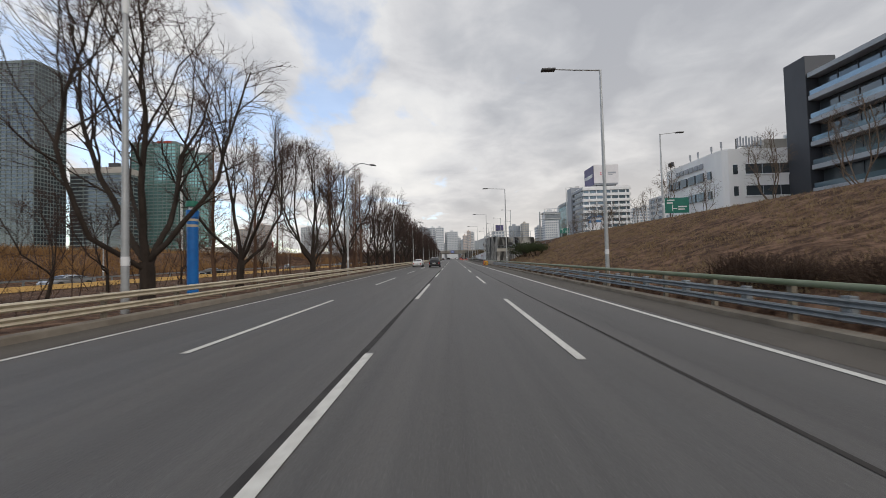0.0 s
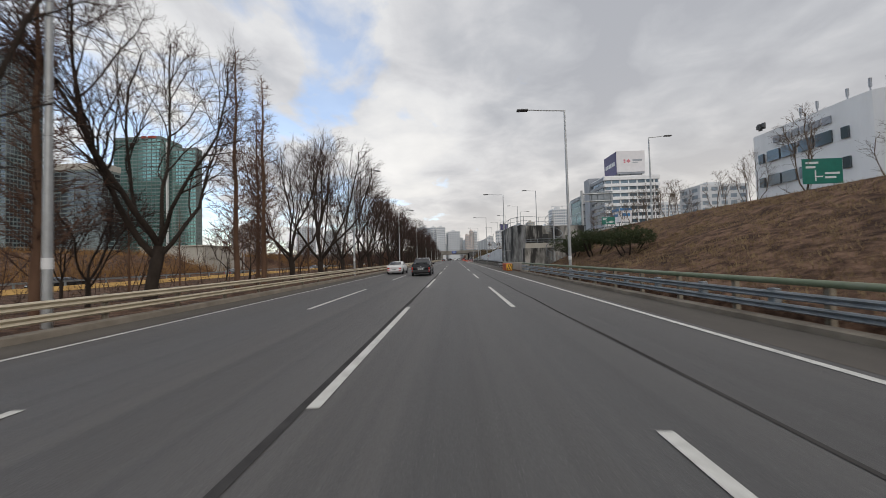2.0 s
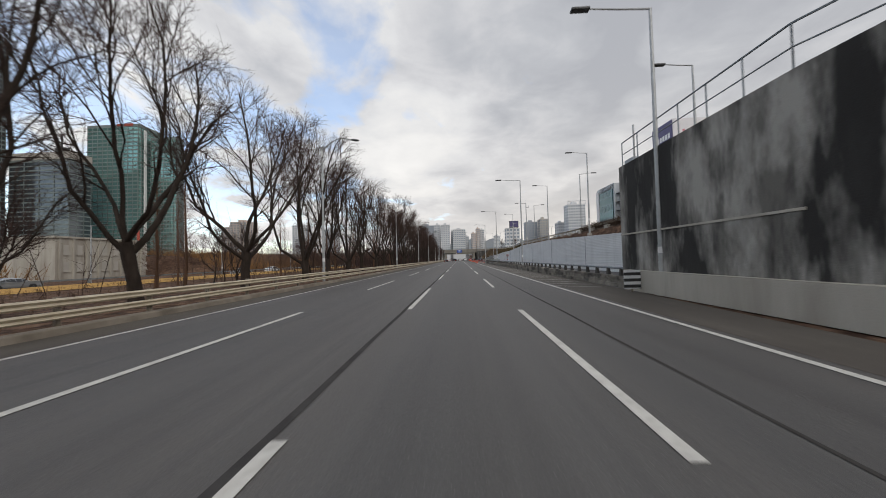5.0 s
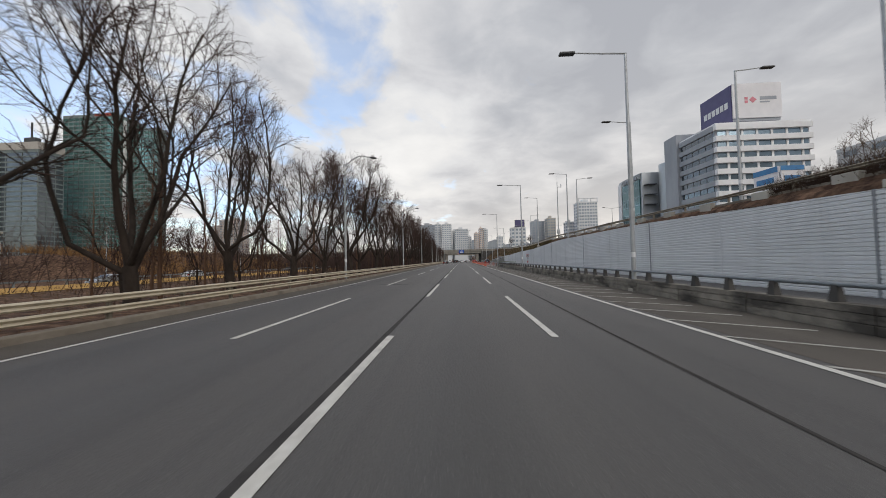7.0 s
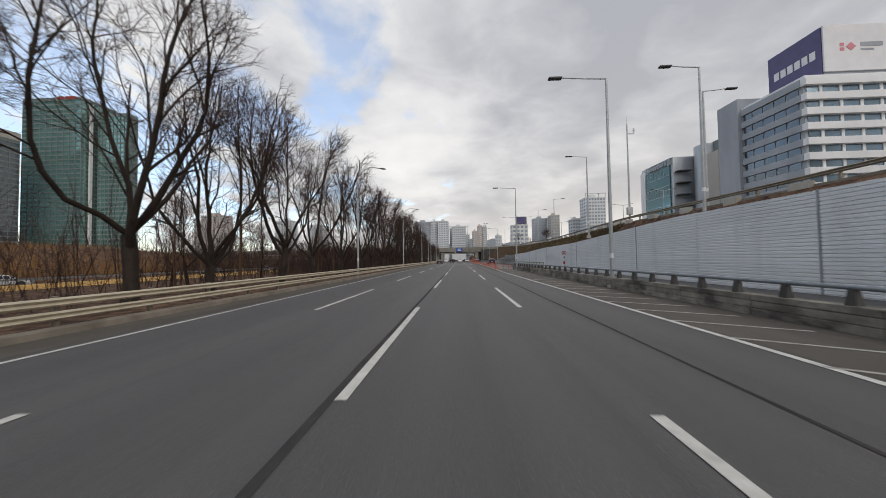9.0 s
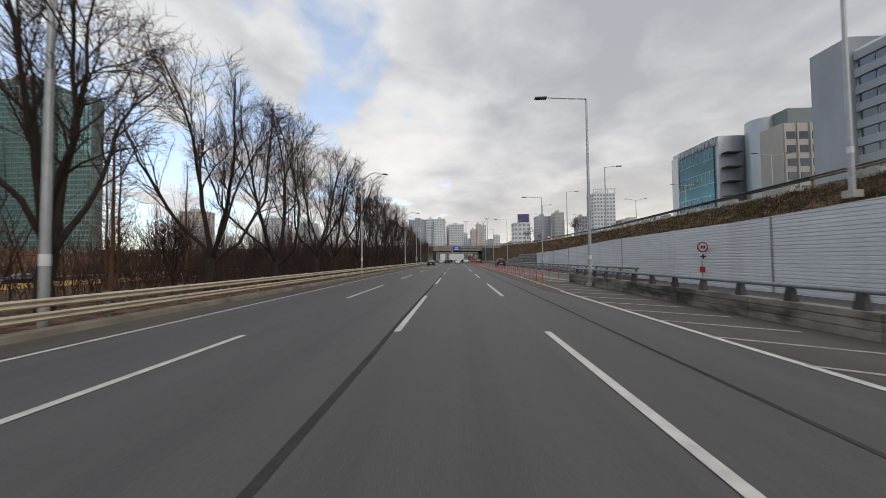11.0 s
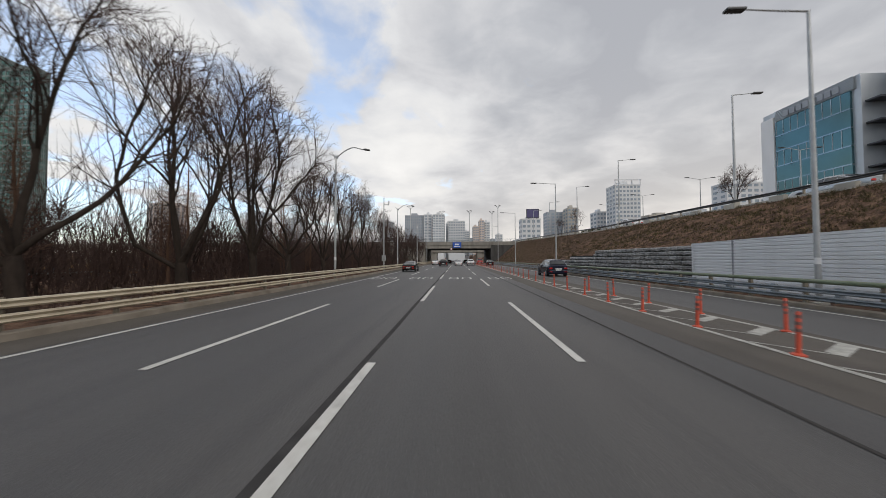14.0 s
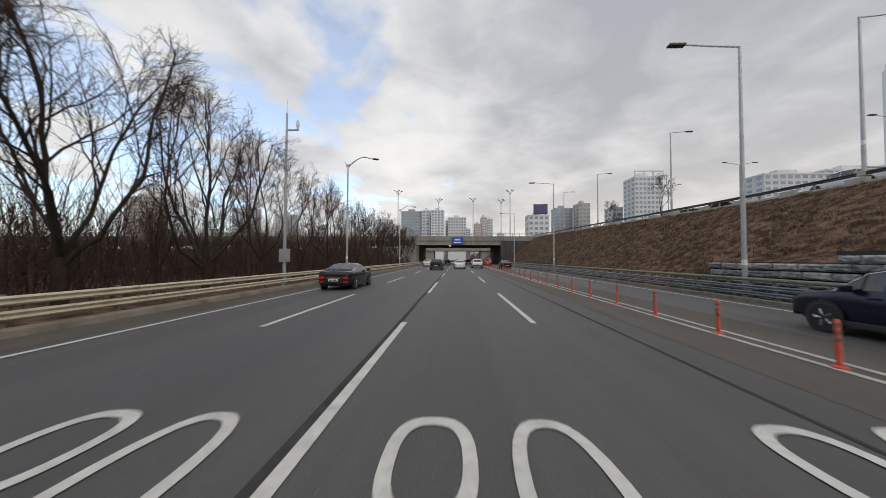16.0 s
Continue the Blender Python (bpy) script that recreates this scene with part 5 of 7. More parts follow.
SEDAN = [(-2.42, 0.84, 0.84, 0.86), (-2.30, 0.98, 0.98, 0.93), (-1.78, 1.0, 1.0, 0.97), (-0.75, 0.97, 1.40, 1.0), (0.05, 0.95, 1.455, 1.0), (0.62, 0.94, 1.38, 1.0), (1.28, 0.93, 0.93, 0.98), (2.05, 0.82, 0.82, 0.95), (2.38, 0.66, 0.66, 0.84)]
SUV = [(-2.25, 0.98, 0.98, 0.90), (-2.18, 1.05, 1.05, 0.95), (-1.75, 1.06, 1.58, 0.98), (-0.6, 1.03, 1.68, 1.0), (0.3, 1.01, 1.65, 1.0), (0.72, 1.0, 1.55, 1.0), (1.28, 1.0, 1.0, 0.98), (2.0, 0.92, 0.92, 0.95), (2.3, 0.74, 0.74, 0.86)]
PICKUP = [(-2.48, 1.02, 1.02, 0.94), (-2.42, 1.10, 1.10, 0.97), (-1.30, 1.16, 1.16, 1.0), (-0.72, 1.12, 1.70, 1.0), (0.2, 1.08, 1.78, 1.0), (0.72, 1.06, 1.68, 1.0), (1.35, 1.05, 1.05, 0.99), (2.1, 0.98, 0.98, 0.96), (2.45, 0.80, 0.80, 0.88)]
VAN = [(-2.4, 1.0, 1.0, 0.93), (-2.36, 1.1, 1.1, 0.95), (-2.2, 1.12, 1.85, 0.97), (0.5, 1.1, 1.9, 1.0), (1.2, 1.08, 1.75, 1.0), (1.9, 1.0, 1.0, 0.97), (2.4, 0.8, 0.8, 0.88)]

truck = vehicle("pickup_truck", "charcoal pickup truck with a sloping bed cover and roof rails", (-3.45, 59.7, 0), 0, "black_car", PICKUP, 1.9, (-1.55, 1.5), 0.37, "pickup")
part("bed_cover", boxes((-0.86, 0.86, -2.43, -1.25, 1.135, 1.20), bevel=0.03), "black_car", truck)
for sd in (-1, 1):
    part("roof_rail", tube(bmesh.new(), [(sd * 0.64, -0.62, 1.72), (sd * 0.64, -0.45, 1.82), (sd * 0.64, 0.55, 1.82), (sd * 0.64, 0.7, 1.74)], 0.02, 6), "chrome", truck)
part("emblem", lathe(bmesh.new(), [(0.055, -0.05), (0.055, 0.0), (0, 0.0)], 12, "y", (0, -2.46, 0.93)), "chrome", truck)

black = vehicle("sedan", "glossy black sedan with bright window trim and red light bar", (-6.95, 230.0, 0), 0, "grey_car", SEDAN, 1.86, (-1.45, 1.42), 0.34, "sedan", lamp_bar=True)
vehicle("suv_car", "dark navy crossover car on the slip road", (9.5, 217.1, 0), 0, "navy_car", SUV, 1.9, (-1.42, 1.42), 0.36, "sedan")
vehicle("suv_car", "dark grey sport utility car on the through lane", (-3.45, 262.0, 0), 0, "black_car", SUV, 1.9, (-1.42, 1.42), 0.36, "suv")
white = vehicle("sedan", "white sedan on the expressway", (-6.95, 64.5, 0), 0, "white_car", SEDAN, 1.84, (-1.45, 1.42), 0.33, "sedan")
copy_thing(white, pose(0.2, 268, 0))
copy_thing(white, pose(-6.9, 285, 0))
wsuv = vehicle("suv_car", "white sport utility car on the expressway", (3.45, 272, 0), 0, "white_car", SUV, 1.9, (-1.42, 1.42), 0.36, "suv")
old = vehicle("sedan", "dark older sedan on the slip road", (8.4, 270, 0), 0, "black_car", SEDAN, 1.8, (-1.4, 1.4), 0.32, "sedan")
vehicle("van", "red van on the slip road by the bridge", (7.6, 296, 0), 0, "red_car", VAN, 1.85, (-1.5, 1.45), 0.33, "van")
dark = vehicle("sedan", "dark grey sedan far ahead under the bridge", (3.4, 318, 0), 0, "grey_car", SEDAN, 1.84, (-1.45, 1.42), 0.33, "sedan")
copy_thing(dark, pose(-3.4, 322, 0))
copy_thing(dark, pose(-0.2, 345, 0))
silver = vehicle("sedan", "silver sedan on the side road beyond the trees", (-46, 38, -0.72), 180, "silver_car", SEDAN, 1.84, (-1.45, 1.42), 0.33, "sedan", group="side road cars")
for x, y, tn, src in ((-46.5, 62, 180, dark), (-50, 98, 0, silver), (-46, 131, 180, silver), (-50.5, 150, 0, white), (-46, 176, 180, dark), (-46.2, 193, 180, white), (-46, 207, 180, silver), (-50, 222, 0, dark), (-46, 236, 180, white), (-46, 249, 180, silver), (-50, 262, 0, white), (-46, 275, 180, dark), (-46, 288, 180, silver)):
    c = copy_thing(src, pose(x, y, -0.72, 0, 0, tn))
    tagged(c, "car on the side road beyond the trees", "car", "side road cars")
for x, y, src in ((24.5, 205, silver), (25, 232, white), (24, 128, dark)):
    c = copy_thing(src, pose(x, y, table(y, RISE) + 0.03))
    tagged(c, "car on the upper road behind the rail", "car", "upper road cars")

# ================= buildings =================


def facade_windows(g, name, material, origin, along, up_rows, cols, w, h, out, proud=0.05):
    """Window panes set on a wall. origin: lower left corner; along: unit way in plan; cols: offsets; up_rows: sill heights; out: outward way."""
    ax, ay = along
    ox, oy = out
    bm = bmesh.new()
    box(bm, 0, w, -proud, 0.06, 0, h)
    m = Matrix(((ax, -ox, 0, 0), (ay, -oy, 0, 0), (0, 0, 1, 0), (0, 0, 0, 1)))
    bmesh.ops.transform(bm, verts=bm.verts, matrix=m)
    bmesh.ops.recalc_face_normals(bm, faces=bm.faces)
    me = bpy.data.meshes.new(name)
    bm.to_mesh(me)
    bm.free()
    me.materials.append(M[material])
    for z in up_rows:
        for c in cols:
            again(name, me, g, (origin[0] + ax * c, origin[1] + ay * c, z))


def dark_offices():
    g = thing("office_building", (0, 0, 0), "charcoal office block with open slab balconies and glazing", "building")
    part("fin_wall", boxes((71.0, 77.0, 66.8, 71.0, 3, 40.2), bevel=0.05), "bld_dark", g)
    part("core", boxes((73.5, 105, 22, 66.8, 3, 36.5)), "bld_dark", g)
    for k in range(7):
        z = 8.0 + 4.6 * k
        part("slab", boxes((71.2, 74, 22, 66.7, z, z + 0.95), bevel=0.05), "bld_grey", g)
        if k < 6:
            part("ribbon_glazing", boxes((73.3, 73.55, 22, 66.5, z + 0.95, z + 4.5)), "glass_dark", g)
            for j in range(14):
                part("mullion", boxes((73.2, 73.34, 23 + 3.1 * j, 23.12 + 3.1 * j, z + 0.95, z + 4.5)), "bld_dark", g)
            part("balustrade", boxes((71.3, 71.36, 22, 66.5, z + 0.95, z + 1.9)), "glass_blue", g, "pale glass balustrade")
    part("roof_louvre", boxes((71.4, 71.6, 22, 50, 36.6, 38.6)), "glass_blue", g)


dark_offices()


def white_offices():
    g = thing("office_building", (0, 0, 0), "white rendered office block with ribbon windows and rooftop aerials", "building")
    bm = bmesh.new()
    outline = [(58.7, 71.0), (92, 71.0), (92, 89.6), (57.9, 89.6), (57.6, 73.2), (57.9, 71.7)]
    lo = [bm.verts.new((x, y, 3)) for x, y in outline]
    hi = [bm.verts.new((x, y, 23.2)) for x, y in outline]
    bm.faces.new(hi)
    for k in range(len(outline)):
        j = (k + 1) % len(outline)
        bm.faces.new((lo[k], lo[j], hi[j], hi[k]))
    bmesh.ops.recalc_face_normals(bm, faces=bm.faces)
    part("wall", bm, "bld_white", g)
    for z in (8.6, 13.2, 17.8):
        part("ribbon_window", boxes((62.2, 84, 70.9, 71.15, z, z + 2.1)), "glass_dark", g)
        part("window", boxes((59.6, 60.5, 70.9, 71.15, z, z + 2.0)), "glass_dark", g)
        part("sill", boxes((62.0, 84, 70.8, 71.02, z - 0.25, z)), "bld_white", g)
        for j in range(5):
            part("mullion", boxes((65.5 + 3.6 * j, 65.6 + 3.6 * j, 70.84, 70.92, z, z + 2.1)), "bld_grey", g)
    facade_windows(g, "window", "glass_dark", (57.62, 73.0, 0), (0, 1), (8.6, 13.2, 17.6), (3.4, 6.0, 8.8, 11.4), 2.2, 1.9, (-1, 0), 0.25)
    facade_windows(g, "window", "glass_dark", (57.62, 73.0, 0), (0, 1), (8.6, 13.2, 17.6), (1.2, 14.3), 0.9, 1.7, (-1, 0), 0.3)
    for k in range(6):
        part("lettering", boxes((57.35, 57.6, 76.4 + 1.55 * k, 77.5 + 1.55 * k, 20.6, 21.7)), "bld_grey", g)
    rnd = random.Random(3)
    for k in (0, 1, 3, 4):
        x, y = 58.4, 72.5 + 2.3 * k + rnd.uniform(-0.5, 0.5)
        part("aerial", boxes((x - 0.06, x + 0.06, y - 0.06, y + 0.06, 23.2, 24.4 + rnd.random() * 0.5), (x - 0.15, x + 0.15, y - 0.1, y + 0.1, 23.9, 25.0 + rnd.random() * 0.4)), "bld_grey", g)
    for k in range(7):
        x, y = 58.2 + rnd.uniform(0, 0.9), 88.0 + rnd.uniform(0, 1.2)
        part("aerial_drum", lathe(bmesh.new(), [(0.0, 0.0), (0.3, 0.02), (0.3, 0.7), (0.0, 0.72)], 10, "z", (x, y, 23.9 + rnd.uniform(0, 0.9))), "dark_steel", g)
    part("aerial_frame", boxes((63, 68.5, 74, 74.15, 24.6, 24.8), (63, 63.15, 74, 74.15, 23.2, 26.4), (68.3, 68.5, 74, 74.15, 23.2, 26.4)), "dark_steel", g)
    for k in range(9):
        x = 63.2 + 0.62 * k
        part("aerial", boxes((x, x + 0.22, 73.8, 74.0, 24.3 + 0.2 * (k % 3), 26.5 + 0.3 * (k % 2))), "bld_grey", g)
    part("roof_hut", boxes((70, 75, 75, 81, 23.2, 26.4)), "bld_beige", g)


white_offices()


def stepped_offices():
    g = thing("office_building", (0, 0, 0), "white office block with balcony bands, its flank coloured grey for shade", "building")
    # Grey body and side bands put the flank's shade into the colour.
    part("wall", boxes((76.4, 103, 192.0, 212, 3, 40.0)), "bld_grey", g)
    for k in range(11):
        z = 38.6 - 3.3 * k
        part("front_band", boxes((76.0, 103.2, 191.0, 192.2, z, z + 1.55), bevel=0.04), "bld_white", g)
        if k:
            part("ribbon_window", boxes((77.0, 102.6, 191.88, 192.05, z + 1.55, z + 3.3)), "glass_blue", g)
            for j in range(6):
                part("pier", boxes((79.5 + 4.2 * j, 80.1 + 4.2 * j, 191.7, 191.95, z + 1.5, z + 3.35)), "bld_white", g)
        part("side_band", boxes((75.9, 76.45, 192.2, 207.5, z, z + 1.6), bevel=0.03), "bld_grey", g)
        if k:
            for j in range(5):
                part("side_window", boxes((76.25, 76.42, 193 + 2.9 * j, 195.5 + 2.9 * j, z + 1.7, z + 3.2)), "glass_dark", g)
    part("stair_tower", boxes((75.2, 82, 207.6, 214.4, 3, 43.5), bevel=0.05), "bld_grey", g)
    for k in range(7):
        part("stair_window", boxes((76.8, 77.6, 207.5, 207.64, 12 + 4.2 * k, 13.4 + 4.2 * k)), "black", g)
    part("parapet", boxes((76.2, 103, 191.4, 212, 40.0, 40.8)), "bld_white", g)
    b = thing("roof_billboard", (0, 0, 0), "rooftop billboard with purple flank and white front", "billboard")
    part("frame", boxes((84.6, 98.5, 195.4, 207.8, 42.6, 54.0)), "bld_grey", b)
    part("front_panel", boxes((84.4, 98.7, 195.0, 195.35, 43.4, 54.2), bevel=0.04), "bill_white", b, "white panel with pink marks")
    part("flank_panel", boxes((84.15, 84.5, 195.4, 208.2, 42.5, 54.0), bevel=0.04), "bill_purple", b, "purple panel with pale lettering shapes")
    rnd = random.Random(2)
    for k in range(6):
        y = 206.6 - 1.75 * k
        part("lettering", boxes((84.08, 84.14, y - 1.3, y, 47.2, 49.2)), "sign_white", b)
    q = bmesh.new()
    vs = [q.verts.new(p) for p in ((89.2, 194.93, 49.0), (90.3, 194.93, 48.0), (91.4, 194.93, 49.0), (90.3, 194.93, 50.0))]
    q.faces.new(vs)
    ex = bmesh.ops.extrude_face_region(q, geom=list(q.faces))
    bmesh.ops.translate(q, verts=[v for v in ex["geom"] if isinstance(v, bmesh.types.BMVert)], vec=(0, 0.06, 0))
    part("mark", q, "bill_pink", b, "pink diamond mark")
    part("mark", boxes((87.9, 88.8, 194.93, 195.0, 49.1, 49.9), (87.9, 88.8, 194.93, 195.0, 48.0, 48.8)), "bill_pink", b, "pink squares")
    part("lettering", boxes((92.4, 97.2, 194.93, 195.0, 48.9, 49.9)), "bld_grey", b)
    part("lettering", boxes((92.4, 95.2, 194.93, 195.0, 48.0, 48.4)), "bld_grey", b)
    for x in (86, 91.5, 97):
        part("strut", boxes((x, x + 0.3, 196, 196.4, 40.5, 43)), "dark_steel", b)


stepped_offices()


def glass_offices():
    g = thing("office_building", (0, 0, 0), "silver clad office block with teal curtain wall and beige wing", "building")
    part("frame", boxes((91.2, 115, 259.5, 283, 3, 43.6), bevel=0.05), "bld_metal", g)
    part("end_wall", boxes((90.4, 93, 279.2, 283, 3, 42.0), bevel=0.05), "bld_white", g)
    for k in range(8):
        z = 6 + 4.3 * k
        part("curtain_wall", boxes((90.7, 91.25, 261.2, 279.0, z + 0.3, z + 4.3)), "glass_teal", g)
        part("spandrel", boxes((90.6, 90.72, 261.2, 279.0, z, z + 0.3)), "glass_blue", g)
        for j in range(9):
            if k % 2:
                part("mullion", boxes((90.62, 90.74, 263 + 1.95 * j, 263.1 + 1.95 * j, z + 0.3, z + 4.3)), "bld_metal", g)
    for k in range(8):
        part("roof_louvre", boxes((90.6, 91.2, 260.4, 279, 40.6 + 0.38 * k, 40.8 + 0.38 * k)), "bld_metal", g)
    for k in range(8):
        part("lettering", boxes((90.3, 90.55, 263 + 1.7 * k, 264.3 + 1.7 * k, 40.9, 42.4)), "bld_grey", g)
    for k in range(6):
        part("balcony", boxes((92, 97, 256.8, 259.6, 12 + 5 * k, 12.35 + 5 * k)), "bld_dark", g)
    part("drum", lathe(bmesh.new(), [(4.3, 3), (4.3, 46.2), (0, 46.3)], 26, "z", (101.5, 254.5, 0)), "bld_metal", g, "ribbed silver drum", smooth=True)
    part("block", boxes((99.5, 113, 252, 258.5, 3, 45.4), bevel=0.05), "bld_metal", g)
    part("beige_wing", boxes((98.2, 126, 244.5, 252, 3, 41.5), bevel=0.05), "bld_beige", g)
    for k in range(8):
        for j in range(7):
            x = 99.4 + 3.7 * j
            part("window", boxes((x, x + 2.5, 244.4, 244.55, 8 + 4.1 * k, 10.2 + 4.1 * k)), "glass_dark", g)
    for j in range(8):
        part("fin", boxes((98.5 + 3.7 * j, 98.9 + 3.7 * j, 244.1, 244.5, 3, 41.5)), "bld_beige", g)
    part("roof_screen", boxes((101, 124, 245.5, 251, 41.5, 46.5)), "bld_slate", g)


glass_offices()


def shop_sign_building():
    g = thing("shop_building", (0, 0, 0), "low building with a large white and blue roof sign", "building")
    part("wall", boxes((66, 80, 167, 180, 3, 13.0)), "bld_beige", g)
    part("sign_front", boxes((70.9, 75.6, 166.6, 166.95, 15.2, 21.0), bevel=0.03), "bill_white", g)
    part("sign_flank", boxes((70.5, 70.85, 167.0, 173, 15.2, 21.0), bevel=0.03), "bill_white", g)
    part("sign_band", boxes((70.8, 75.7, 166.5, 166.6, 20.0, 21.0)), "bill_blue", g, "blue band")
    part("sign_band", boxes((70.4, 70.5, 167, 173, 19.8, 21.0)), "bill_blue", g, "blue band")
    part("lettering", boxes((71.5, 74.9, 166.5, 166.6, 17.6, 18.8)), "bill_blue", g)
    part("lettering", boxes((70.4, 70.5, 168, 172.2, 17.6, 18.8)), "bill_blue", g)
    part("strut", boxes((71, 71.3, 168, 168.3, 13, 15.4), (75, 75.3, 168, 168.3, 13, 15.4)), "dark_steel", g)


shop_sign_building()


def apartment(x0, x1, y, depth, top, mat_name, label, floors=15, cols=6, side_dark=False, base=0.0):
    g = thing("apartment_block", (0, 0, 0), label, "building", "distant blocks")
    part("wall", boxes((x0, x1, y, y + depth, base, top)), mat_name, g)
    part("roof_house", boxes((x0 + (x1 - x0) * 0.3, x0 + (x1 - x0) * 0.6, y + depth * 0.3, y + depth * 0.7, top, top + (top - base) * 0.05 + 1)), mat_name, g)
    part("parapet", boxes((x0 - 0.2, x1 + 0.2, y - 0.2, y + depth, top - 0.6, top + 0.5)), mat_name, g)
    cw, fh = (x1 - x0) / cols, (top - base) / floors
    sx, sgn, n = (x0, -1, max(2, int(depth / 5))) if x0 > 0 else (x1, 1, max(2, int(depth / 5)))
    front = boxes((0, cw * 0.62, -0.15, 0.05, 0, fh * 0.52))
    flank = boxes((min(0, sgn * 0.15), max(0, sgn * 0.15), 0, depth / n * 0.5, 0, fh * 0.5))
    spots = [[(x0 + cw * (j + 0.19), y, base + fh * (k + 0.25)) for k in range(int(floors * 0.2), floors) for j in range(cols)],
             [(sx, y + depth / n * (j + 0.25), base + fh * (k + 0.25)) for k in range(int(floors * 0.2), floors) for j in range(n)]]
    if y > 530:
        # too far off to tell the panes apart
        bm = bmesh.new()
        for src, at in zip((front, flank), spots):
            for x, yy, z in at:
                me = bpy.data.meshes.new("pane")
                src.to_mesh(me)
                me.transform(Matrix.Translation((x, yy, z)))
                bm.from_mesh(me)
                bpy.data.meshes.remove(me)
        front.free()
        flank.free()
        tagged(part("window_field", bm, "far_window", g), kind="stuff")
        return g
    for src, at in zip((front, flank), spots):
        me = bpy.data.meshes.new("window")
        src.to_mesh(me)
        src.free()
        me.materials.append(M["far_window"])
        for q in at:
            again("window", me, g, q)
    return g


apartment(126.5, 146, 448, 16, 60.5, "bld_far", "white apartment block with blue-grey windows and roof frame", 17, 7, base=4)
g = thing("roof_frame", (0, 0, 0), "white concrete frame on the apartment roof", "roof frame")
part("beam", boxes((126, 146.5, 447.5, 448.2, 64.2, 65.0)), "bld_far", g)
for x in (126.2, 132.5, 139, 145.6):
    part("column", boxes((x, x + 0.7, 447.5, 448.2, 60.5, 64.4)), "bld_far", g)
# blocks farther off to the right
def sloped_glass_block():
    g = thing("office_building", (0, 0, 0), "dark blue-grey glass office block with a planted end wall", "building")
    part("glazing", boxes((190, 230, 191, 218, 3, 56)), "glass_dark", g)
    for k in range(5):
        part("mullion", boxes((189.7, 190, 191 + 6.6 * k, 191.4 + 6.6 * k, 3, 56.2)), "bld_dark", g)
    for k in range(5):
        part("floor_band", boxes((189.75, 190, 191, 218, 14 + 10 * k, 14.5 + 10 * k)), "bld_dark", g)
    part("end_wall", boxes((189.4, 231, 185, 191, 3, 58), bevel=0.1), "black_shrub", g, "end wall overgrown with dark creeper")


sloped_glass_block()
apartment(228, 258, 211, 18, 79, "bld_far", "pale apartment tower with grey window strips", 24, 8, base=4)
apartment(250, 275, 278, 18, 64, "bld_tan", "brick-coloured block beyond the bank", 16, 6, base=4)
# grey blocks ahead on the bank
for x0, x1, y, top, mt, fl, co in ((61, 78.5, 492, 39, "bld_far", 8, 4), (92, 108, 520, 49, "bld_grey", 14, 4), (108, 118, 505, 51, "bld_beige", 14, 3), (121, 129, 470, 42, "bld_far", 11, 3), (148, 172, 440, 35, "bld_beige", 7, 6), (172, 196, 430, 36, "bld_far", 8, 6), (190, 230, 420, 55, "bld_far", 14, 9), (238, 285, 430, 60, "bld_far", 15, 10), (290, 330, 440, 66, "bld_far", 16, 8), (118, 140, 185, 33, "bld_far", 9, 5), (150, 172, 150, 44, "bld_grey", 11, 5), (130, 160, 105, 52, "bld_beige", 13, 6)):
    apartment(x0, x1, y, 14, top, mt, "mid-rise block behind the bank", fl, co, base=3)
g = thing("roof_billboard", (0, 0, 0), "dark video billboard on a roof", "billboard")
part("panel", boxes((65.4, 77.2, 492.4, 493.2, 40, 48.6), bevel=0.1), "bld_dark", g)
part("picture", boxes((66, 76.6, 492.2, 492.4, 40.6, 48)), "bill_purple", g, "dim blue-violet picture")
part("strut", boxes((67, 68, 493.2, 494, 38, 42), (75, 76, 493.2, 494, 38, 42)), "dark_steel", g)
# towers far ahead
for x0, x1, y, top, mt, fl, co in ((-61, -38, 566, 53, "bld_grey", 16, 10), (-38, -29, 562, 53.5, "bld_far", 16, 2), (-27, -14, 552, 52, "bld_far", 18, 4), (-13, -9.6, 580, 45, "bld_far", 16, 2), (-9.4, 9.6, 556, 45, "bld_far", 15, 7), (10, 16, 600, 37, "bld_far", 14, 2), (18.5, 25, 550, 38, "bld_tan", 14, 3), (25.5, 31, 552, 45, "bld_tan", 16, 2), (32, 38, 560, 44, "bld_far", 16, 3), (110, 128, 1100, 70, "bld_far", 16, 4), (-170, -140, 900, 84, "bld_far", 20, 6)):
    apartment(x0, x1, y, 20, top, mt, "tall pale apartment tower in the distance", fl, co)
for x0, x1, y, top, mt in ((-330, -300, 520, 62, "bld_tan"), (-372, -345, 560, 60, "bld_tan"), (-290, -262, 620, 66, "bld_far"), (-245, -220, 640, 60, "bld_far")):
    apartment(x0, x1, y, 18, top, mt, "tan apartment block beyond the river bank", 18, 6)


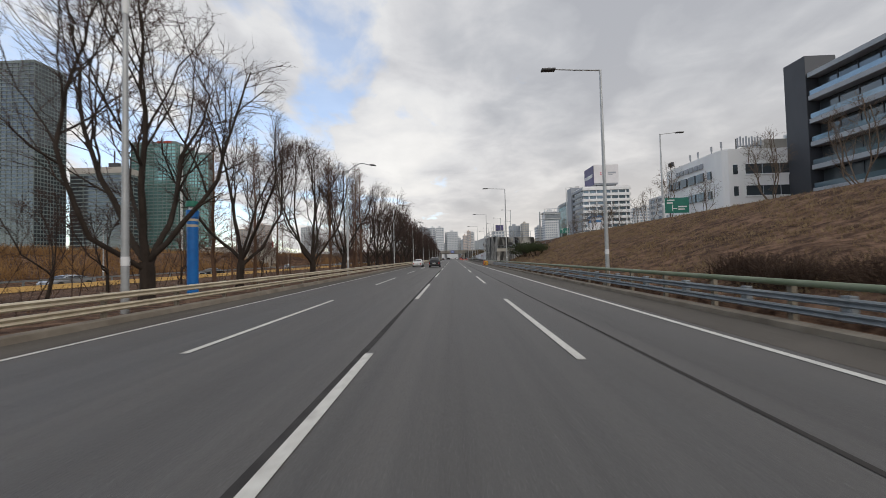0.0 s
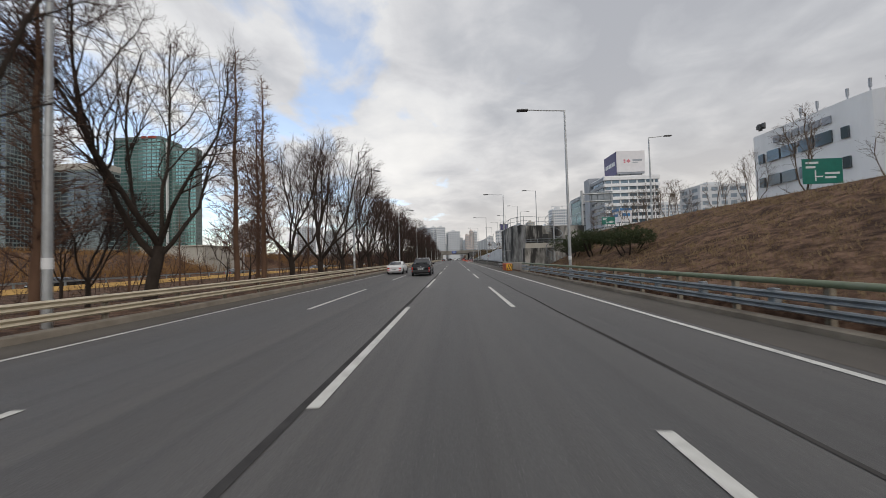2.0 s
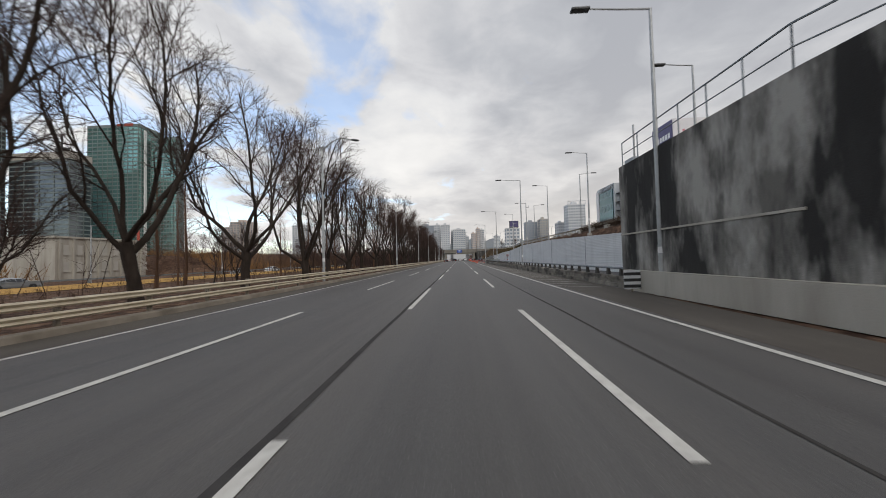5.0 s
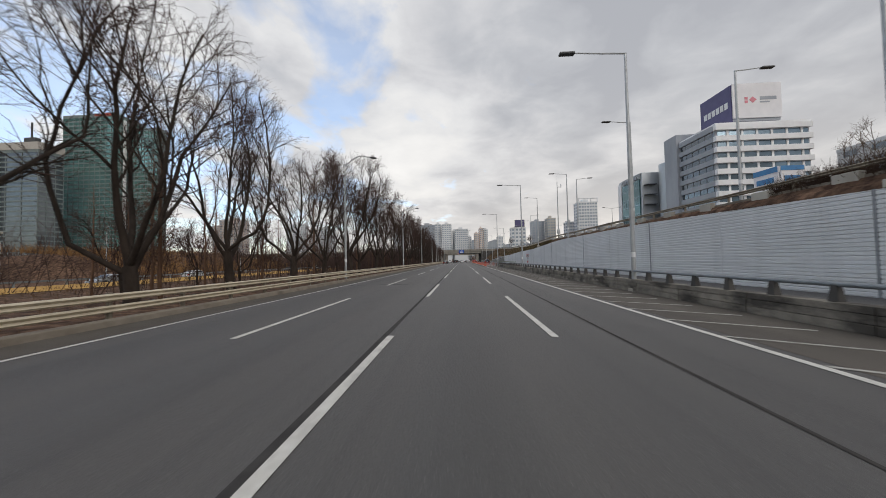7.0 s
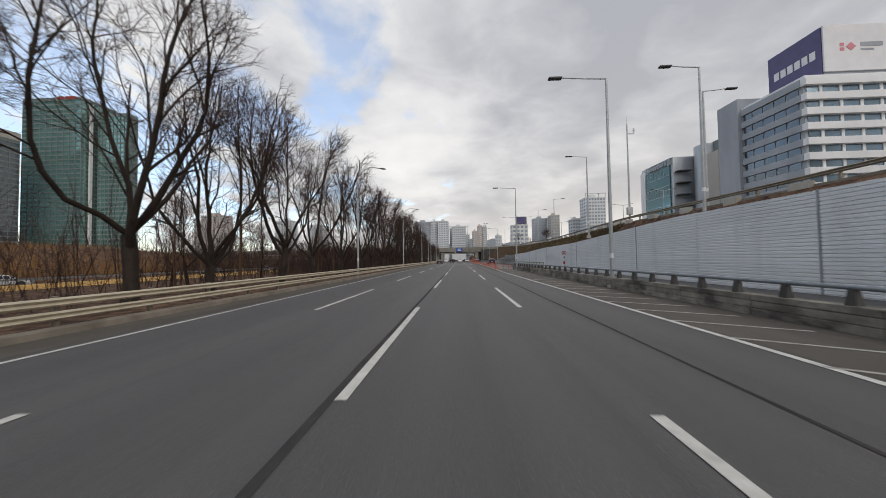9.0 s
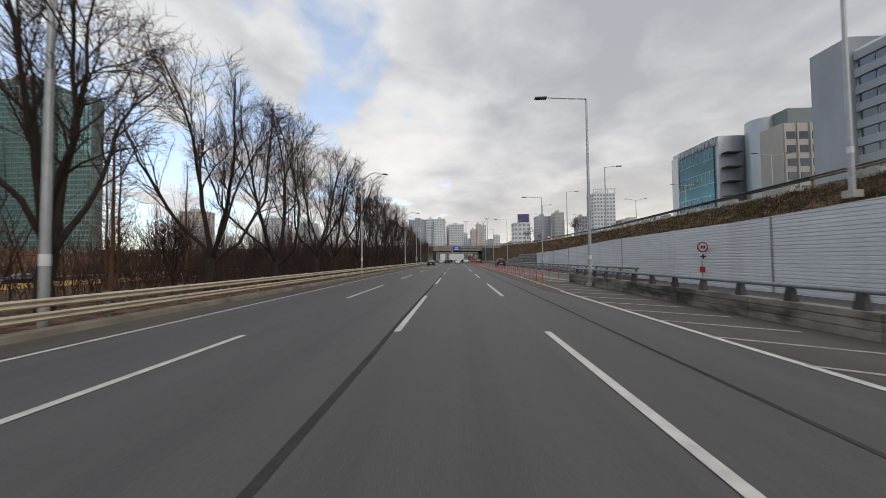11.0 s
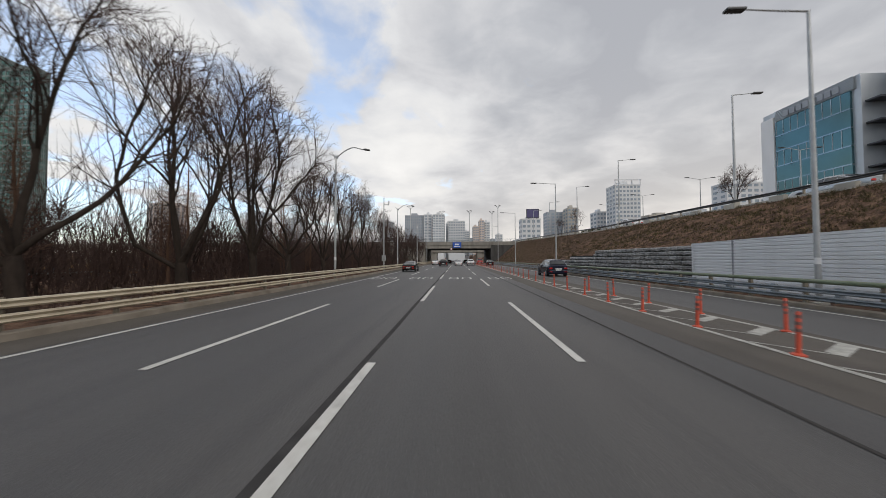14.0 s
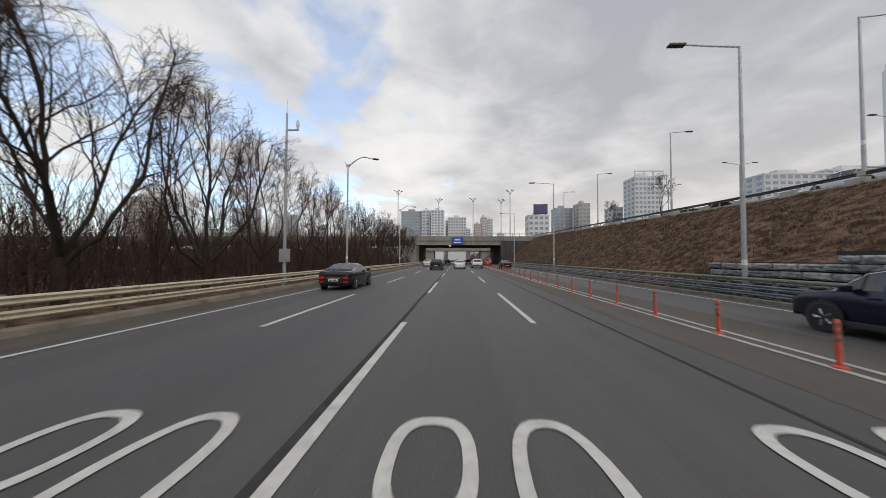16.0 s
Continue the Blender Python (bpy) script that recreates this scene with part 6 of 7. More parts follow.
def tower(name, label, x0, x1, y0, y1, top, floors, glass, frame_mat, cols, side_cols):
    """A glass tower: floor bands and mullions stand proud of the glazing."""
    g = thing(name, (0, 0, 0), label, "building", "glass towers")
    part("glazing", boxes((x0, x1, y0, y1, -1, top)), glass, g)
    fh = (top + 1) / floors
    for k in range(floors):
        z = -1 + fh * k
        part("floor_band", boxes((x0 - 0.25, x1 + 0.25, y0 - 0.25, y1 + 0.25, z, z + fh * 0.30)), frame_mat, g)
    for j in range(cols + 1):
        x = x0 + (x1 - x0) * j / cols
        part("mullion", boxes((x - 0.22, x + 0.22, y0 - 0.35, y0, -1, top)), frame_mat, g)
    for j in range(side_cols + 1):
        y = y0 + (y1 - y0) * j / side_cols
        part("mullion", boxes((x1, x1 + 0.35, y - 0.22, y + 0.22, -1, top)), frame_mat, g)
    part("crown", boxes((x0 - 0.3, x1 + 0.3, y0 - 0.3, y1 + 0.3, top, top + fh * 0.7)), frame_mat, g)
    return g


t = tower("glass_tower", "tall dark grey-green glass tower beyond the trees", -516, -431, 325, 353, 216, 52, "glass_dark", "bld_slate", 14, 10)
t = tower("glass_tower", "green glass twin tower behind bare trees", -398, -341, 395, 425, 152, 36, "glass_green", "bld_slate", 10, 8)
t = tower("glass_tower", "green glass twin tower behind bare trees", -336, -307, 405, 414, 140, 33, "glass_green", "bld_slate", 8, 8)
part("light_strip", boxes((-339.6, -337.8, 400, 402, -1, 150)), "sign_white", t, "white edge strip")
part("sign_letters", boxes((-364, -358, 394.2, 394.6, 153, 155.5), (-356, -346, 394.2, 394.6, 153, 155.5)), "rust_red", t, "red rooftop lettering shapes")
h = tower("hotel_block", "grey banded office block with a pale top storey", -422, -362, 350, 368, 102, 24, "glass_dark", "bld_slate", 4, 3)
part("top_storey", boxes((-422.6, -361.4, 349.4, 368.6, 104.5, 111)), "bld_beige", h)
part("mast", boxes((-381, -380, 358, 359, 111, 132), (-386, -375, 357, 361, 111, 118)), "dark_steel", h)


def depot():
    g = thing("depot_building", (0, 0, 0), "stained cream concrete building with narrow window slots", "building")
    part("wall", boxes((-96.5, -76.7, 122.5, 140.5, -1.2, 7.5), bevel=0.05), "pale_concrete", g)
    part("roof", boxes((-96.9, -76.4, 122.1, 140.9, 7.5, 7.9), bevel=0.05), "pale_concrete", g)
    for j in range(8):
        y = 123.0 + 2.3 * j
        part("pilaster", boxes((-76.7, -76.48, y, y + 0.35, -1, 7.5)), "pale_concrete", g)
        for z in (1.0, 4.3):
            part("window", boxes((-76.74, -76.65, y + 0.8, y + 1.7, z, z + 1.9)), "bld_beige", g)
            part("sill", boxes((-76.75, -76.52, y + 0.7, y + 1.8, z - 0.14, z)), "pale_concrete", g)
    part("flag_sign", boxes((-78, -77.4, 139.5, 139.7, 8, 10.4)), "rust_red", g, "red sign on the roof")


depot()

# hills at the horizon
for x0, x1, y, h, sd in ((-260, 420, 1900, 120, 1), (80, 900, 2300, 150, 2)):
    n = 40
    top = [(x0 + (x1 - x0) * k / n, y, max(4, h * (0.35 + 0.65 * math.sin(math.pi * k / n)) * (0.8 + 0.5 * noise.noise(Vector((k * 0.17, sd * 3.1, 0)))))) for k in range(n + 1)]
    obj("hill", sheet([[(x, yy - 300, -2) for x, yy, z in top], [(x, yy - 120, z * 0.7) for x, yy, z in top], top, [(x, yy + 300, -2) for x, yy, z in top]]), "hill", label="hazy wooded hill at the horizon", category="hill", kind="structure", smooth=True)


# side road rail and lamps
def side_road_rail():
    g = thing("side_road_rail", (-40.6, 0, 0), "low pale rail along the side road beyond the trees", "guardrail", kind="structure")
    part("beam", boxes((-0.05, 0.05, -40, 320, 0.32, 0.5)), "galv", g)
    p = part("post", boxes((-0.06, 0.06, -0.06, 0.06, -0.3, 0.45)), "galv", g)
    for k in range(1, 90):
        again("post", p.data, g, (0, -30 + 4 * k, 0))


side_road_rail()
first = straight_lamp((-57, 20, -0.8), 9.0, 1.8, 1, "slim grey street lamp along the side road", "side road lamps")
for y in (52, 86, 112, 140, 172, 204, 236, 268):
    copy_thing(first, pose(-57, y, -0.8))

# ================= trees and planting =================


class Growth:
    """Collects tapered bars and turns them into one mesh."""

    def __init__(self):
        self.v, self.f = [], []

    def bar(self, pts, radii, sides):
        base, side = len(self.v), None
        for i, p in enumerate(pts):
            d = pts[min(i + 1, len(pts) - 1)] - pts[max(i - 1, 0)]
            d = d / (np.linalg.norm(d) + 1e-9)
            if side is None:
                side = np.cross(d, (0.31, 0.95, 0.05) if abs(d[1]) < 0.9 else (1.0, 0, 0))
            side = side - d * side.dot(d)
            side = side / (np.linalg.norm(side) + 1e-9)
            other = np.cross(d, side)
            for k in range(sides):
                a = 2 * math.pi * k / sides
                self.v.append(tuple(p + radii[i] * (math.cos(a) * side + math.sin(a) * other)))
        for i in range(len(pts) - 1):
            for k in range(sides):
                a, b = base + i * sides + k, base + i * sides + (k + 1) % sides
                self.f.append((a, b, b + sides, a + sides))

    def spike(self, p, q, r):
        """A twig that runs out to a point."""
        base, d = len(self.v), q - p
        d = d / (np.linalg.norm(d) + 1e-9)
        side = np.cross(d, (0.31, 0.95, 0.05))
        side = side / (np.linalg.norm(side) + 1e-9)
        other = np.cross(d, side)
        for c, s in ((1.0, 0.0), (-0.5, 0.87), (-0.5, -0.87)):
            self.v.append(tuple(p + r * (c * side + s * other)))
        self.v.append(tuple(q))
        self.f += [(base, base + 1, base + 3), (base + 1, base + 2, base + 3), (base + 2, base, base + 3)]

    def mesh(self, name, material, smooth=True):
        me = bpy.data.meshes.new(name)
        me.from_pydata(self.v, [], self.f)
        if smooth:
            me.shade_smooth()
        me.materials.append(M[material])
        return me


def wander(rng, start, way, length, n, wob, lift):
    """A crooked line of n steps from a start."""
    pts, d = [np.array(start, float)], np.array(way, float)
    d = d / np.linalg.norm(d)
    for _ in range(n):
        d = d + rng.normal(0, wob, 3) + np.array((0, 0, lift))
        d = d / np.linalg.norm(d)
        pts.append(pts[-1] + d * length / n)
    return pts


def off(rng, d, angle):
    """A way at an angle off d, in a random turn about it."""
    r = rng.normal(0, 1, 3)
    s = r - d * r.dot(d)
    s = s / (np.linalg.norm(s) + 1e-9)
    return d * math.cos(angle) + s * math.sin(angle)


def broad_tree(seed, H, fork, r0, limbs, lean=0.0, wide=4.2, dense=1.0, twig=0.0095):
    """A short trunk that splits into sinuous limbs, which branch three times over inside a domed crown edged with twigs."""
    rng = np.random.default_rng(seed)
    wood, crown = Growth(), Growth()
    z0 = fork * 0.75

    def outside(p):
        f = (p[2] - z0) / (H - z0)
        if f > 1:
            return True
        w = wide * (0.35 + 1.05 * f if f < 0.62 else math.sqrt(max(1 - ((f - 0.62) / 0.385) ** 2, 0.0)))
        a = math.atan2(p[1], p[0])
        w *= 0.88 + 0.10 * math.sin(3 * a + seed) + 0.07 * math.sin(7 * a + 5 * f + seed)
        return math.hypot(p[0] - lean * p[2], p[1]) > max(w, 0.3)

    def sprig(p, way, length):
        tip = p + way / np.linalg.norm(way) * length
        crown.spike(p, tip, twig)
        for _ in range(2):
            q = p + (tip - p) * rng.uniform(0.15, 0.75)
            w = off(rng, (tip - p) / length, radians(rng.uniform(18, 50)))
            crown.spike(q, q + w * length * rng.uniform(0.4, 0.65), twig * 0.8)

    def grow(p, d, length, r, level):
        if level == 3:
            return sprig(p, np.array(d), length)
        steps, wob, lift = (12, 7, 5)[level], (0.12, 0.13, 0.15)[level], (0.045, 0.03, 0.02)[level]
        pts, d = [np.array(p, float)], np.array(d, float)
        for _ in range(steps):
            d = d / np.linalg.norm(d) + rng.normal(0, wob, 3) + np.array((0, 0, lift))
            d = d / np.linalg.norm(d)
            q = pts[-1] + d * length / steps
            if outside(q):
                # turn up along the edge of the crown, or stop there
                if level:
                    if len(pts) > 2:
                        break
                    pts.append(q)
                    continue
                inward = np.array((lean * q[2] - q[0], -q[1], 0.0))
                d = d * 0.6 + 0.16 * inward / (np.linalg.norm(inward) + 1e-6) + np.array((0, 0, 0.5))
                d = d / np.linalg.norm(d)
                q = pts[-1] + d * length / steps
                if outside(q) and len(pts) > 2:
                    break
            pts.append(q)
        n = len(pts) - 1
        end = (0.028, 0.014, 0.009)[level]
        radii = [r + (min(end, r) - r) * (i / n) ** 0.8 for i in range(n + 1)]
        (wood if r > 0.028 else crown).bar(pts, radii, 9 if r > 0.12 else 6 if r > 0.05 else 4 if r > 0.022 else 3)
        many = max(2, int(round((12, 8.0, 5.4)[level] * dense * n / (12, 7, 5)[level] + 0.8)))
        for k in range(many):
            f = (0.26, 0.18, 0.12)[level] + (1.0 - (0.26, 0.18, 0.12)[level]) * (k + rng.uniform(0.2, 0.9)) / many
            j = min(int(f * n), n - 1)
            q = pts[j] + (pts[j + 1] - pts[j]) * (f * n - j)
            w = pts[j + 1] - pts[j]
            w = w / np.linalg.norm(w)
            way = off(rng, w, radians(rng.uniform(*((24, 50), (26, 55), (25, 60))[level])))
            out = np.array((q[0] - lean * q[2], q[1], 0.0)) / wide
            way = way + out * 0.42 + np.array((0, 0, 0.2))
            rr = radii[j]
            long = (length * rng.uniform(0.34, 0.55) * (1.15 - 0.6 * f), length * rng.uniform(0.36, 0.58) * (1.15 - 0.5 * f), rng.uniform(0.5, 1.05))[level]
            grow(q, way, long, max(twig, min(rr * (0.55, 0.55, 0.5)[level], (0.075, 0.03, twig)[level])), level + 1)

    trunk = wander(rng, (0, 0, -0.35), (lean, 0.1 * lean, 1), fork + 0.35, 5, 0.05, 0.02)
    wood.bar(trunk, [r0 * 1.4, r0 * 1.1, r0, r0 * 0.97, r0 * 1.02, r0 * 0.9], 10)
    for k in range(limbs):
        a = 2 * math.pi * (k + rng.uniform(-0.22, 0.22)) / limbs + seed
        e = radians(rng.uniform(40, 64)) if k else radians(78)
        at = trunk[-1 - (k % 3 == 2)]
        grow(at, (math.cos(a) * math.cos(e) + lean, math.sin(a) * math.cos(e), math.sin(e)), (H - fork) * rng.uniform(0.95, 1.15), r0 * rng.uniform(0.42, 0.62), 0)
    return wood, crown


def redwood_tree(seed, H, r0, gap=0.16):
    rng = np.random.default_rng(seed)
    wood, crown = Growth(), Growth()
    trunk = [np.array((0.05 * rng.normal(), 0.05 * rng.normal(), -0.3 + (H + 0.3) * i / 9)) for i in range(10)]
    wood.bar(trunk, [r0 * (1 - i / 9) ** 0.9 + 0.02 for i in range(10)], 8)
    n = int(H * 9)
    for k in range(n):
        z = 1.8 + (H - 1.9) * (k + rng.uniform(0, 1)) / n
        f = z / H
        a = k * 2.4 + rng.uniform(-0.4, 0.4)
        L = (2.1 * (1 - f) ** 0.8 + 0.30) * rng.uniform(0.7, 1.1)
        e = radians(rng.uniform(14, 40) + 14 * f)
        b = wander(rng, (0, 0, z), (math.cos(a) * math.cos(e), math.sin(a) * math.cos(e), math.sin(e)), L, 3, 0.08, 0.06)
        rb = 0.010 + 0.014 * (1 - f)
        crown.bar(b, [rb * (1 - 0.25 * i) for i in range(4)], 3)
        for q in range(int(L / gap)):
            g = rng.uniform(0.12, 1)
            j = min(int(g * 3), 2)
            p = b[j] + (b[j + 1] - b[j]) * (g * 3 - j)
            d = b[j + 1] - b[j]
            d = d / np.linalg.norm(d)
            e1 = p + off(rng, d, radians(rng.uniform(25, 60))) * rng.uniform(0.25, 0.6)
            crown.spike(p, e1, 0.015)
    return wood, crown


def plant(name, label, meshes, at, turn, size, group):
    g = new(name)
    g.empty_display_size = 0.3
    g.matrix_world = pose(*at, 0, 0, turn) @ Matrix.Scale(size, 4)
    tagged(g, label, "tree", group)
    for nm, me in zip(("trunk", "crown"), meshes):
        o = new(nm, me)
        o.parent = g
    return g


BROAD = []
for sd, H, fork, r0, limbs, lean, wide in ((11, 13.0, 2.3, 0.25, 6, 0.0, 4.9), (12, 12.6, 1.9, 0.23, 5, 0.04, 4.6), (13, 13.2, 2.6, 0.24, 6, -0.04, 4.7), (14, 12.2, 2.0, 0.22, 6, 0.03, 4.5), (15, 12.9, 1.6, 0.25, 6, 0.04, 5.0)):
    w, c = broad_tree(sd, H, fork, r0, limbs, lean, wide)
    BROAD.append((w.mesh("trunk", "bark"), c.mesh("crown", "twig")))
LIGHT = []
for sd, H, fork, r0, limbs, lean, wide in ((21, 12.6, 2.0, 0.19, 5, 0.0, 3.9), (22, 12.0, 1.7, 0.17, 5, 0.04, 3.7)):
    w, c = broad_tree(sd, H, fork, r0, limbs, lean, wide, dense=0.85, twig=0.014)
    LIGHT.append((w.mesh("trunk", "bark"), c.mesh("crown", "twig")))
RED = []
for sd, H, r0, gap in ((31, 14.6, 0.15, 0.07), (32, 13.2, 0.14, 0.07), (33, 14.0, 0.14, 0.18), (34, 13.2, 0.13, 0.18)):
    w, c = redwood_tree(sd, H, r0, gap)
    RED.append((w.mesh("trunk", "redwood"), c.mesh("crown", "redtwig")))
SMALL = []
for sd, H, fork, limbs in ((41, 6.6, 1.6, 3), (42, 7.4, 2.0, 3), (43, 6.0, 1.3, 4)):
    w, c = broad_tree(sd, H, fork, 0.10, limbs, 0.0, 2.3, dense=0.62, twig=0.012)
    SMALL.append((w.mesh("trunk", "bark"), c.mesh("crown", "twig")))

STREET = []
for sd, H, fork, limbs in ((51, 12.0, 2.6, 5), (52, 10.5, 2.2, 4)):
    w, c = broad_tree(sd, H, fork, 0.13, limbs, 0.0, 2.5, dense=0.6, twig=0.014)
    STREET.append((w.mesh("trunk", "pale_bark"), c.mesh("crown", "pale_bark")))

rnd = random.Random(21)
FRONT = [(3.0, -14.3), (14.4, -13.8), (20.4, -13.6), (31.5, -13.8), (39.0, -13.4), (52.0, -13.5), (57.6, -13.4), (64.6, -13.6), (70.8, -13.3), (77.3, -13.6), (84.0, -13.5), (91.8, -13.4), (97.4, -13.7), (103.0, -13.4), (109.0, -13.5), (115.4, -13.3), (121.9, -13.6), (129.3, -13.5), (134.2, -13.9), (140.2, -13.4), (146.1, -13.5), (153.0, -13.5), (159.8, -13.4), (166.5, -13.6), (173.2, -13.4), (179.6, -14.0), (185.7, -13.5), (192.0, -13.4), (198.0, -13.6), (203.3, -13.5), (209.2, -14.2), (215.0, -13.6), (220.8, -13.8), (227.0, -13.6), (232.0, -13.5), (238.0, -13.6)]
BIG = (14.4, 57.6, 91.8, 129.3, 146.1, 179.6, 203.3)
for k in range(12):
    FRONT.append((243.5 + 5.2 * k, -13.5 + 0.3 * math.sin(k * 2.1)))
for k, (y, x) in enumerate(FRONT):
    size = rnd.uniform(0.92, 1.02) if y < 205 else 0.90 if y < 222 else rnd.uniform(0.72, 0.82)
    if y in BIG:
        size = 1.1
    if y > 240:
        size = rnd.uniform(0.68, 0.8)
    plant("bare_tree", "leafless broad-crowned tree with dark forking limbs" + (", larger than its neighbours" if y in BIG else ""), (BROAD[(k * 3 + (1 if y in BIG else 0)) % 5] if y < 230 else LIGHT[k % 2]), (x, y, 0.05), rnd.uniform(0, 360), size, "roadside trees")
for y, x, s in ((35.2, -13.4, 0.98), (44.8, -13.4, 1.02), (48.3, -13.8, 1.04), (50.2, -15.4, 0.94), (6.0, -15.5, 0.9), (23.5, -17.5, 0.85), (26, -16, 0.8), (108, -17, 0.72), (119, -18, 0.7), (126, -16.5, 0.75), (188, -17, 0.7), (195, -18, 0.66), (201, -17, 0.62), (215, -18, 0.6)):
    plant("redwood_tree", "leafless conical redwood with a straight reddish trunk", RED[int(y) % 2], (x, y, 0.0), rnd.uniform(0, 360), s, "redwoods")
for k in range(104):
    y, x = -6 + 2.75 * k + rnd.uniform(-1.2, 1.2), rnd.choice((-17.5, -20, -23, -27, -31)) + rnd.uniform(-1.5, 1.5)
    if k % 5 in (1, 3, 4):
        plant("redwood_tree", "slim leafless redwood farther from the road", RED[2 + k % 2], (x, y, -0.35), rnd.uniform(0, 360), rnd.uniform(0.55, 0.82), "redwoods")
    else:
        plant("bare_tree", "small leafless tree farther from the road", SMALL[k % 3], (x, y, -0.35), rnd.uniform(0, 360), rnd.uniform(0.75, 1.1), "background trees")
for x, y, s in ((24, 250, 0.7), (25.5, 214, 0.75), (62, 140, 1.0), (70, 150, 1.0), (36, 285, 0.7), (55, 160, 1.0), (26, 268, 0.75)):
    plant("bare_tree", "pollarded leafless street tree on the upper side", SMALL[int(x + y) % 3], (x, y, table(y, RISE)), rnd.uniform(0, 360), s, "upper side trees")

for y, top in ((36.6, 18), (46.4, 18), (58.6, 15), (67.4, 19.5), (74.6, 16), (81, 15), (87.2, 12.6), (91.0, 16), (93.4, 16.5), (98.4, 16.6), (102, 17.6), (107, 17), (113, 16), (120, 17), (128, 16)):
    plant("bare_tree", "upright leafless street tree with pale brown branches", STREET[int(y) % 2], (44, y, table(y, RISE)), rnd.uniform(0, 360), (top - 5) / (12.0, 10.5)[int(y) % 2], "street trees on the bank")


# evergreen shrubs on the bank
def evergreen(at, size, seed, label="low spreading dark evergreen shrub on the bank", tall=1.0):
    rng = np.random.default_rng(seed)
    g = new("shrub")
    g.matrix_world = pose(*at, 0, 0, seed * 40) @ Matrix.Scale(size, 4)
    tagged(g, label, "shrub", "evergreen shrubs")
    wood, leaf = Growth(), Growth()
    clumps = []
    for k in range(7):
        a = 2 * math.pi * k / 7 + rng.uniform(-0.3, 0.3)
        r = rng.uniform(0.5, 1.25)
        c = np.array((r * math.cos(a), r * math.sin(a), (1.25 + rng.uniform(-0.15, 0.35)) * tall))
        clumps.append(c)
        wood.bar(wander(rng, (0.1 * math.cos(a), 0.1 * math.sin(a), -0.1), (math.cos(a) * 0.7, math.sin(a) * 0.7, 1), np.linalg.norm(c) * 0.95, 5, 0.12, 0.0), [0.06, 0.05, 0.045, 0.04, 0.03, 0.02], 5)
    clumps.append(np.array((0, 0, 1.6 * tall)))
    for c in clumps:
        for _ in range(330):
            d = rng.normal(0, 1, 3)
            d = d / np.linalg.norm(d) * rng.uniform(0.45, 1.0) ** 0.5
            p = c + d * np.array((0.75, 0.75, 0.36 * tall))
            w = rng.normal(0, 1, 3) + d * 0.8
            w = w / np.linalg.norm(w) * rng.uniform(0.08, 0.17)
            leaf.bar([p, p + w], [0.022, 0.006], 3)
    for nm, gr, mt in (("stem", wood, "bark"), ("foliage", leaf, "evergreen")):
        o = new(nm, gr.mesh(nm, mt))
        o.parent = g


evergreen((11.6, 57.8, 1.0), 1.25, 1)
evergreen((11.9, 53.8, 1.1), 1.4, 2)
evergreen((12.0, 48.4, 1.2), 1.25, 3)
for k, (x, y) in enumerate(((88, 246), (91, 243), (86, 250))):
    evergreen((x, y, 5.5), 3.2, 10 + k, "dark pine beside the office block", 2.0)
for k, (x, y) in enumerate(((23.8, 241), (24.6, 246), (24.0, 291))):
    evergreen((x, y, table(y, RISE) - 0.5), 0.8, 20 + k, "dark evergreen bush at the top of the bank", 0.8)


def bare_shrub(at, size, seed):
    rng = np.random.default_rng(seed)
    g = new("bare_shrub")
    g.matrix_world = pose(*at, 0, 0, seed * 33) @ Matrix.Scale(size, 4)
    tagged(g, "dense dark leafless shrub on the bank", "shrub", "bare shrubs")
    gr = Growth()
    for _ in range(420):
        a, e = rng.uniform(0, 6.28), rng.uniform(0.5, 1.5)
        b = wander(rng, rng.normal(0, 0.3, 3) * (1, 1, 0), (math.cos(a) * math.cos(e), math.sin(a) * math.cos(e), math.sin(e)), rng.uniform(0.6, 1.15), 3, 0.2, 0.03)
        gr.bar(b, [0.012, 0.010, 0.008, 0.005], 3)
    o = new("brush_mass", gr.mesh("brush_mass", "black_shrub"))
    o.parent = g


for k in range(6):
    bare_shrub((9.6 + 0.35 * (k % 3), 6.0 + 1.35 * k, 0.5), 1.05, 50 + k)
for k in range(15):
    y = 87 + 1.55 * k
    bare_shrub((17.2 + 0.15 * math.sin(2.2 * k), y, table(y, RISE) - 0.05), 1.12 + 0.08 * math.sin(1.7 * k), 80 + k)


# dry grass and brush, too many to count
def tufts(name, label, spots, blades, hmin, hmax, width, material, seed, spread=0.12):
    rng = np.random.default_rng(seed)
    v, f = [], []
    for x, y, z in spots:
        for _ in range(blades):
            a, h = rng.uniform(0, 6.28), rng.uniform(hmin, hmax)
            bx, by = x + rng.normal(0, spread), y + rng.normal(0, spread)
            tx, ty = rng.normal(0, 0.35 * h), rng.normal(0, 0.35 * h)
            c, s = math.cos(a) * width, math.sin(a) * width
            n = len(v)
            v += [(bx - c, by - s, z - 0.03), (bx + c, by + s, z - 0.03), (bx + tx, by + ty, z + h)]
            f.append((n, n + 1, n + 2))
    me = bpy.data.meshes.new(name)
    me.from_pydata(v, [], f)
    me.materials.append(M[material])
    tagged(new(name, me), label, "grass", kind="stuff")


def bank_spots(n, y0, y1, seed):
    rng = np.random.default_rng(seed)
    out = []
    while len(out) < n:
        y = rng.uniform(y0, y1)
        b, t, e, r = table(y, BASE), table(y, TOP), table(y, EDGE), table(y, RISE)
        if 60 < y < 84:
            continue
        f = rng.uniform(0, 1)
        out.append((b + 0.5 + (e - b - 0.5) * f, y, t + (r - t) * f))
    return out


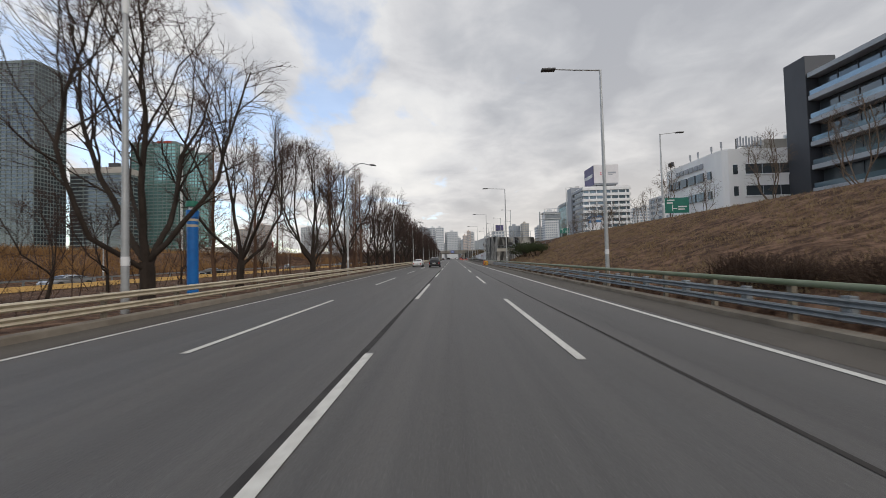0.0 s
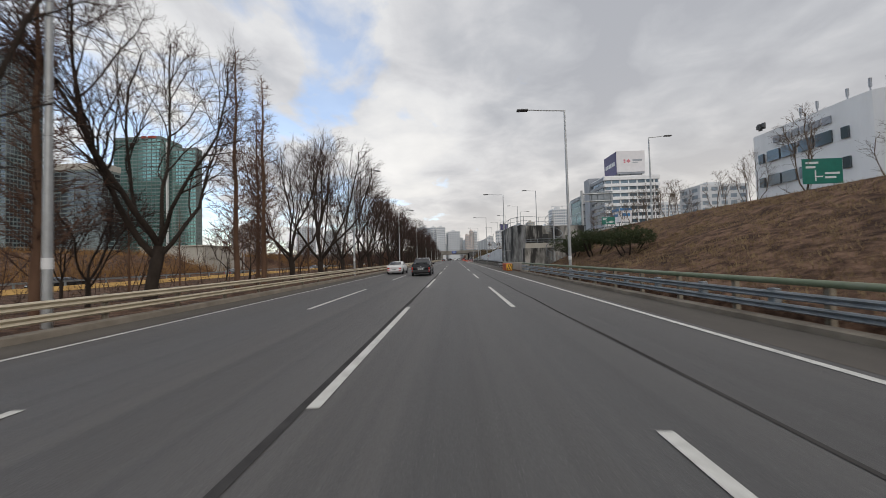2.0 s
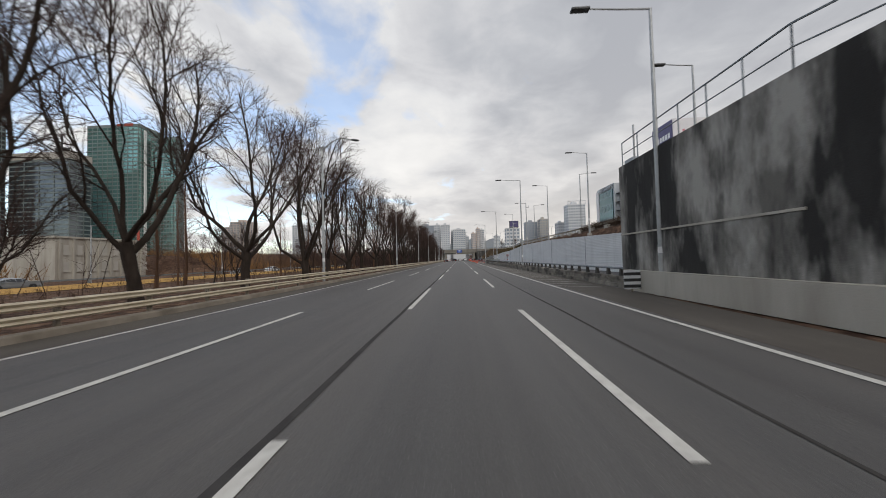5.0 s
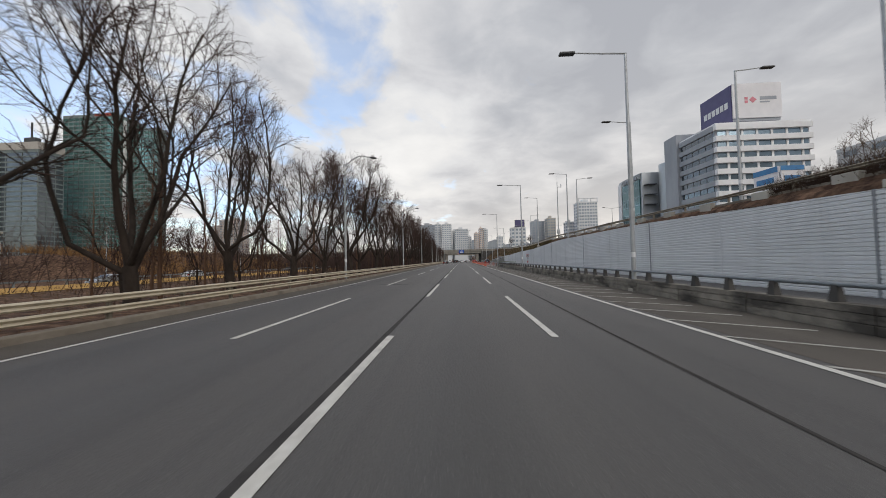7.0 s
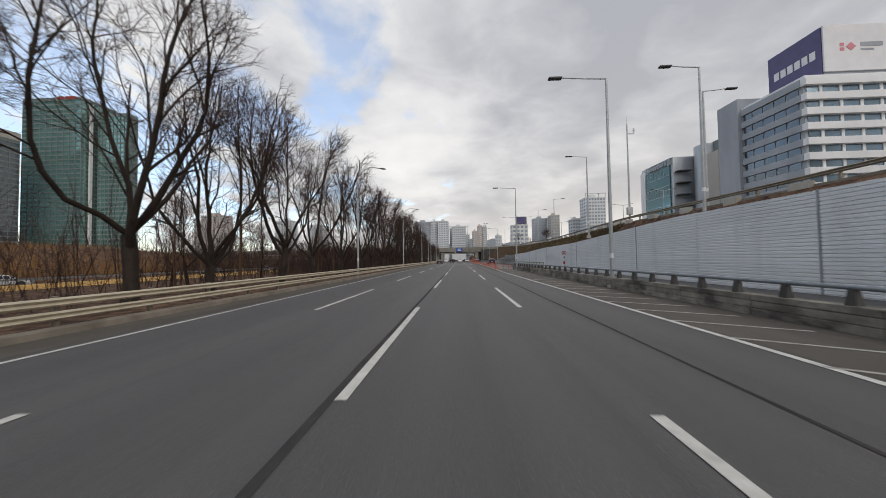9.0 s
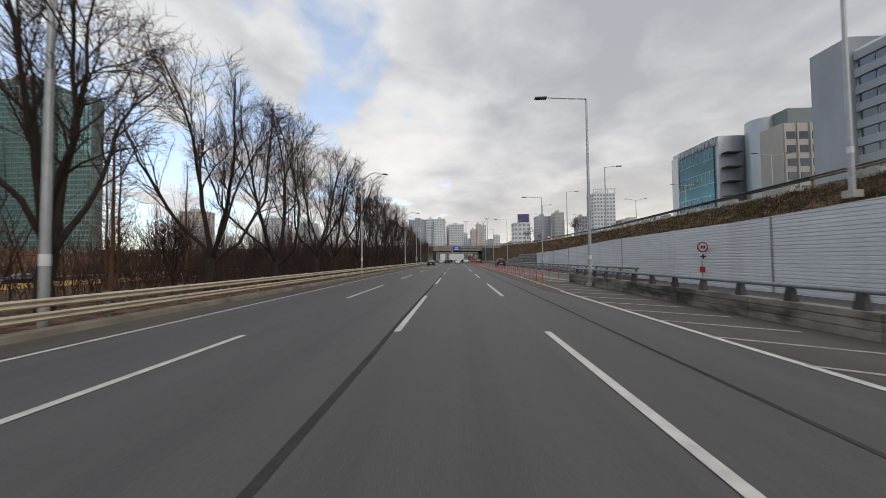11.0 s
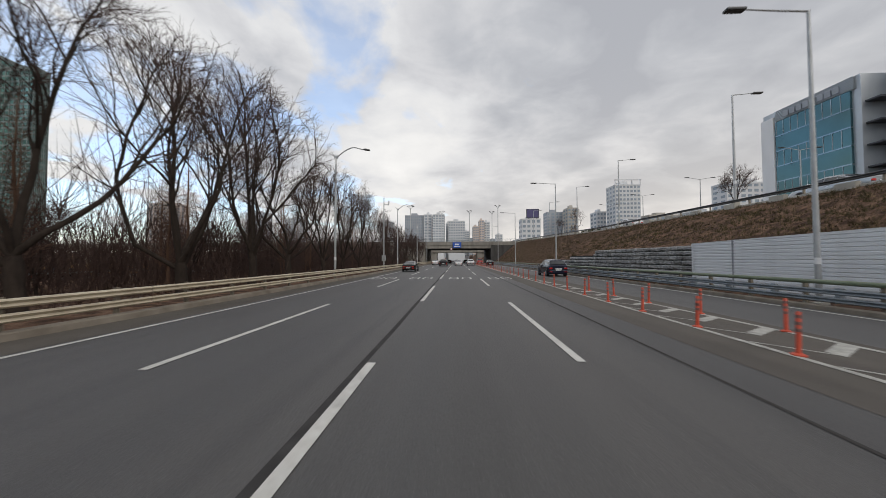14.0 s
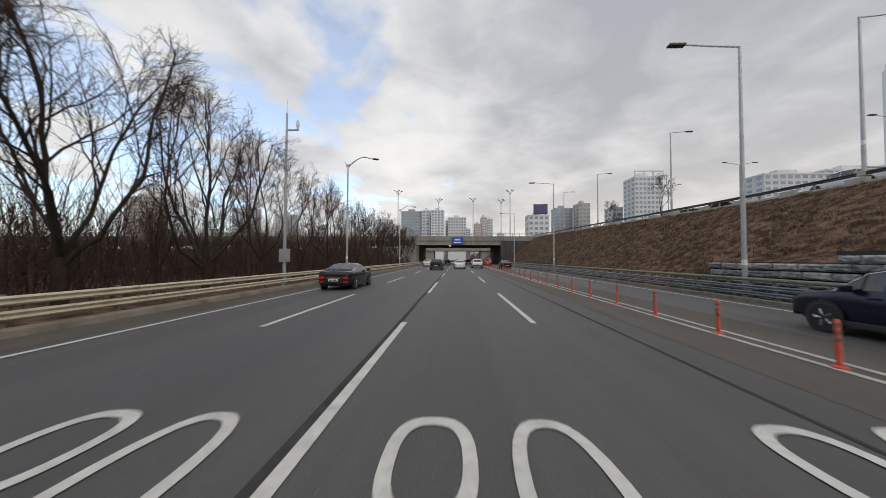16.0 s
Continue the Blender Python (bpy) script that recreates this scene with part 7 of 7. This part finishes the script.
tufts("dry_grass", "short dry grass on the bank", bank_spots(9000, -6, 61, 1) + bank_spots(3000, 150, 300, 2), 6, 0.05, 0.22, 0.016, "blade", 3)
tufts("dry_grass", "short olive-brown winter grass on the bank", bank_spots(11000, 150, 300, 12), 6, 0.06, 0.24, 0.022, "olive_blade", 13)
rng = np.random.default_rng(8)
tufts("dry_grass", "dry grass and leaf litter under the trees", [(-10.7 - 26 * rng.uniform(0, 1) ** 1.6, rng.uniform(0, 290), -0.05 - 0.01) for _ in range(6500)], 5, 0.05, 0.3, 0.012, "twig_brown", 5)
spots = []
for _ in range(9000):
    x, y = rng.uniform(-84, -58), rng.uniform(-20, 300)
    if -98 < x < -73.5 and 119 < y < 144:
        continue
    if 107 < y < 146 and x > -98:
        continue
    z = float(np.interp(x, (-84, -70, -60), (5.6, 4.4, 0.9))) * (1.0 if y < 185 else max(0.0, 1 - (y - 185) / 40)) - 0.7
    spots.append((x, y, z))
tufts("brushwood", "brown leafless brush on the far bank", spots, 6, 0.7, 2.0, 0.05, "brush", 6, 0.5)


def thicket(name, label, n, xs, ys, hmin, hmax, r, material, seed):
    """Crooked bare stems standing close together."""
    rng = np.random.default_rng(seed)
    gr = Growth()
    for _ in range(n):
        x, y = rng.uniform(*xs), rng.uniform(*ys)
        h = rng.uniform(hmin, hmax)
        p = np.array((x, y, -0.25))
        way = np.array((rng.normal(0, 0.25), rng.normal(0, 0.25), 1.0))
        q = p + way * h * 0.55
        t = q + (way + rng.normal(0, 0.25, 3)) * h * 0.45
        gr.bar([p, q], [r, r * 0.8], 3)
        gr.spike(q, t, r * 0.8)
        for k in range(4):
            u = p + (q - p) * rng.uniform(0.4, 1.0)
            gr.spike(u, u + (way * 0.7 + rng.normal(0, 0.45, 3)) * h * rng.uniform(0.2, 0.4), r * 0.7)
    tagged(new(name, gr.mesh(name, material)), label, "brush", kind="stuff")


thicket("undergrowth", "tangle of bare brown stems behind the guardrail", 4500, (-30, -12.2), (160, 305), 0.8, 3.2, 0.016, "twig", 61)
thicket("undergrowth", "sparse bare brown stems under the trees", 450, (-30, -14), (0, 160), 0.4, 1.8, 0.014, "twig", 62)
thicket("brushwood", "tall bare brown brush along the side road", 1500, (-68, -56.5), (-10, 106), 1.2, 3.6, 0.03, "brush", 63)
thicket("brushwood", "tall bare brown brush along the side road", 900, (-68, -56.5), (147, 215), 1.2, 3.6, 0.03, "brush", 69)
thicket("undergrowth", "dark tangle of bare brush beside the far bank", 2600, (-58, -30), (175, 303), 1.5, 4.5, 0.035, "black_shrub", 65)
thicket("young_wood", "thin tall bare saplings behind the roadside trees", 4000, (-38, -16.5), (172, 304), 3.5, 9.5, 0.025, "twig", 66)
thicket("young_wood", "thin tall bare saplings behind the roadside trees", 480, (-38, -17), (112, 172), 3.5, 9.0, 0.025, "twig", 70)
thicket("young_wood", "thin tall bare saplings behind the roadside trees", 160, (-36, -18), (-5, 110), 3.5, 7.5, 0.026, "twig", 67)
thicket("far_wood", "hazy belt of bare woods beyond the side road", 1100, (-210, -88), (150, 300), 6, 12, 0.09, "twig", 68)
thicket("far_wood", "belt of bare brown woods beyond the bridge", 900, (-200, -22), (420, 470), 10, 15, 0.11, "twig", 64)
